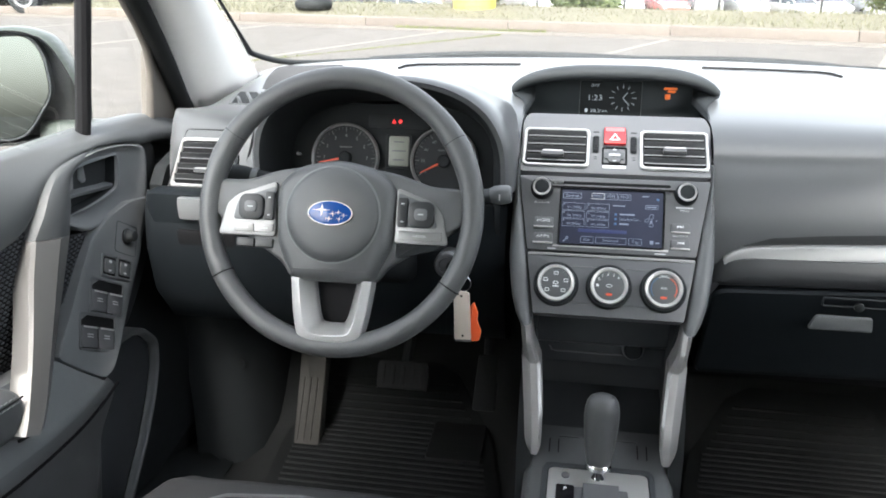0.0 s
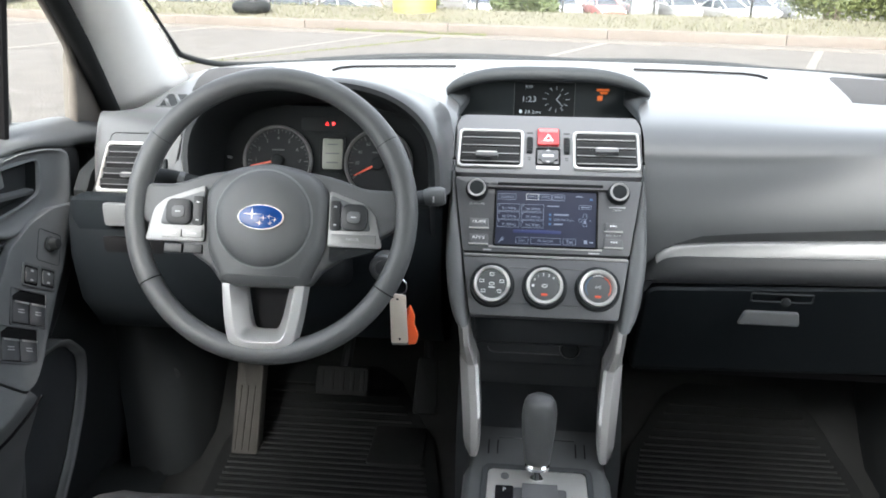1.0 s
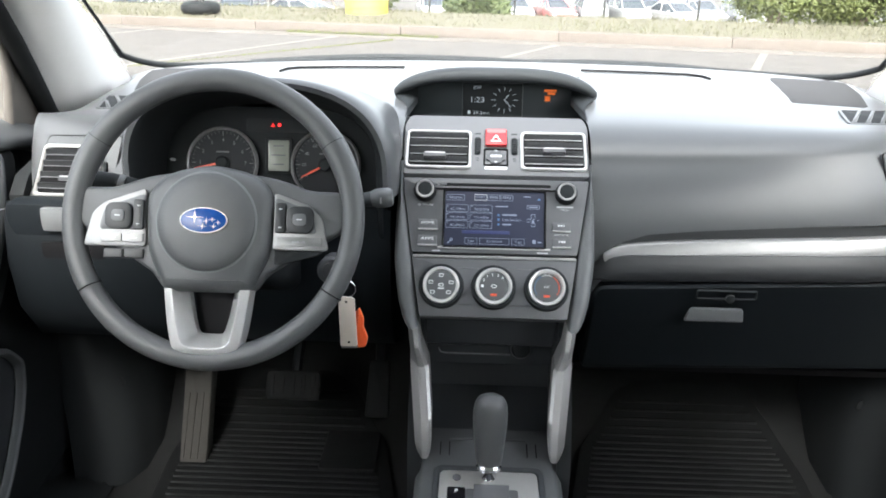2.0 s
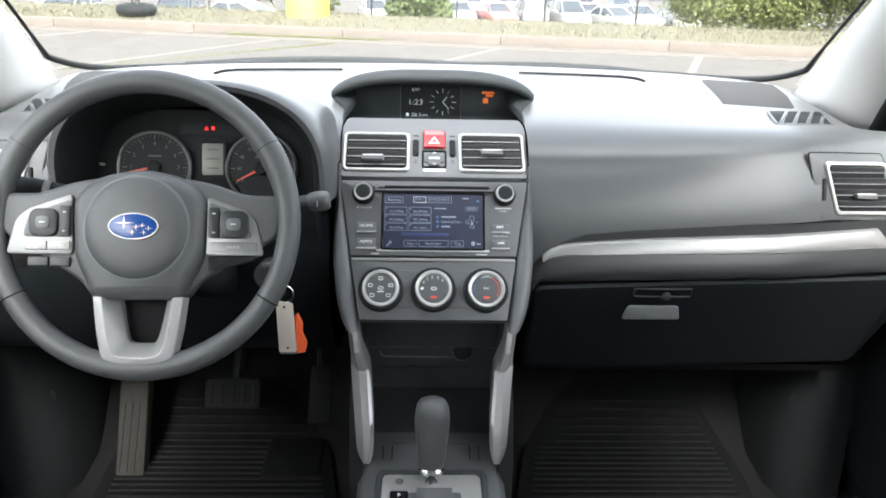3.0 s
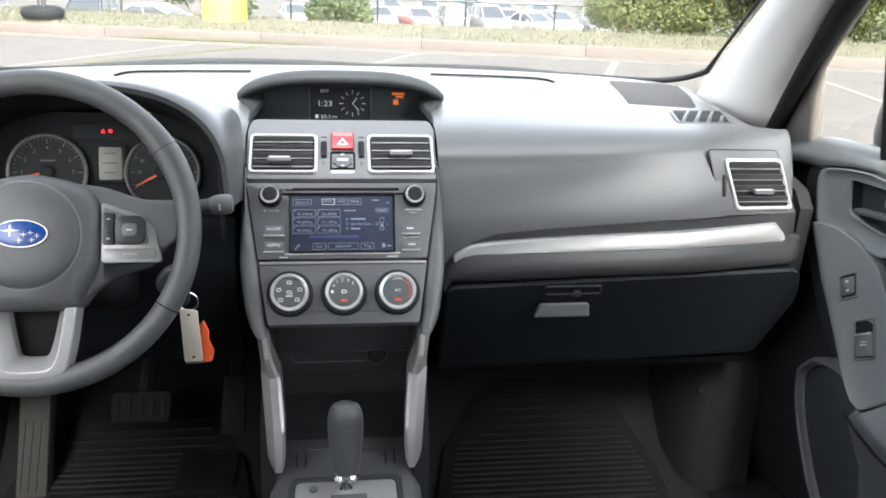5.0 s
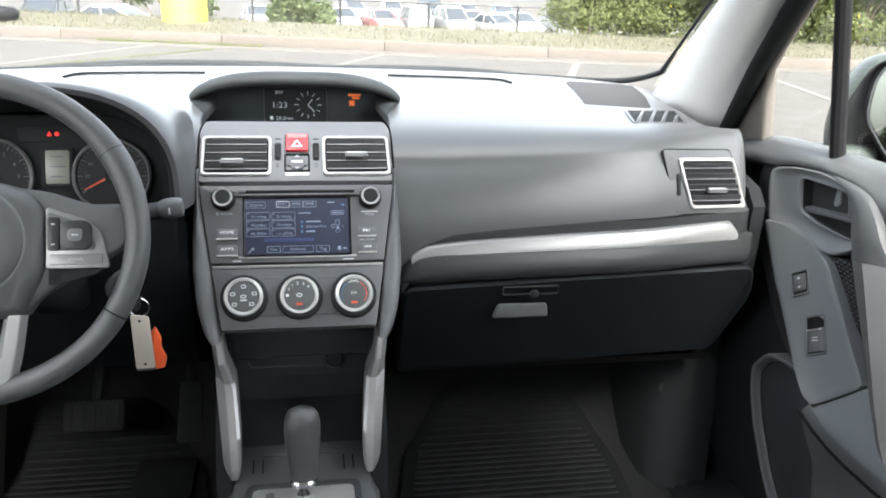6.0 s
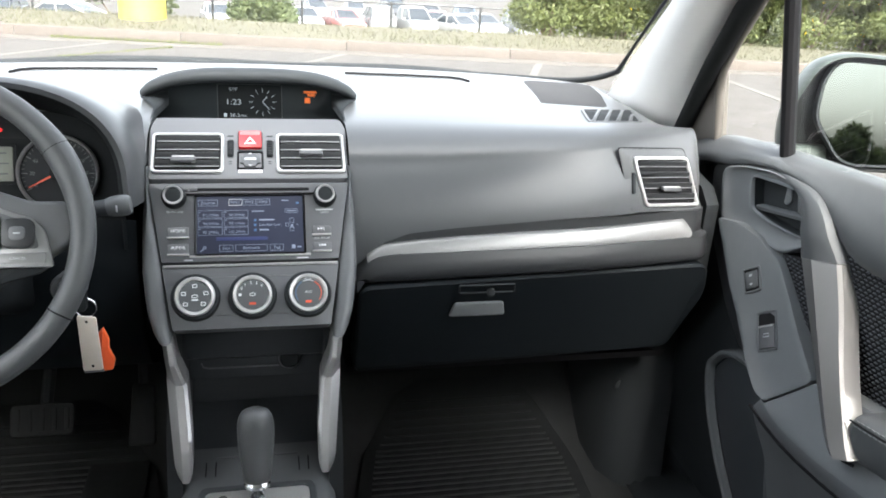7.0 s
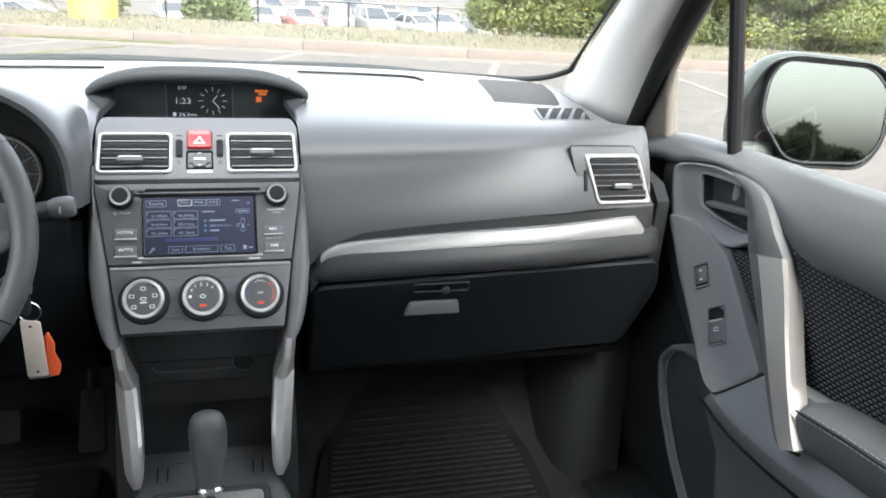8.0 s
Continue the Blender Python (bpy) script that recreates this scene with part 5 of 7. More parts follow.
# ---- centre console and shifter ----
def console():
    t = thing("centre_console", (0, 1.0, 0.36), "charcoal centre console with two silver uprights", "centre console")
    top = lambda y: blend(((0.3, 0.555), (0.9, 0.565), (1.05, 0.583), (1.12, 0.598), (1.3, 0.60)), y)
    rows = []
    for y in (0.30, 0.60, 0.85, 0.98, 1.05, 1.10, 1.14):
        z = top(y)
        rows.append([(-0.115, y, 0.34), (-0.108, y, z - 0.02), (-0.100, y, z - 0.004), (-0.094, y, z), (0.094, y, z), (0.100, y, z - 0.004), (0.108, y, z - 0.02), (0.115, y, 0.34)])
    part("body", loft(rows, False), CONSOLE, t, "charcoal console body")
    # open cubby below the climate panel
    cub = bmesh.new()
    loft([[(x, y, z) for y, z in ((1.12, 0.597), (1.23, 0.612), (1.235, 0.66), (1.21, 0.664), (1.205, 0.70), (1.19, 0.71), (1.16, 0.80))] for x in (-0.106, 0.106)], False, bm=cub)
    part("cubby", cub, CUBBY, t, "dark storage cubby")
    # paler bar paints the light along the cubby's edge
    part("cubby_line", sweep([(-0.082, 1.203, 0.694), (-0.079, 1.203, 0.687), (-0.072, 1.203, 0.685), (0.034, 1.203, 0.685)], 0.0014, 6), PANEL, t, "thin cubby edge painted paler as if lit")
    k = tilted(0.050, 1.205, 0.697, 5)
    part("socket", lathe([(0.0145, 0), (0.0145, 0.007), (0.012, 0.010), (0, 0.011)], 28, k), BLACK, t, "round black socket cover")
    part("socket_ring", lathe([(0.0175, 0.0), (0.0175, 0.004), (0.0160, 0.006), (0.0147, 0.005)], 32, k), CONSOLE, t, "dull ring round the socket")
    for s in (-1, 1):
        wall = [(1.135, 0.79), (1.122, 0.74), (1.065, 0.66), (1.042, 0.60), (1.03, 0.36), (1.45, 0.36), (1.45, 0.80)]
        part("side_wall", loft([[(s * x, y, z) for y, z in wall] for x in (0.100, 0.120)], True, (True, True)), BLACK, t)
        # the silver upright, faceted
        path = [(0.1185, 1.120, 0.788), (0.1135, 1.098, 0.751), (0.1130, 1.097, 0.749), (0.1065, 1.094, 0.720), (0.1060, 1.092, 0.717), (0.0985, 1.044, 0.660), (0.0965, 1.026, 0.622), (0.0965, 1.022, 0.609)]
        wid = [0.0088, 0.0090, 0.0088, 0.0122, 0.0142, 0.0138, 0.0122, 0.0092]
        dep = [0.0, 0.0, 0.0, 0.0, 0.0, 0.0, 0.0, 0.002]
        rings = []
        for (x, y, z), w, d in zip(path, wid, dep):
            rings.append([(s * (x + dx), y + d + dy, z + dy * 0.35) for dx, dy in ((-w, 0.03), (-w, 0.003), (-w * 0.8, 0.0), (-w * 0.7, -0.0015), (w * 0.05, -0.001), (w * 0.2, 0.0005), (w, 0.014), (w * 1.1, 0.03))])
        part("upright", loft(rings, True, (True, True)), UPRIGHT, t, "satin silver upright", 18)
    # shift gate plate
    m = Matrix.Translation((0, 0.955, 0.573)) @ Matrix.Rotation(radians(5), 4, "X")
    part("gate_rim", bezel(rounded([(-0.082, -0.11), (0.082, -0.11), (0.080, 0.088), (-0.080, 0.088)], 0.014), rounded([(-0.073, -0.10), (0.073, -0.10), (0.071, 0.079), (-0.071, 0.079)], 0.010), 0.006, 0.002, m, back=0.01), CUBBY, t, "dark rim round the shift plate")
    gate = part("shift_plate", plate(rounded([(-0.0725, -0.10), (0.0725, -0.10), (0.0705, 0.078), (-0.0705, 0.078)], 0.010), 0.004, 0.001, m), BRIGHT, t, "satin silver shift plate")
    part("gate_slot", plate(rrect(0.075, 0.10, 0.004), 0.001, 0.0003, at(m, 0.004, -0.01, 0.004)), PANEL, gate)
    part("indicator", plate(rrect(0.026, 0.10, 0.003), 0.0015, 0.0005, at(m, -0.046, -0.008, 0.0045)), GLOSSY, gate)
    lettering("P", 0.010, at(m, -0.046, 0.033, 0.0062), WHITEINK, gate)
    part("lock_button", lathe([(0.006, 0), (0.006, 0.002), (0, 0.0025)], 20, at(m, -0.046, 0.062, 0.004)), PANEL, gate)
    for x, w in ((-0.0405, 0.035), (0.0405, 0.035)):
        part("tray_edge", block(w, 0.003, 0.0025, 0.001, Matrix.Translation((x, 1.098, top(1.098) + 0.0005)) @ Matrix.Rotation(radians(12), 4, "X")), PANEL, t, "thin edge of the tray")
    for x in (-0.072, -0.0585, 0.0585, 0.072):
        part("joint", block(0.0016, 0.026, 0.002, 0, Matrix.Translation((x, 1.078, top(1.078) + 0.0004)) @ Matrix.Rotation(radians(12), 4, "X")), DEEP, t)


console()


def shifter():
    t = thing("gear_shifter", (0, 1.0, 0.575), "charcoal leather gear shifter on a chrome shaft", "gear shifter")
    lean = Matrix.Translation((0.0, 1.022, 0.570)) @ Matrix.Rotation(radians(-7), 4, "X")
    prof = [(0.012, 0.030), (0.0175, 0.032), (0.0195, 0.042), (0.0215, 0.06), (0.0240, 0.085), (0.0250, 0.105), (0.0245, 0.118), (0.0225, 0.128), (0.0185, 0.135), (0.011, 0.139), (0.0, 0.140)]
    rings = [[lean @ Vector((r * math.cos(2 * math.pi * i / 28), r * 0.85 * math.sin(2 * math.pi * i / 28), z)) for i in range(28)] for r, z in prof]
    part("knob", loft(rings, True, (True, False)), LEATHER, t, "rounded charcoal leather knob", 60)
    part("shaft", lathe([(0.0165, 0.0), (0.012, 0.012), (0.0085, 0.02), (0.009, 0.033)], 24, lean), CHROME, t, "chrome shaft")
    part("collar", lathe([(0.018, 0.026), (0.0185, 0.031), (0.016, 0.034), (0.010, 0.034)], 28, lean), CHROME, t)
    part("slider", block(0.05, 0.09, 0.004, 0.001, Matrix.Translation((0.004, 0.955, 0.580)) @ Matrix.Rotation(radians(5), 4, "X")), PANEL, t)


shifter()


# ---- doors ----
def yz_plate(s, pts, x_back, x_front, b=0.003, ky=0.0, kz=0.0, y0=1.0, z0=0.85):
    """An outline in the door's plane as a solid plate from x_back to x_front (towards the cabin), leaning by ky and kz."""
    inn, mid = inset(pts, b), inset(pts, b * 0.3)
    d = -1 if x_front < x_back else 1
    rings = []
    for p, x in ((pts, x_back), (pts, x_front - d * b), (mid, x_front - d * b * 0.3), (inn, x_front)):
        rings.append([(s * (x + ky * (y - y0) + kz * (z - z0)), y, z) for y, z in p])
    return loft(rings, True, (True, True))


DOOR_X = ((0.36, 0.772), (0.50, 0.766), (0.60, 0.752), (0.64, 0.737), (0.67, 0.723), (0.685, 0.7175), (0.695, 0.7165), (0.705, 0.719), (0.72, 0.727), (0.74, 0.736), (0.76, 0.742), (0.80, 0.751), (0.86, 0.760), (0.92, 0.766), (1.0, 0.768))


def door_x(z):
    """How far the panel's face stands from the middle of the car: hollow above, swelling to a ledge at armrest height."""
    return sum(blend(DOOR_X, z + d) for d in (-0.012, -0.006, 0.0, 0.006, 0.012)) / 5


def door_skin(s, pts, lift=0.0, thick=0.012, rows=40, cols=10, edge=0.003):
    """A panel that follows the door's face, filled row by row between the two sides of an outline of (y, z)."""
    zs = [p[1] for p in pts]
    z0, z1 = min(zs) + 1e-4, max(zs) - 1e-4
    grid = []
    for k in range(rows + 1):
        z = z0 + (z1 - z0) * (0.5 - 0.5 * math.cos(math.pi * k / rows))
        cuts = []
        for (ya, za), (yb, zb) in zip(pts, pts[1:] + pts[:1]):
            if (za > z) != (zb > z):
                cuts.append(ya + (yb - ya) * (z - za) / (zb - za))
        a, b = min(cuts), max(cuts)
        e = min(edge, (b - a) * 0.3)
        lip = edge * (1 - smoothstep(0, 0.06, k / rows) * smoothstep(0, 0.06, 1 - k / rows))
        x = door_x(z) - lift + lip
        row = [(s * (x + thick), a, z), (s * (x + e), a, z), (s * (x + 0.25 * e), a + 0.3 * e, z)]
        row += [(s * x, a + e + (b - a - 2 * e) * i / cols, z) for i in range(cols + 1)]
        row += [(s * (x + 0.25 * e), b - 0.3 * e, z), (s * (x + e), b, z), (s * (x + thick), b, z)]
        grid.append(row)
    return loft(grid, True, (True, True))


def door_frame(s, y, z, turn, lift=0.0):
    """A frame on the door's face: X runs back and up, Y forward and up, Z towards the cabin."""
    k = (door_x(z + 0.01) - door_x(z - 0.01)) / 0.02
    n = Vector((-s, 0, k)).normalized()
    u = Vector((0, -math.cos(radians(turn)), math.sin(radians(turn))))
    u = (u - n * u.dot(n)).normalized()
    v = n.cross(u)
    if v.z < 0:
        v = -v
    p = Vector((s * (door_x(z) - lift), y, z))
    return Matrix(((u.x, v.x, n.x, p.x), (u.y, v.y, n.y, p.y), (u.z, v.z, n.z, p.z), (0, 0, 0, 1)))


def resample(p, n=72):
    """n points at even steps along a closed outline."""
    seg = [math.dist(p[i], p[(i + 1) % len(p)]) for i in range(len(p))]
    out, total = [], sum(seg)
    for k in range(n):
        d, i = total * k / n, 0
        while d > seg[i] and i < len(p) - 1:
            d, i = d - seg[i], i + 1
        f = d / max(seg[i], 1e-9)
        q = p[(i + 1) % len(p)]
        out.append((p[i][0] + (q[0] - p[i][0]) * f, p[i][1] + (q[1] - p[i][1]) * f))
    return out


def weave_cloth(s, pts, x, door_part):
    """Black cloth with a raised weave, a small pyramid for each thread crossing."""
    ins = part("cloth_insert", yz_plate(s, pts, 0.80, x, 0.002), DEEP, door_part, "black woven cloth insert")
    ys, zs = [p[0] for p in pts], [p[1] for p in pts]

    def inside(y, z):
        c = False
        for (y1, z1), (y2, z2) in zip(pts, pts[1:] + pts[:1]):
            if (z1 > z) != (z2 > z) and y < (y2 - y1) * (z - z1) / (z2 - z1) + y1:
                c = not c
        return c

    r, z, verts, faces = 0, min(zs) + 0.003, [], []
    while z < max(zs):
        y = max(min(ys), 0.55) + (0.0049 if r % 2 else 0)
        while y < max(ys):
            if inside(y, z) and inside(y + 0.004, z + 0.002) and inside(y - 0.004, z - 0.002):
                b0 = len(verts)
                verts += [(s * x, y - 0.0043, z), (s * x, y, z - 0.0024), (s * x, y + 0.0043, z), (s * x, y, z + 0.0024), (s * (x - 0.0033), y, z + 0.0006)]
                faces += [(b0, b0 + 1, b0 + 4), (b0 + 1, b0 + 2, b0 + 4), (b0 + 2, b0 + 3, b0 + 4), (b0 + 3, b0, b0 + 4)]
            y += 0.0098
        z += 0.0052
        r += 1
    me = bpy.data.meshes.new("weave")
    me.from_pydata(verts, [], faces)
    me.materials.append(WEAVE)
    new("weave", me).parent = ins


def door(s):
    t = thing("door_1" if s < 0 else "door_2", (s * 0.8, 0.9, 0.36), "charcoal front car door panel with a silver grab handle", "door", kind="structure")
    part("inner_skin", yz_plate(s, rounded([(1.345, 0.40), (1.345, 1.0), (0.25, 1.0), (0.25, 0.36), (1.0, 0.36)], 0.02), 0.83, 0.795), BLACK, t, "black lower door skin")
    # shoulder below the window, rounded towards the cabin
    rows = []
    for i in range(49):
        y = 1.43 - 1.15 * i / 48
        z = blend(((0.3, 1.058), (0.8, 1.053), (0.9, 1.048), (1.0, 1.045), (1.1, 1.043), (1.2, 1.039), (1.3, 1.031), (1.36, 1.019), (1.43, 0.995)), y)
        low = blend(((0.3, 0.112), (0.88, 0.108), (0.92, 0.102), (0.95, 0.084), (0.985, 0.055), (1.02, 0.038), (1.05, 0.030), (1.12, 0.025), (1.18, 0.030), (1.25, 0.044), (1.32, 0.046), (1.43, 0.05)), y)
        w = 0.006 * (1 - smoothstep(0.85, 1.0, y))
        rows.append([(s * x, y, zz) for x, zz in ((0.835, z - 0.02), (0.825, z), (0.812, z + 0.0005), (0.802, z - 0.002), (0.793 - w, z - 0.007), (0.784 - w, z - 0.3 * low - 0.003), (0.777 - w, z - 0.5 * low), (0.773 - w, z - 0.7 * low), (0.772 - w, z - 0.88 * low), (0.774 - w, z - 0.97 * low), (0.779 - w, z - low), (0.80, z - low - 0.006))])
    part("sill", loft(rows, False, (False, False)), SILL, t, "soft charcoal window sill", 70)
    # front end of the panel, between the shoulder and the switch panel
    nose = rounded([(1.30, 0.985), (1.24, 1.0), (1.20, 0.93), (1.215, 0.90), (1.15, 0.80), (1.08, 0.735), (1.12, 0.70), (1.19, 0.76), (1.27, 0.87)], 0.03)
    part("front_edge", yz_plate(s, nose, 0.80, 0.779, 0.008), ROLL, t, "dark front edge of the panel")
    # handle bowl with the lever
    heart = (1.095, 0.968)
    outer = by_angle(rounded([(1.254, 0.990), (1.19, 1.006), (1.12, 1.016), (1.045, 1.012), (1.002, 0.996), (0.994, 0.950), (1.01, 0.930), (1.06, 0.900), (1.13, 0.903), (1.235, 0.896)], 0.022, 6), heart)
    hole = by_angle(rounded([(1.170, 0.993), (1.10, 0.998), (1.030, 1.0), (1.026, 0.938), (1.070, 0.937), (1.112, 0.938), (1.157, 0.945)], 0.008, 5), heart)
    def between(f):
        return [(a0 + (c0 - a0) * f, a1 + (c1 - a1) * f) for (a0, a1), (c0, c1) in zip(outer, hole)]

    rows = [[(s * x, y, z) for y, z in p] for p, x in ((outer, 0.80), (outer, 0.775), (between(0.04), 0.7715), (between(0.10), 0.770), (between(0.16), 0.7705), (between(0.24), 0.774), (between(0.40), 0.779), (between(0.75), 0.781), (between(0.88), 0.779), (between(0.95), 0.776), (between(0.985), 0.777), (hole, 0.780))]
    bowl = part("handle_bowl", loft(rows, True), DOOR, t, "charcoal bowl round the door handle", 50)
    part("bowl_wall", loft([[(s * x, y, z) for y, z in p] for p, x in ((hole, 0.780), (inset(hole, 0.003), 0.80), (inset(hole, 0.004), 0.824))], True), BLACK, bowl, "black inside of the bowl", 50)
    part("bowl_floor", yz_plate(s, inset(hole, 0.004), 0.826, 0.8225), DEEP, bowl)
    lever = rounded([(1.062, 0.994), (1.043, 0.996), (1.036, 0.970), (1.054, 0.966)], 0.005)
    part("handle", yz_plate(s, lever, 0.80, 0.779, 0.005), VSILVER, bowl, "satin door handle lever")
    ledge = spline([(1.031, 0.966), (1.060, 0.963), (1.095, 0.958), (1.128, 0.953), (1.154, 0.950)], 5)
    part("lever_arm", loft([[(s * x, p[0], p[1] + dz) for x, dz in ((0.782, 0.001), (0.7805, -0.001), (0.782, -0.006), (0.80, -0.008), (0.80, 0.003))] for p in ledge], True, (True, True)), CONSOLE, bowl, "pull ledge below the lever", 50)
    part("lock_tab", yz_plate(s, rounded([(1.105, 0.996), (1.094, 0.996), (1.088, 0.975), (1.098, 0.966), (1.106, 0.968)], 0.003), 0.815, 0.792, 0.003), DOOR, bowl)
    # block that carries the grab handle's head, blending into the bowl's rim
    rings = []
    front = spline([(0.757, 0.9995, 0.921), (0.757, 1.005, 0.938), (0.757, 1.0125, 0.957), (0.760, 1.0235, 0.986), (0.764, 1.043, 1.000), (0.769, 1.075, 1.008), (0.780, 1.125, 1.012)], 4)
    rear = spline([(0.757, 0.922, 0.939), (0.757, 0.936, 0.952), (0.757, 0.951, 0.966), (0.760, 0.977, 0.992), (0.763, 1.008, 1.0110), (0.768, 1.055, 1.0180), (0.780, 1.125, 1.0200)], 4)
    for k, (p, r) in enumerate(zip(front, rear)):
        e = Vector((0.005 * (1 - k / 24), 0, 0))
        pts = [p + Vector((0.03, 0, 0)), p + Vector((0.006, 0.001, 0)), p + Vector((0.002, 0, 0)), p.lerp(r, 0.08) - 0.2 * e, p.lerp(r, 0.36) - e, p.lerp(r, 0.46) - e, p.lerp(r, 0.85) - 0.3 * e, p.lerp(r, 0.96) + Vector((0.001, 0, 0)), r + Vector((0.008, 0, 0)), r + Vector((0.03, 0, 0))]
        rings.append([(s * v.x, v.y, v.z) for v in pts])
    part("handle_head", loft(rings, True, (True, True)), SILL, t, smooth=50)
    # silver grab handle, two facets with a worn ridge between them
    front = spline([(0.757, 0.9995, 0.921), (0.750, 0.964, 0.876), (0.741, 0.927, 0.836), (0.730, 0.8845, 0.789), (0.720, 0.851, 0.757), (0.711, 0.822, 0.735), (0.706, 0.803, 0.728)], 4)
    rear = spline([(0.757, 0.922, 0.938), (0.748, 0.890, 0.896), (0.737, 0.860, 0.853), (0.725, 0.829, 0.815), (0.714, 0.800, 0.786), (0.705, 0.776, 0.763), (0.700, 0.759, 0.749)], 4)
    rings = []
    for k, (p, r) in enumerate(zip(front, rear)):
        r = p.lerp(r, 1 - 0.2 * k / 24)
        pts = [p + Vector((0.028, 0, 0)), p + Vector((0.007, 0, 0)), p.lerp(r, 0.03) + Vector((0.001, 0, 0)), p.lerp(r, 0.38) - Vector((0.006, 0, 0)), p.lerp(r, 0.42) - Vector((0.007, 0, 0)), p.lerp(r, 0.46) - Vector((0.0065, 0, 0)), p.lerp(r, 0.95), r + Vector((0.005, 0, 0)), r + Vector((0.028, 0, 0))]
        rings.append([(s * v.x, v.y, v.z) for v in pts])
    part("grab_handle", loft(rings, True, (True, True)), GRAB, t, "satin silver grab handle", 28)
    foot = [Vector((s * (door_x(z) - 0.001), y, z)) for y, z in ((0.846, 0.735), (0.838, 0.727), (0.822, 0.722), (0.802, 0.721), (0.785, 0.724))]
    part("handle_foot", sweep(spline(foot, 4), 0.0022, 6), BLACK, t, "dark rim under the handle's foot")
    # switch panel, a leaf shape in graphite that runs on into the arm
    leaf = rounded([(1.232, 0.906), (1.167, 0.916), (1.108, 0.911), (1.052, 0.894), (1.008, 0.856), (0.962, 0.815), (0.907, 0.772), (0.968, 0.708), (0.994, 0.711), (1.035, 0.730), (1.073, 0.757), (1.155, 0.823)], 0.008, 3)
    sw = part("switch_panel", door_skin(s, leaf, 0.0, 0.03), DOOR, t, "graphite window switch panel", 40)

    def rockers(y, z, w, h, n, lit):
        """A well with n rocker switches side by side."""
        m = door_frame(s, y, z, 33)
        part("switch_well", bezel(rrect(w * n + 0.007, h + 0.007, 0.004), rrect(w * n, h, 0.003), 0.0022, 0.0007, m), DASH2, sw)
        part("switch_floor", plate(rrect(w * n, h, 0.003), 0.0008, 0.0002, m), DEEP, sw)
        for i in range(n):
            x = (i - (n - 1) / 2) * w
            if lit:
                ring = [(-0.30 * h, 0.0032), (-0.10 * h, 0.0026), (0.08 * h, 0.0032), (0.13 * h, 0.0038), (0.17 * h, 0.0030)]
                rk = loft([[at(m, x, 0, 0) @ Vector((a * (w / 2 - 0.0012), yy, zz)) for a, zz in ((-1, 0.0004), (-1, q - 0.001), (-0.9, q), (0.9, q), (1, q - 0.001), (1, 0.0004))] for yy, q in [(-0.47 * h, 0.0030)] + ring], True, (True, True))
                part("rocker", rk, PANEL, sw, "dark grey window switch", 40)
                # edge highlight of the rocker painted as a bright strip
                part("rocker_highlight", block(w - 0.006, 0.0026, 0.0018, 0.0008, at(m, x, 0.13 * h, 0.0034)), BRIGHT, sw, "highlight painted on the edge")
                part("print", plate(rrect(w * 0.34, 0.0016, 0.0004), 0.0003, 0.0001, at(m, x, -0.08 * h, 0.0026)), DIMINK, sw)
                part("print", plate(rrect(w * 0.38, 0.0016, 0.0004), 0.0003, 0.0001, at(m, x, -0.16 * h, 0.0028)), DIMINK, sw)
            else:
                part("rocker", plate(rrect(w - 0.006, h - 0.006, 0.003), 0.003, 0.0012, at(m, x, 0)), CONSOLE, sw, "dark grey lock switch")
                for dy, q in ((0.007, 0.0034), (-0.007, 0.0028)):
                    part("print", plate(rrect(0.006, q, 0.0006), 0.0003, 0.0001, at(m, x, dy, 0.003)), DIMINK, sw)

    if s > 0:
        rockers(1.0955, 0.8465, 0.034, 0.033, 1, False)
        rockers(1.0245, 0.793, 0.036, 0.054, 1, True)
    else:
        for y, z in ((1.073, 0.8425), (1.106, 0.8235)):
            rockers(y, z, 0.031, 0.028, 1, False)
        for y, z in ((1.045, 0.802), (0.998, 0.767)):
            rockers(y, z, 0.036, 0.049, 2, True)
        m = door_frame(s, 1.134, 0.864, 33)
        part("mirror_plate", bezel(rrect(0.056, 0.050, 0.006), rrect(0.0535, 0.0475, 0.005), 0.0008, 0.0003, m), ROLL, sw, "thin joint round the mirror control")
        part("mirror_knob", lathe([(0.0125, 0), (0.0125, 0.003), (0.010, 0.005), (0.009, 0.013), (0.0075, 0.015), (0, 0.0155)], 24, at(m, 0, 0.005, 0.001)), BLACK, sw, "round mirror control knob")
    # arm that carries on from the switch panel to the armrest
    arm = [(0.904, 0.7715), (0.9655, 0.7065), (0.945, 0.7005), (0.915, 0.6955), (0.876, 0.6935), (0.823, 0.696), (0.765, 0.702), (0.70, 0.708), (0.25, 0.715), (0.25, 0.80), (0.70, 0.80), (0.86, 0.785)]
    part("arm_panel", door_skin(s, arm, 0.0, 0.04), DOOR, t, "charcoal arm below the switch panel", 40)
    # the ledge rolls under into the lower panel
    low = [(0.962, 0.704), (0.945, 0.699), (0.915, 0.694), (0.876, 0.692), (0.823, 0.6945), (0.765, 0.7005), (0.70, 0.7065), (0.25, 0.7135), (0.25, 0.37), (0.92, 0.37), (0.95, 0.46), (0.972, 0.56), (0.985, 0.64), (0.985, 0.69), (0.975, 0.708)]
    lower = part("lower_panel", door_skin(s, low, -0.002, 0.02, 48), DASH2, t, "charcoal lower door panel", 40)
    part("panel_crease", sweep([(s * (door_x(z) + 0.0005), y, z) for y, z in ((0.99, 0.690), (0.955, 0.677), (0.92, 0.668), (0.885, 0.665), (0.83, 0.667), (0.77, 0.673), (0.70, 0.684), (0.5, 0.69))], 0.0025, 6), DEEP, lower)
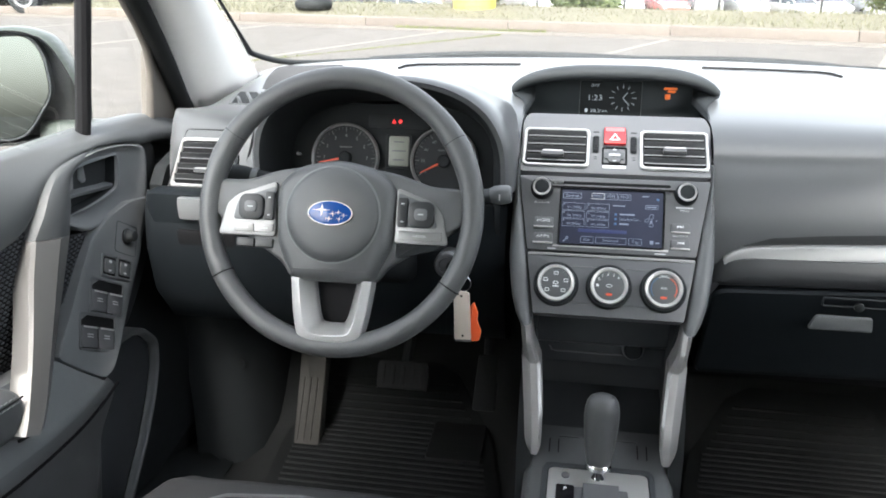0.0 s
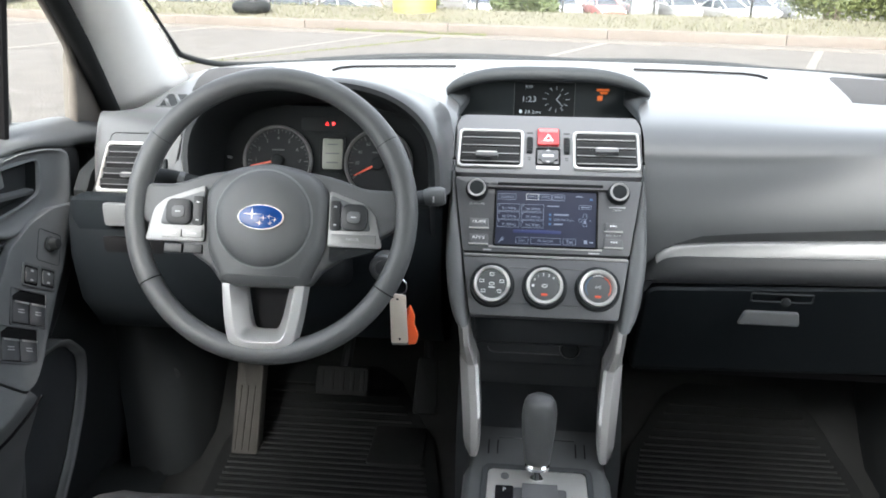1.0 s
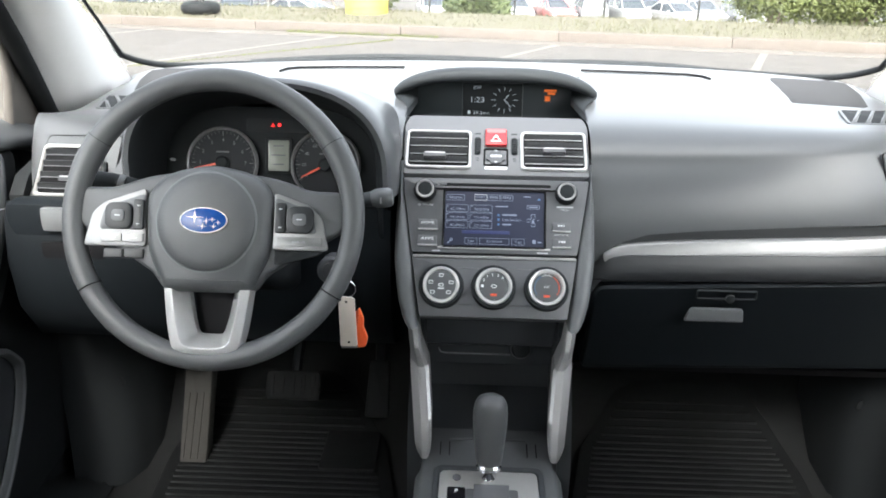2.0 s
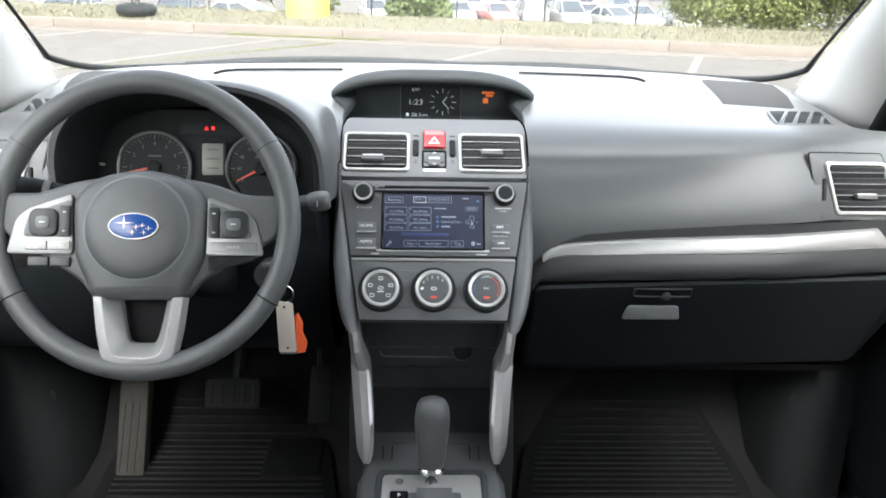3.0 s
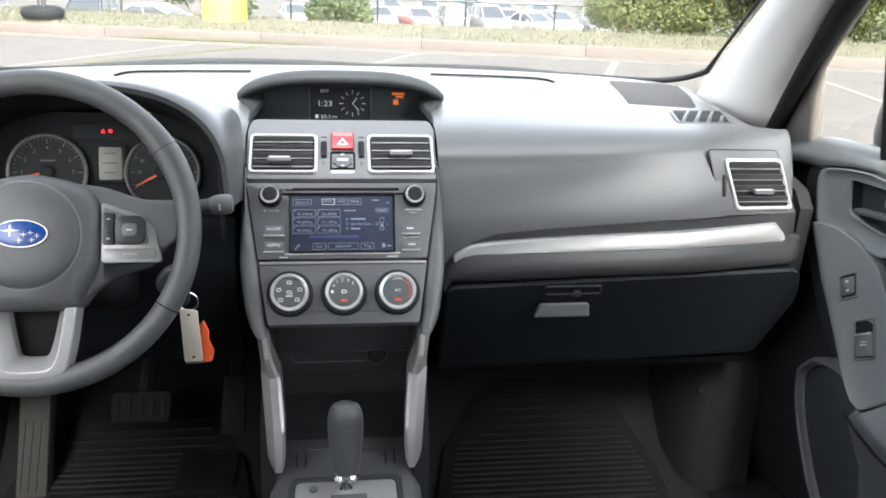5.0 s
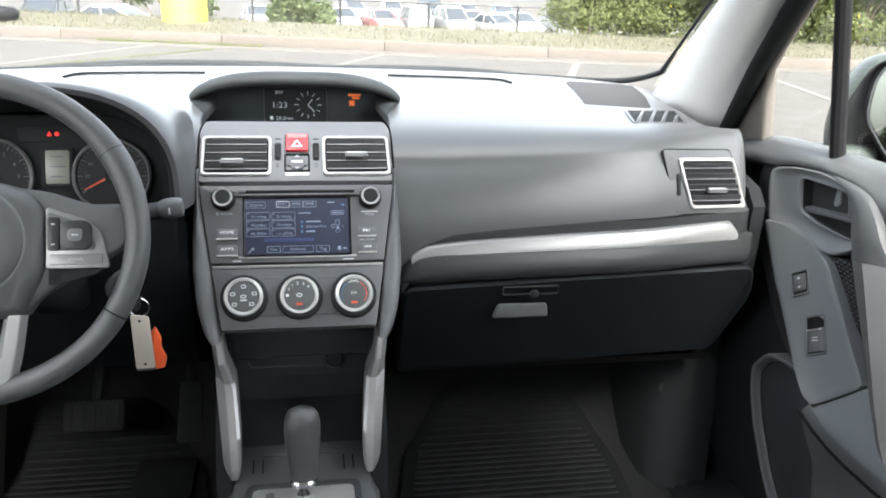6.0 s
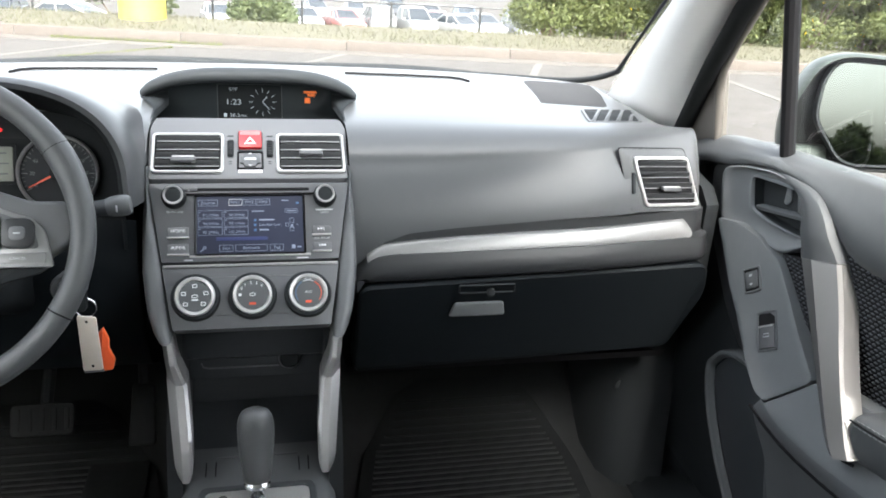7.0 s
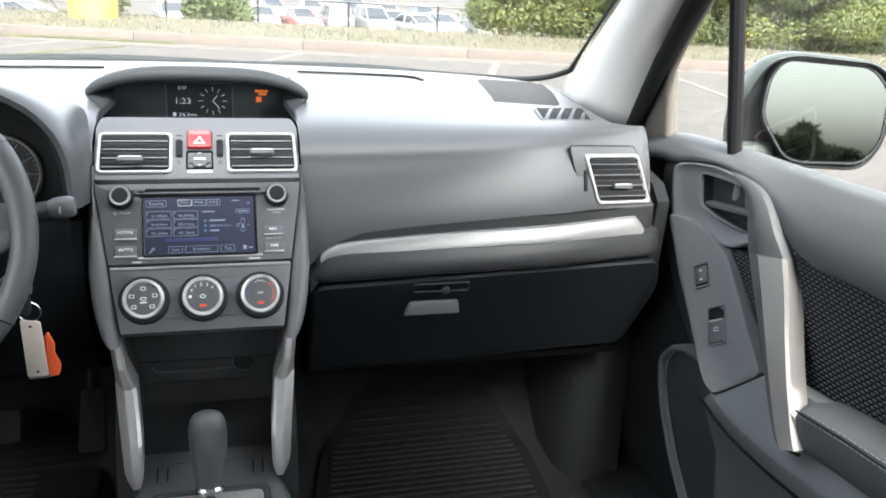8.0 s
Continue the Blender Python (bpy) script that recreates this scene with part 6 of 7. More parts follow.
    # padded armrest with a double row of stitches along its edge
    def rest(y):
        return Vector((0.758, y, blend(((0.60, 0.782), (0.72, 0.772), (0.79, 0.763)), y)))

    rows = []
    for y, k in ((0.806, 0.35), (0.804, 0.62), (0.799, 0.82), (0.790, 0.94), (0.775, 1.0), (0.72, 1.0), (0.60, 1.0), (0.30, 1.0)):
        c = rest(y)
        rows.append([(s * (c.x + 0.044 * k * math.copysign(abs(math.cos(a)) ** 0.6, math.cos(a))), c.y, c.z + 0.034 * k * math.copysign(abs(math.sin(a)) ** 0.6, math.sin(a))) for a in [2 * math.pi * i / 32 for i in range(32)]])
    pad = part("armrest", loft(rows, True, (True, True)), SILL, t, "padded charcoal armrest with stitching", 60)
    bm = bmesh.new()
    for a in (2.55, 2.80):
        for i in range(34):
            y = 0.786 - i * 0.0085
            c = rest(y)
            block(0.0014, 0.0056, 0.0014, 0, Matrix.Translation((s * (c.x - 0.0445 * abs(math.cos(a)) ** 0.6), y, c.z + 0.0345 * abs(math.sin(a)) ** 0.6)), bm)
    part("stitching", bm, DOOR, pad, "pale stitching")
    part("seam", sweep([Vector((s * (rest(y).x - 0.0445 * abs(math.cos(2.68)) ** 0.6), y, rest(y).z + 0.0340 * abs(math.sin(2.68)) ** 0.6)) for y in (0.797, 0.78, 0.72, 0.60, 0.45)], 0.0012, 6), DEEP, pad)
    weave_cloth(s, rounded([(0.935, 0.950), (0.75, 0.948), (0.30, 0.950), (0.30, 0.775), (0.70, 0.77), (0.86, 0.765)], 0.01), 0.774, t)
    weave_cloth(s, rounded([(1.06, 0.905), (0.99, 0.915), (0.90, 0.80), (0.90, 0.765), (0.985, 0.835), (1.03, 0.88)], 0.006), 0.772, t)
    # door pocket: a raised rim with a hollow panel inside
    pocket = resample(rounded([(1.075, 0.712), (1.125, 0.707), (1.158, 0.694), (1.192, 0.655), (1.184, 0.61), (1.160, 0.56), (1.113, 0.495), (1.06, 0.44), (1.0, 0.37), (0.93, 0.365), (0.96, 0.50), (0.99, 0.62), (1.03, 0.69)], 0.014, 5), 96)
    rim = [(s * x, p) for x, p in ((0.80, pocket), (0.770, pocket), (0.765, inset(pocket, 0.002)), (0.764, inset(pocket, 0.006)), (0.765, inset(pocket, 0.008)), (0.768, inset(pocket, 0.0095)), (0.775, inset(pocket, 0.0105)), (0.777, inset(pocket, 0.013)))]
    pk = part("pocket_frame", loft([[(x, y, z) for y, z in p] for x, p in rim], True), DASH2, t, "charcoal rim of the door pocket", 50)
    part("pocket_panel", yz_plate(s, inset(pocket, 0.0125), 0.80, 0.7765, 0.006), CUBBY, pk, "hollow panel of the pocket")
    # painted outside skin
    part("outer_skin", yz_plate(s, rounded([(1.50, 0.40), (1.50, 0.965), (1.36, 0.995), (0.25, 1.03), (-0.9, 1.04), (-0.9, 0.36), (1.2, 0.36)], 0.03), 0.835, 0.865, 0.01), PAINT, t, "dark grey-green painted door skin")
    # quarter window frame and glass
    bar = [(s * (shell_x(z) + 0.002), y, z) for y, z in ((1.130, 1.03), (1.128, 1.08), (1.123, 1.16), (1.117, 1.26), (1.11, 1.36))]
    part("window_bar", sweep(bar, 0.0115, 10, flat=1.0), DEEP, t, "black upright bar between the panes")
    fr = [(s * (shell_x(z) - 0.002), y, z) for y, z in ((1.325, 1.02), (1.322, 1.06), (1.318, 1.10), (1.298, 1.145), (1.262, 1.185), (1.198, 1.245), (1.10, 1.34), (0.98, 1.44), (0.85, 1.51), (0.4, 1.525), (-0.1, 1.53))]
    part("window_frame", sweep(fr, 0.008, 8), TAN, t, "grey-tan inner window frame", 60)
    tri = [(s * (shell_x(1.01) - 0.004), 1.325, 1.01), (s * (shell_x(1.13) - 0.004), 1.315, 1.135), (s * (shell_x(1.1) - 0.004), 1.37, 1.085), (s * (shell_x(1.01) - 0.004), 1.44, 1.0)]
    part("corner_trim", loft([[Vector(p) + Vector((s * d, 0, 0)) for p in tri] for d in (0.0, 0.02)], True, (True, True)), TAN, t, "grey-tan corner trim")
    bm = bmesh.new()
    gl = []
    for z in (1.0, 1.1, 1.2, 1.3, 1.4, 1.5):
        gl.append([(s * (shell_x(z) + 0.006), y, z) for y in (1.40 - max(0, z - 1.06) * 1.1, 0.9, 0.4, -0.15)])
    loft(gl, False, bm=bm)
    pane = part("window_pane", bm, GLASS, t, "clear side window glass")
    pane.visible_shadow = False


door(-1), door(1)


def side_mirror(s):
    t = thing("side_mirror", (s * 0.88, 1.24, 1.0), "dark grey-green door mirror with a grey arm", "side mirror", "door mirrors")
    c = Vector((s * 1.018, 1.215, 1.086))
    out = rounded([(-0.150, -0.075), (-0.150, 0.0), (-0.115, 0.078), (-0.07, 0.096), (0.08, 0.088), (0.118, 0.05), (0.118, -0.05), (0.09, -0.098), (-0.055, -0.098), (-0.11, -0.088)], 0.03, 5)
    near = [(-0.100, -0.012), (-0.096, 0.050), (-0.076, 0.083)]
    gl = rounded(near + [(0.07, 0.078), (0.106, 0.04), (0.106, -0.045), (0.08, -0.082), (-0.03, -0.086), (-0.055, -0.075)], 0.02, 5)
    m = Matrix.Translation(c) @ Matrix.Rotation(radians(s * -14), 4, "Z")
    g = m @ Matrix.Rotation(radians(s * -3), 4, "Z") @ Matrix.Rotation(radians(-5.5), 4, "X")

    def ring(p, y, k=1.0, m=m):
        return [m @ Vector((s * x * k, y, z * k)) for x, z in p]

    part("housing", loft([ring(inset(out, 0.004), -0.008), ring(out, -0.004), ring(out, 0.03), ring(out, 0.06, 0.94), ring(out, 0.085, 0.78), ring(out, 0.10, 0.5)], True, (False, True)), PAINT, t, "glossy dark grey-green housing", 50)
    part("back_plate", loft([ring(inset(out, 0.0035), -0.0085), ring(inset(out, 0.007), -0.006), ring(inset(out, 0.009), 0.034)], True, (False, True)), RUBBER, t)
    part("mirror_glass", loft([ring(gl, 0.012, 1, g), ring(gl, -0.003, 1, g), ring(inset(gl, 0.002), -0.004, 1, g)], True, (True, True)), MIRROR, t, "clear mirror glass", 20)
    part("glass_rim", loft([ring(inset(gl, -0.003), 0.012, 1, g), ring(inset(gl, -0.003), -0.005, 1, g), ring(inset(gl, 0.0005), -0.005, 1, g), ring(inset(gl, 0.0005), -0.003, 1, g)], True), BLACK, t)
    arm = rounded([(1.31, 0.99), (1.31, 1.02), (1.25, 1.025), (1.24, 0.99)], 0.012)
    part("arm", loft([[(s * x, y, z) for y, z in arm] for x in (0.80, 0.90, 0.96)], True, (True, True)), PAINT, t)


side_mirror(-1), side_mirror(1)


# ---- footwells ----
def footwell():
    rest = thing("footrest", (-0.53, 1.42, 0.34), "dusty ribbed rubber footrest on the sloping floor", "footrest")
    m = tilted(-0.574, 1.425, 0.428, 35)
    part("pad", plate(rounded([(-0.024, -0.115), (0.030, -0.115), (0.022, 0.115), (-0.034, 0.115)], 0.008), 0.012, 0.004, m, back=0.02), DUSTY, rest)
    for x in (-0.014, 0.0, 0.014):
        part("rib", block(0.004, 0.13, 0.003, 0.001, at(m, x - 0.004, -0.04, 0.0125)), DUSTY, rest)
    brake = thing("brake_pedal", (-0.376, 1.42, 0.5), "wide black rubber brake pedal", "pedal", "foot pedals")
    m = tilted(-0.372, 1.40, 0.497, 30)
    part("pad", plate(rrect(0.105, 0.056, 0.010), 0.012, 0.004, m), RUBBER, brake)
    for i in range(5):
        part("rib", block(0.008, 0.04, 0.003, 0.001, at(m, -0.04 + 0.02 * i, 0, 0.012)), RUBBER, brake)
    part("lever", sweep([(-0.372, 1.41, 0.50), (-0.36, 1.46, 0.60), (-0.35, 1.46, 0.75)], 0.011, 8), BLACK, brake)
    gas = thing("accelerator_pedal", (-0.205, 1.40, 0.38), "narrow black accelerator pedal", "pedal", "foot pedals")
    m = tilted(-0.206, 1.40, 0.495, 32)
    part("pad", plate(rounded([(-0.024, -0.055), (0.022, -0.055), (0.020, 0.055), (-0.018, 0.055)], 0.008), 0.012, 0.004, m), RUBBER, gas)
    part("lever", sweep([(-0.205, 1.41, 0.50), (-0.205, 1.46, 0.62), (-0.205, 1.46, 0.75)], 0.010, 8), BLACK, gas)
    for s in (-1, 1):
        rows = []
        for z, x, y in ((0.28, 0.655, 1.30), (0.36, 0.665, 1.33), (0.45, 0.685, 1.37), (0.55, 0.705, 1.40), (0.68, 0.72, 1.42)):
            rows.append([(s * (x + 0.10), y - 0.06, z), (s * (x + 0.06), y - 0.05, z), (s * (x + 0.02), y - 0.02, z), (s * x, y + 0.03, z), (s * (x + 0.01), y + 0.25, z), (s * (x + 0.12), y + 0.25, z)])
        kp = thing("kick_panel", (s * 0.75, 1.35, 0.30), "dark plastic kick panel beside the footwell", "kick panel", "kick panels")
        part("panel", loft(rows, True, (True, True)), BLACK, kp, "", 60)
        part("fastener", lathe([(0.012, 0), (0.012, 0.003), (0.008, 0.005), (0, 0.005)], 20, tilted(s * 0.712, 1.388, 0.50, 5)), BLACK, kp, "round plastic fastener")
    for s in (-1, 1):
        rows = [[(s * x, y, z) for y, z in ((0.3, 0.33), (0.3, z), (1.10, z), (1.22, z - 0.01), (1.34, 0.335))] for x, z in ((0.70, 0.345), (0.715, 0.365), (0.74, 0.385), (0.80, 0.39))]
        tagged(part("door_sill", loft(rows, True, (True, True)), BLACK, None, "black plastic door sill plate"), category="door sill", kind="structure")


footwell()


def floor_mat(s):
    t = thing("floor_mat", (s * 0.41, 1.2, 0.335), "black ribbed rubber floor mat" if s > 0 else "black ribbed rubber floor mat with dusty heel marks", "floor mat", "floor mats")

    def up(y):
        return 0.338 + 0.09 * smoothstep(1.44, 1.64, y) * 0.9

    def span(y):
        x0 = blend(((0.75, 0.15), (1.2, 0.15), (1.45, 0.20), (1.57, 0.28), (1.60, 0.33)), y)
        x1 = blend(((0.75, 0.60), (1.2, 0.61), (1.38, 0.625), (1.46, 0.62), (1.52, 0.60), (1.60, 0.555)), y)
        return x0, x1

    rows = []
    for k in range(30):
        y = 0.75 + 0.85 * k / 29
        x0, x1 = span(y)
        rows.append([(s * x0, y, up(y) - 0.006), (s * x0, y, up(y) + 0.004), (s * (x0 + 0.006), y, up(y) + 0.006), (s * (x1 - 0.006), y, up(y) + 0.006), (s * x1, y, up(y) + 0.004), (s * x1, y, up(y) - 0.006)])
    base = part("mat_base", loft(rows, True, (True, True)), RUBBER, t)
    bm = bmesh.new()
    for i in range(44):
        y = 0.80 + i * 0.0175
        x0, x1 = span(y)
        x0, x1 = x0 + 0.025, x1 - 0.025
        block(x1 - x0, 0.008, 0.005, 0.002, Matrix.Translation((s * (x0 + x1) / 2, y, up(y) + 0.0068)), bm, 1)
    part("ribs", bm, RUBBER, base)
    if s < 0:
        m = Matrix.Translation((-0.265, 1.40, 0.350))
        part("heel_pad", plate(rrect(0.11, 0.13, 0.008), 0.004, 0.002, m), RUBBER, t, "dusty heel pad")


floor_mat(-1), floor_mat(1)


def driver_seat():
    t = thing("driver_seat", (-0.38, 0.45, 0.36), "dark grey cloth driver seat", "car seat")
    rows = []
    for y, z, h, w in ((0.930, 0.535, 0.02, 0.15), (0.925, 0.535, 0.040, 0.19), (0.90, 0.535, 0.054, 0.215), (0.84, 0.53, 0.06, 0.24), (0.60, 0.52, 0.06, 0.255), (0.30, 0.50, 0.06, 0.255)):
        ring = []
        for i in range(24):
            a = 2 * math.pi * i / 24
            c, q = math.cos(a), math.sin(a)
            ring.append((-0.40 + w * math.copysign(abs(c) ** 0.5, c), y, z + 0.012 + h * math.copysign(abs(q) ** 0.5, q) + 0.014 * smoothstep(0.55, 1.0, abs(c))))
        rows.append(ring)
    cu = part("cushion", loft(rows, True, (True, True)), CLOTH, t, "dark grey woven cushion", 60)
    part("piping", sweep([(-0.40 + 0.17 * k, 0.885 - 0.06 * abs(k) ** 3, 0.602) for k in (-1.2, -1, -0.6, 0, 0.6, 1, 1.2)], 0.003, 6), DASH2, cu)
    part("seat_base", block(0.44, 0.5, 0.17, 0.03, Matrix.Translation((-0.40, 0.55, 0.42))), BLACK, t)
    rows = []
    for z, y, w, d in ((0.56, 0.28, 0.22, 0.05), (0.7, 0.25, 0.24, 0.065), (0.95, 0.17, 0.235, 0.06), (1.12, 0.10, 0.21, 0.05), (1.17, 0.08, 0.17, 0.03)):
        rows.append([(-0.42 + w * math.copysign(abs(math.cos(a)) ** 0.6, math.cos(a)), y - 0.2 + d * math.copysign(abs(math.sin(a)) ** 0.6, math.sin(a)), z) for a in [2 * math.pi * i / 24 for i in range(24)]])
    part("backrest", loft(rows, True, (True, True)), CLOTH, t, "dark grey backrest", 60)


driver_seat()


# ---- outside details ----
def wipers():
    for s, x0, y0, x1, y1 in ((-1, -0.55, 1.90, 0.10, 1.955), (1, 0.05, 1.955, 0.62, 1.80)):
        t = thing("wiper", ((x0 + x1) / 2, (y0 + y1) / 2, 1.06), "black windshield wiper lying on the cowl", "wiper", "windshield wipers")
        n = 10
        path = [(x0 + (x1 - x0) * i / n, y0 + (y1 - y0) * i / n + 0.02 * math.sin(math.pi * i / n), 1.048 + 0.009 * math.sin(math.pi * i / n) - 0.02 * max(0, abs(x0 + (x1 - x0) * i / n) - 0.4)) for i in range(n + 1)]
        part("arm", sweep(path, 0.007, 8), BLACK, t)
        part("blade", sweep([(x, y - 0.015, z - 0.008) for x, y, z in path], 0.006, 6), RUBBER, t)
    rows = [[(x, pad_back(x) + dy, 1.055 + dz - 0.03 * (x / 0.73) ** 2) for dy, dz in ((0.0, -0.02), (0.02, 0.0), (0.10, 0.0), (0.16, -0.03))] for x in [-0.73 + 1.46 * i / 20 for i in range(21)]]
    tagged(part("cowl", loft(rows, False), BLACK, None, "black plastic cowl below the windshield", 60), category="cowl", kind="structure")
    rows = []
    for x in [-0.78 + 1.56 * i / 20 for i in range(21)]:
        rows.append([(x, pad_back(x * 0.93) + 0.14 + 0.75 * k, 1.03 - 0.03 * (x / 0.78) ** 4 - 0.13 * k * k - 0.02 * k) for k in (0, 0.25, 0.5, 0.75, 1.0)])
    tagged(part("bonnet", loft(rows, False), PAINT, None, "dark grey-green painted bonnet", 60), category="bonnet", kind="structure")


wipers()


def car_wheels():
    for x in (-0.80, 0.80):
        for y in (2.2, -0.55):
            t = thing("road_wheel", (x, y, 0.0), "black tyre on a grey alloy rim under the car", "road wheel", "wheels of the car")
            m = Matrix.Translation((x, y, 0.335)) @ Matrix.Rotation(radians(90), 4, "Y")
            part("tyre", lathe([(0.21, -0.1), (0.31, -0.11), (0.335, -0.08), (0.335, 0.08), (0.31, 0.11), (0.21, 0.1)], 40, m), RUBBER, t)
            part("rim", lathe([(0.212, -0.10), (0.212, 0.10), (0.06, 0.08), (0, 0.08)], 40, m), SILVER, t)
    for s in (-1, 1):
        wing = rounded([(1.50, 0.40), (1.50, 0.98), (1.75, 1.0), (2.4, 0.95), (2.75, 0.82), (2.8, 0.5), (2.58, 0.45), (2.5, 0.68), (2.2, 0.76), (1.9, 0.68), (1.82, 0.4)], 0.03)
        tagged(part("wing_panel", yz_plate(s, wing, 0.78, 0.865, 0.01), PAINT, None, "dark grey-green painted front wing"), category="wing", kind="structure")


car_wheels()


def bollard():
    x, y = -1.95, 14.35
    z = ground_z(x, y)
    t = thing("bollard", (x, y, z - 0.05), "thick round concrete bollard painted bright yellow", "bollard")
    part("body", lathe([(0.37, -0.1), (0.37, 0.75), (0.36, 0.80), (0.30, 0.83), (0, 0.83)], 40, Matrix.Translation((x, y, z))), YELLOW, t)


bollard()


def tyre_base():
    x, y = -4.75, 14.0
    z = ground_z(x, y)
    t = thing("sign_base", (x, y, z), "old black tyre holding a thin steel post on the verge", "sign base")
    bm = bmesh.new()
    ring = [Matrix.Translation((x, y, z + 0.10)) @ Vector((0.23 * math.cos(a), 0.23 * math.sin(a), 0)) for a in [2 * math.pi * i / 36 for i in range(36)]]
    part("tyre", sweep(ring, 0.10, 12, bm, close=True), RUBBER, t, smooth=60)
    part("post", sweep([(x + 0.03, y, z), (x + 0.03, y, z + 1.6)], 0.035, 10), FENCE, t)


tyre_base()


def fence():
    t = thing("fence", (4, 20, -1.2), "dark steel rail fence beyond the verge", "fence")
    def fp(i):
        x = 3.0 + 2.12 * (i - 7)
        return Vector((x, 20.6 - 0.2 * x, 0.0))
    for i in range(0, 13):
        p = fp(i)
        part("post", sweep([(p.x, p.y, -1.7), (p.x, p.y, 0.33)], 0.032, 8), FENCE, t)
        if i < 12:
            q = fp(i + 1)
            part("rail", sweep([(p.x, p.y, 0.30), (q.x, q.y, 0.30)], 0.02, 6), FENCE, t)


fence()

CARPAINT = {"white": (0.22, 0.22, 0.217), "silver": (0.15, 0.155, 0.16), "red": (0.26, 0.09, 0.08), "grey": (0.16, 0.165, 0.17), "black": (0.03, 0.03, 0.032), "blue": (0.1, 0.14, 0.22)}
CARPAINT = {k: mat(k + "_car_paint", v, 0.25, coat=0.6, vary=0.06, scale=3) for k, v in CARPAINT.items()}
DARKGLASS = mat("dark_car_glass", (0.03, 0.035, 0.04), 0.08)


def parked_car(x, y, turn, colour, tall=False, z=None):
    """A car that faces along +x before its turn: a lofted body, glazed cabin, roof, wheels and lights."""
    z = ground_z(x, y) if z is None else z
    t = thing("parked_car", (x, y, z), "%s parked %s with dark windows" % (colour, "van" if tall else "saloon"), "car", "parked cars")
    m = Matrix.Translation((x, y, z)) @ Matrix.Rotation(radians(turn), 4, "Z")
    paint, up = CARPAINT[colour], 0.12 if tall else 0.0
    rings = []
    for lx, w, zb, zt in ((-2.25, 0.70, 0.40, 0.82), (-2.18, 0.82, 0.30, 0.96), (-1.5, 0.88, 0.25, 1.0), (0.0, 0.90, 0.24, 0.98), (0.95, 0.89, 0.25, 0.98), (1.6, 0.87, 0.26, 0.89), (2.1, 0.81, 0.30, 0.78), (2.25, 0.70, 0.40, 0.66)):
        zt += up
        half = [(0.0, zb), (0.86 * w, zb), (w, zb + 0.14), (w, 0.6 * zt + 0.12), (0.95 * w, zt - 0.05), (0.80 * w, zt), (0.4 * w, zt + 0.015), (0.0, zt + 0.02)]
        rings.append([m @ Vector((lx, a, b)) for a, b in half] + [m @ Vector((lx, -a, b)) for a, b in half[-2:0:-1]])
    part("body", loft(rings, True, (True, True)), paint, t, smooth=40)
    x0, x1, r0, r1, roof = (-2.05, 1.15, -1.75, 0.05, 1.72) if tall else (-1.75, 1.1, -1.0, 0.0, 1.42)
    base = [(x0, 0.70), (x0 + 0.15, 0.80), (x1 - 0.2, 0.80), (x1, 0.66)]
    top = [(r0, 0.54), (r0 + 0.1, 0.62), (r1 - 0.12, 0.62), (r1, 0.52)]
    ring = lambda p, zz: [m @ Vector((a, b, zz)) for a, b in p] + [m @ Vector((a, -b, zz)) for a, b in p[::-1]]
    part("cabin", loft([ring(base, 0.93 + up), ring(top, roof)], True, (True, True)), DARKGLASS, t, "dark windows", 20)
    wide = [(a, b + 0.02) for a, b in top]
    part("roof", loft([ring(wide, roof - 0.05), ring(wide, roof), ring([(a * 0.93 - 0.02, b * 0.85) for a, b in top], roof + 0.05)], True, (True, True)), paint, t, smooth=40)
    for s in (-1, 1):
        for (ax, aw), (bx, bw) in ((base[0], top[0]), (base[3], top[3])):
            part("roof_pillar", sweep([m @ Vector((ax, s * (aw + 0.04), 0.94 + up)), m @ Vector((bx, s * (bw + 0.04), roof))], 0.04, 6), paint, t)
        mid = x0 + 0.5 * (x1 - x0)
        part("roof_pillar", sweep([m @ Vector((mid, s * 0.81, 0.94 + up)), m @ Vector(((r0 + r1) / 2, s * 0.64, roof))], 0.035, 6), paint, t)
        front = m @ Matrix(((0, 0, 1, 2.14), (1, 0, 0, s * 0.58), (0, 1, 0, 0.66 + up), (0, 0, 0, 1)))
        part("headlight", plate(rrect(0.34, 0.13, 0.05), 0.05, 0.02, front), WHITEINK, t, "pale headlight")
        back = m @ Matrix(((0, 0, -1, -2.16), (-1, 0, 0, s * 0.62), (0, 1, 0, 0.76 + up), (0, 0, 0, 1)))
        part("tail_light", plate(rrect(0.24, 0.16, 0.04), 0.06, 0.02, back), RED, t, "red tail light")
        part("door_mirror", block(0.10, 0.16, 0.11, 0.03, m @ Matrix.Translation((0.75, s * 0.98, 1.02 + up))), paint, t)
    part("grille", plate(rrect(0.72, 0.16, 0.04), 0.04, 0.01, m @ Matrix(((0, 0, 1, 2.20), (1, 0, 0, 0), (0, 1, 0, 0.58 + up), (0, 0, 0, 1)))), DEEP, t, "black grille")
    part("bumper_vent", plate(rrect(1.0, 0.12, 0.04), 0.04, 0.01, m @ Matrix(((0, 0, 1, 2.17), (1, 0, 0, 0), (0, 1, 0, 0.38), (0, 0, 0, 1)))), BLACK, t)
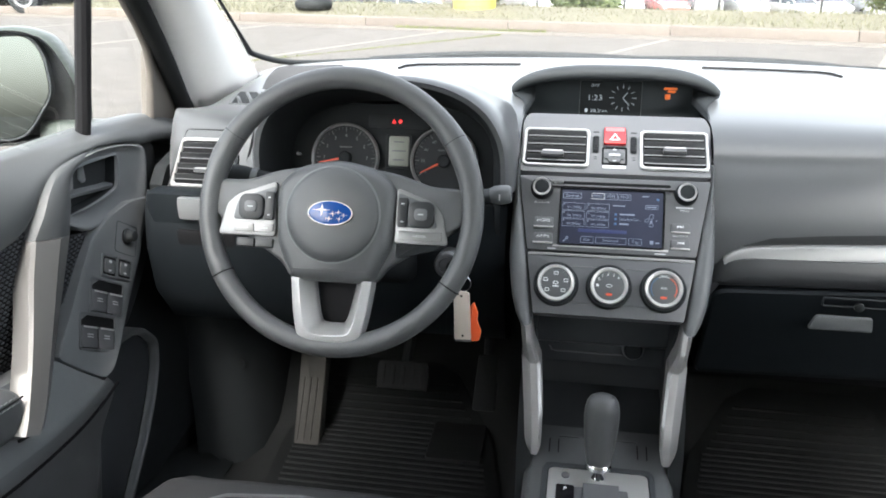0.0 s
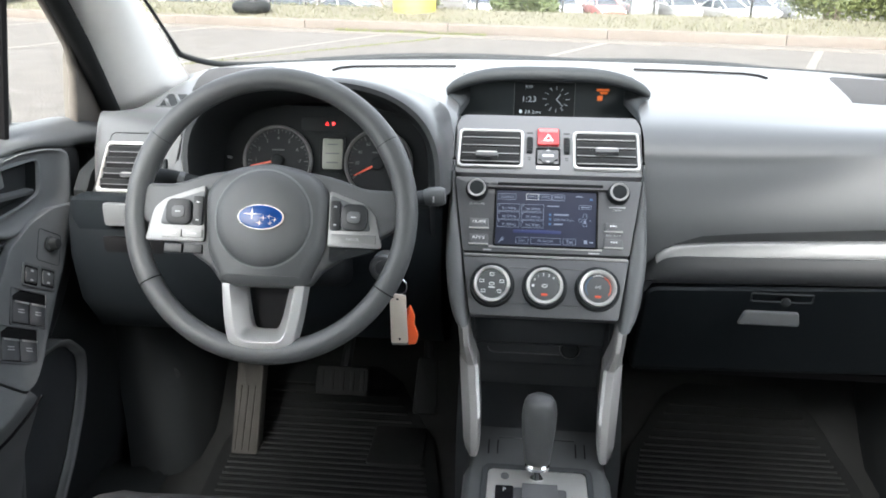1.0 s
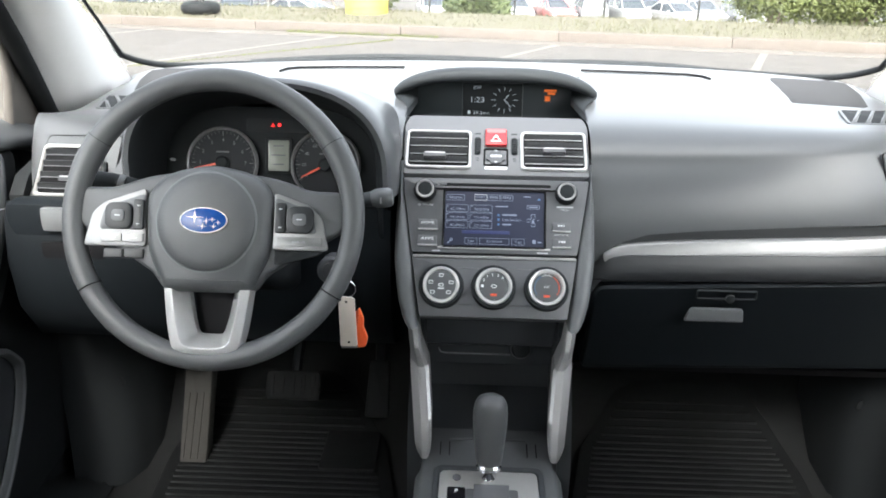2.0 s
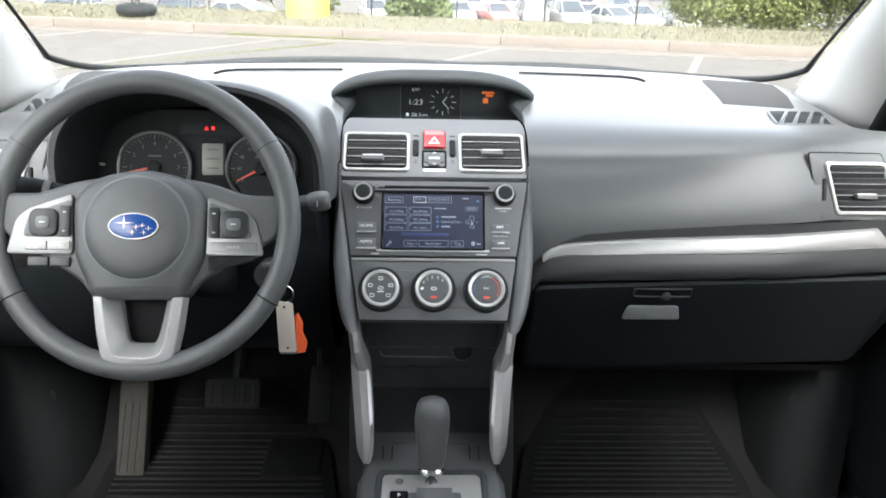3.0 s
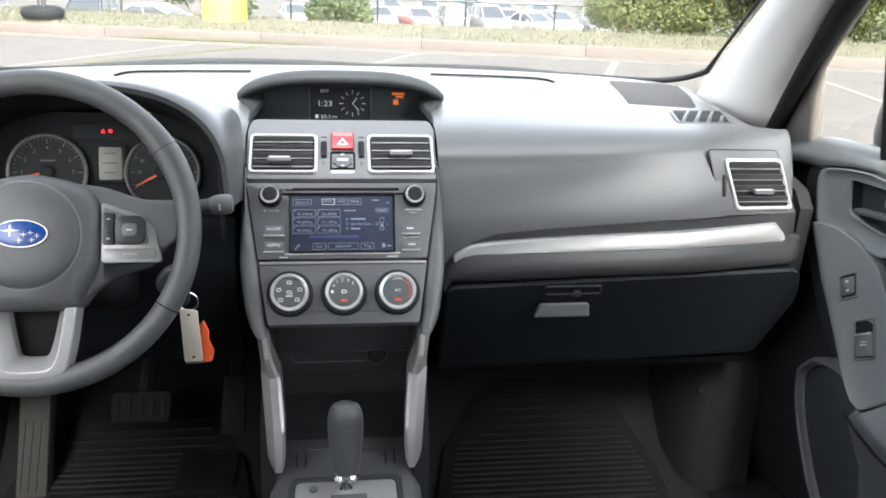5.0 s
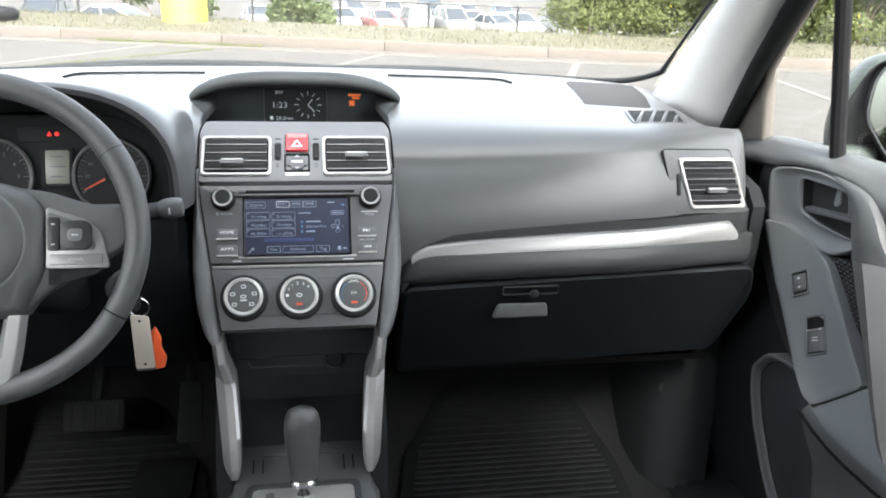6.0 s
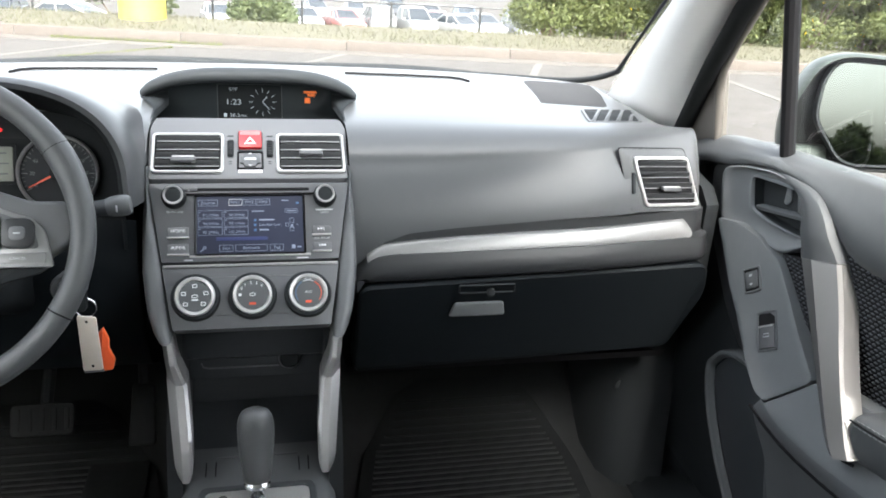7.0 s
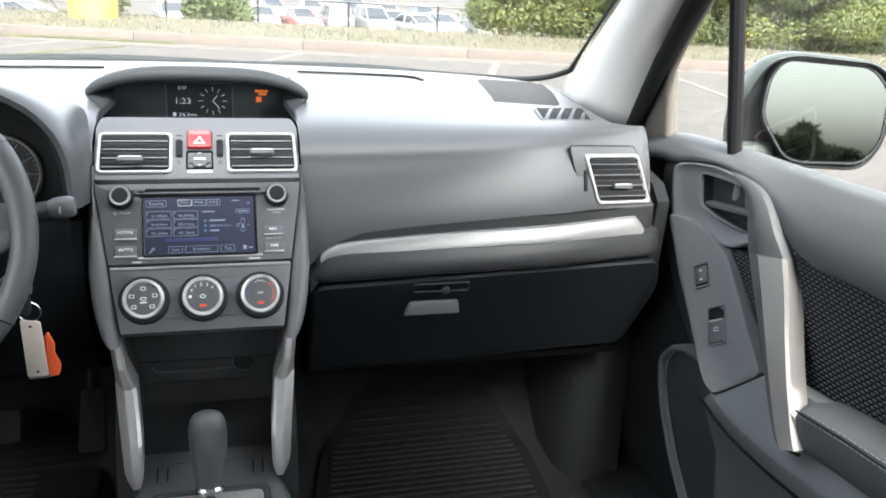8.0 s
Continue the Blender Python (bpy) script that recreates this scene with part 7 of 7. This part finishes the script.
    for lx in (-1.35, 1.4):
        for s in (-1, 1):
            w = m @ Matrix.Translation((lx, s * 0.82, 0.32)) @ Matrix.Rotation(radians(90), 4, "X")
            wheel = part("wheel", lathe([(0.12, -0.1), (0.30, -0.1), (0.32, -0.07), (0.32, 0.07), (0.30, 0.1), (0.2, 0.1)], 24, w), RUBBER, t)
            part("rim", lathe([(0.2, -0.105), (0.2, 0.105), (0.05, 0.09), (0, 0.09)], 20, w), PANEL, wheel)


for x, y, turn, colour, tall in ((2.4, 52.5, -82, "white", False), (4.8, 52.0, -78, "red", False), (6.9, 52.5, 95, "silver", True), (9.2, 51.0, -84, "white", True), (11.0, 53.5, -95, "red", False), (11.8, 50.0, -70, "white", False), (14.0, 52.5, -80, "grey", False), (16.4, 52.0, -90, "white", True), (3.6, 62, -80, "grey", False), (6.6, 63, -90, "white", False), (9.6, 63, -85, "black", True), (12.2, 62, -85, "white", False), (15.0, 62, -95, "blue", False), (-2.8, 51, -80, "white", False), (-7.5, 36, -20, "white", False), (-11, 38, -88, "black", True), (-15.5, 37, -90, "white", True)):
    parked_car(x, y, turn, colour, tall)
parked_car(-12.2, 15.1, 8, "black", True, 0.0)
parked_car(-17.5, 13.5, 10, "grey", False, 0.0)

# shrubs: behind the right part of the verge, and single ones by the fence
k = 0
for x, d, r, h, m_, fl in ((5.0, 2.9, 1.0, 1.7, LEAF, 0), (6.3, 3.3, 1.2, 2.0, LEAF, 30), (7.6, 2.7, 1.1, 1.6, LEAF, 40), (8.6, 3.4, 1.3, 2.2, LEAFDARK, 0), (9.4, 2.6, 1.0, 1.5, LEAF, 60), (10.8, 3.0, 1.3, 2.0, LEAF, 30), (11.3, 3.6, 1.1, 1.8, LEAF, 80), (13.0, 3.6, 1.5, 2.4, LEAFDARK, 0), (12.1, 2.6, 0.8, 1.25, LEAFPALE, 20), (13.2, 2.7, 1.0, 1.4, LEAFPALE, 20), (16.5, 4.0, 1.8, 2.8, LEAFDARK, 0), (7.0, 5.0, 1.6, 3.0, LEAFDARK, 0), (10.0, 5.2, 1.8, 3.2, LEAF, 0), (13.5, 5.5, 2.0, 3.6, LEAFDARK, 0), (18.5, 3.0, 1.6, 2.2, LEAF, 40), (21, 3.6, 2.0, 2.6, LEAF, 0)):
    k += 1
    bush(x, kerb_y(x) + d, r, h, m_, 100 + k, ("pale silvery shrub" if m_ is LEAFPALE else "dense green shrub" if m_ is LEAFDARK else "loose yellow-green shrub") + " behind the dry grass verge", leaves=24000, size=0.036, flowers=fl * 2)
for x, y, r, h in ((0.15, 18.0, 0.6, 1.7), (-2.9, 19.0, 1.0, 1.7), (-0.3, 19.5, 0.7, 2.0), (0.2, 20.5, 0.7, 2.2)):
    k += 1
    bush(x, y, r, h, LEAFDARK, 100 + k, "dark green bush beyond the verge", leaves=3500, size=0.07)


# bushes on the far side of the car park, behind the car
for x, y, r, h in ((3.2, -25.0, 1.3, 1.9), (5.6, -27.0, 1.6, 1.4), (8.6, -26.0, 1.8, 2.0), (11.5, -27.0, 2.0, 1.6), (-6.0, -26.0, 1.8, 1.9)):
    k += 1
    bush(x, y, r, h, LEAFDARK, 100 + k, "dark green bush across the car park", group="bushes across the car park", leaves=5000, size=0.14)


def tufts():
    """Dry grass blades over the verge."""
    rng = np.random.default_rng(7)
    n = 26000
    x = rng.uniform(-16, 20, n)
    d = 0.22 + 2.6 * rng.random(n) ** 1.1
    y = 12.25 - 0.2 * x + d
    z = np.array([ground_z(a, b) for a, b in zip(x, y)])
    patch = 0.5 + 0.5 * np.sin(x * 1.3 + 2 * np.sin(y * 0.9)) * np.sin(x * 0.37 + d * 2)
    h = (0.02 + 0.06 * rng.random(n)) * (0.5 + patch)
    a = rng.uniform(0, 6.28, n)
    w = 0.006
    lean = rng.normal(0, 0.4, (n, 2)) * h[:, None]
    p = np.stack([np.stack([x - w * np.cos(a), y - w * np.sin(a), z], 1), np.stack([x + w * np.cos(a), y + w * np.sin(a), z], 1), np.stack([x + lean[:, 0], y + lean[:, 1], z + h], 1)], 1).reshape(-1, 3)
    me = bpy.data.meshes.new("grass")
    me.from_pydata(p.tolist(), [], np.arange(n * 3).reshape(-1, 3).tolist())
    me.materials.append(GRASSY)
    tagged(new("grass", me), "dry yellow-green grass on the verge", "grass", kind="stuff")
    # weeds at the kerb's foot and along the joint in the asphalt
    n = 2600
    q = rng.random(n)
    x = np.where(q < 0.55, -3.0 + 2.4 * rng.random(n), -1.25 - 2.65 * rng.random(n) ** 1.6)
    y = np.where(q < 0.55, 12.2 - 0.2 * x - 0.02 - 0.12 * rng.random(n) ** 2, 11.85 + (x + 1.25) * 1.132 + rng.normal(0, 0.02, n))
    h = (0.015 + 0.05 * rng.random(n) ** 2) * np.where(q < 0.55, 1.0, 0.5)
    a = rng.uniform(0, 6.28, n)
    lean = rng.normal(0, 0.5, (n, 2)) * h[:, None]
    z = np.zeros(n)
    p = np.stack([np.stack([x - w * np.cos(a), y - w * np.sin(a), z], 1), np.stack([x + w * np.cos(a), y + w * np.sin(a), z], 1), np.stack([x + lean[:, 0], y + lean[:, 1], z + h], 1)], 1).reshape(-1, 3)
    me = bpy.data.meshes.new("weeds")
    me.from_pydata(p.tolist(), [], np.arange(n * 3).reshape(-1, 3).tolist())
    me.materials.append(LEAF)
    tagged(new("weeds", me), "yellow-green weeds along the kerb foot and joint", "weeds", kind="stuff")


tufts()
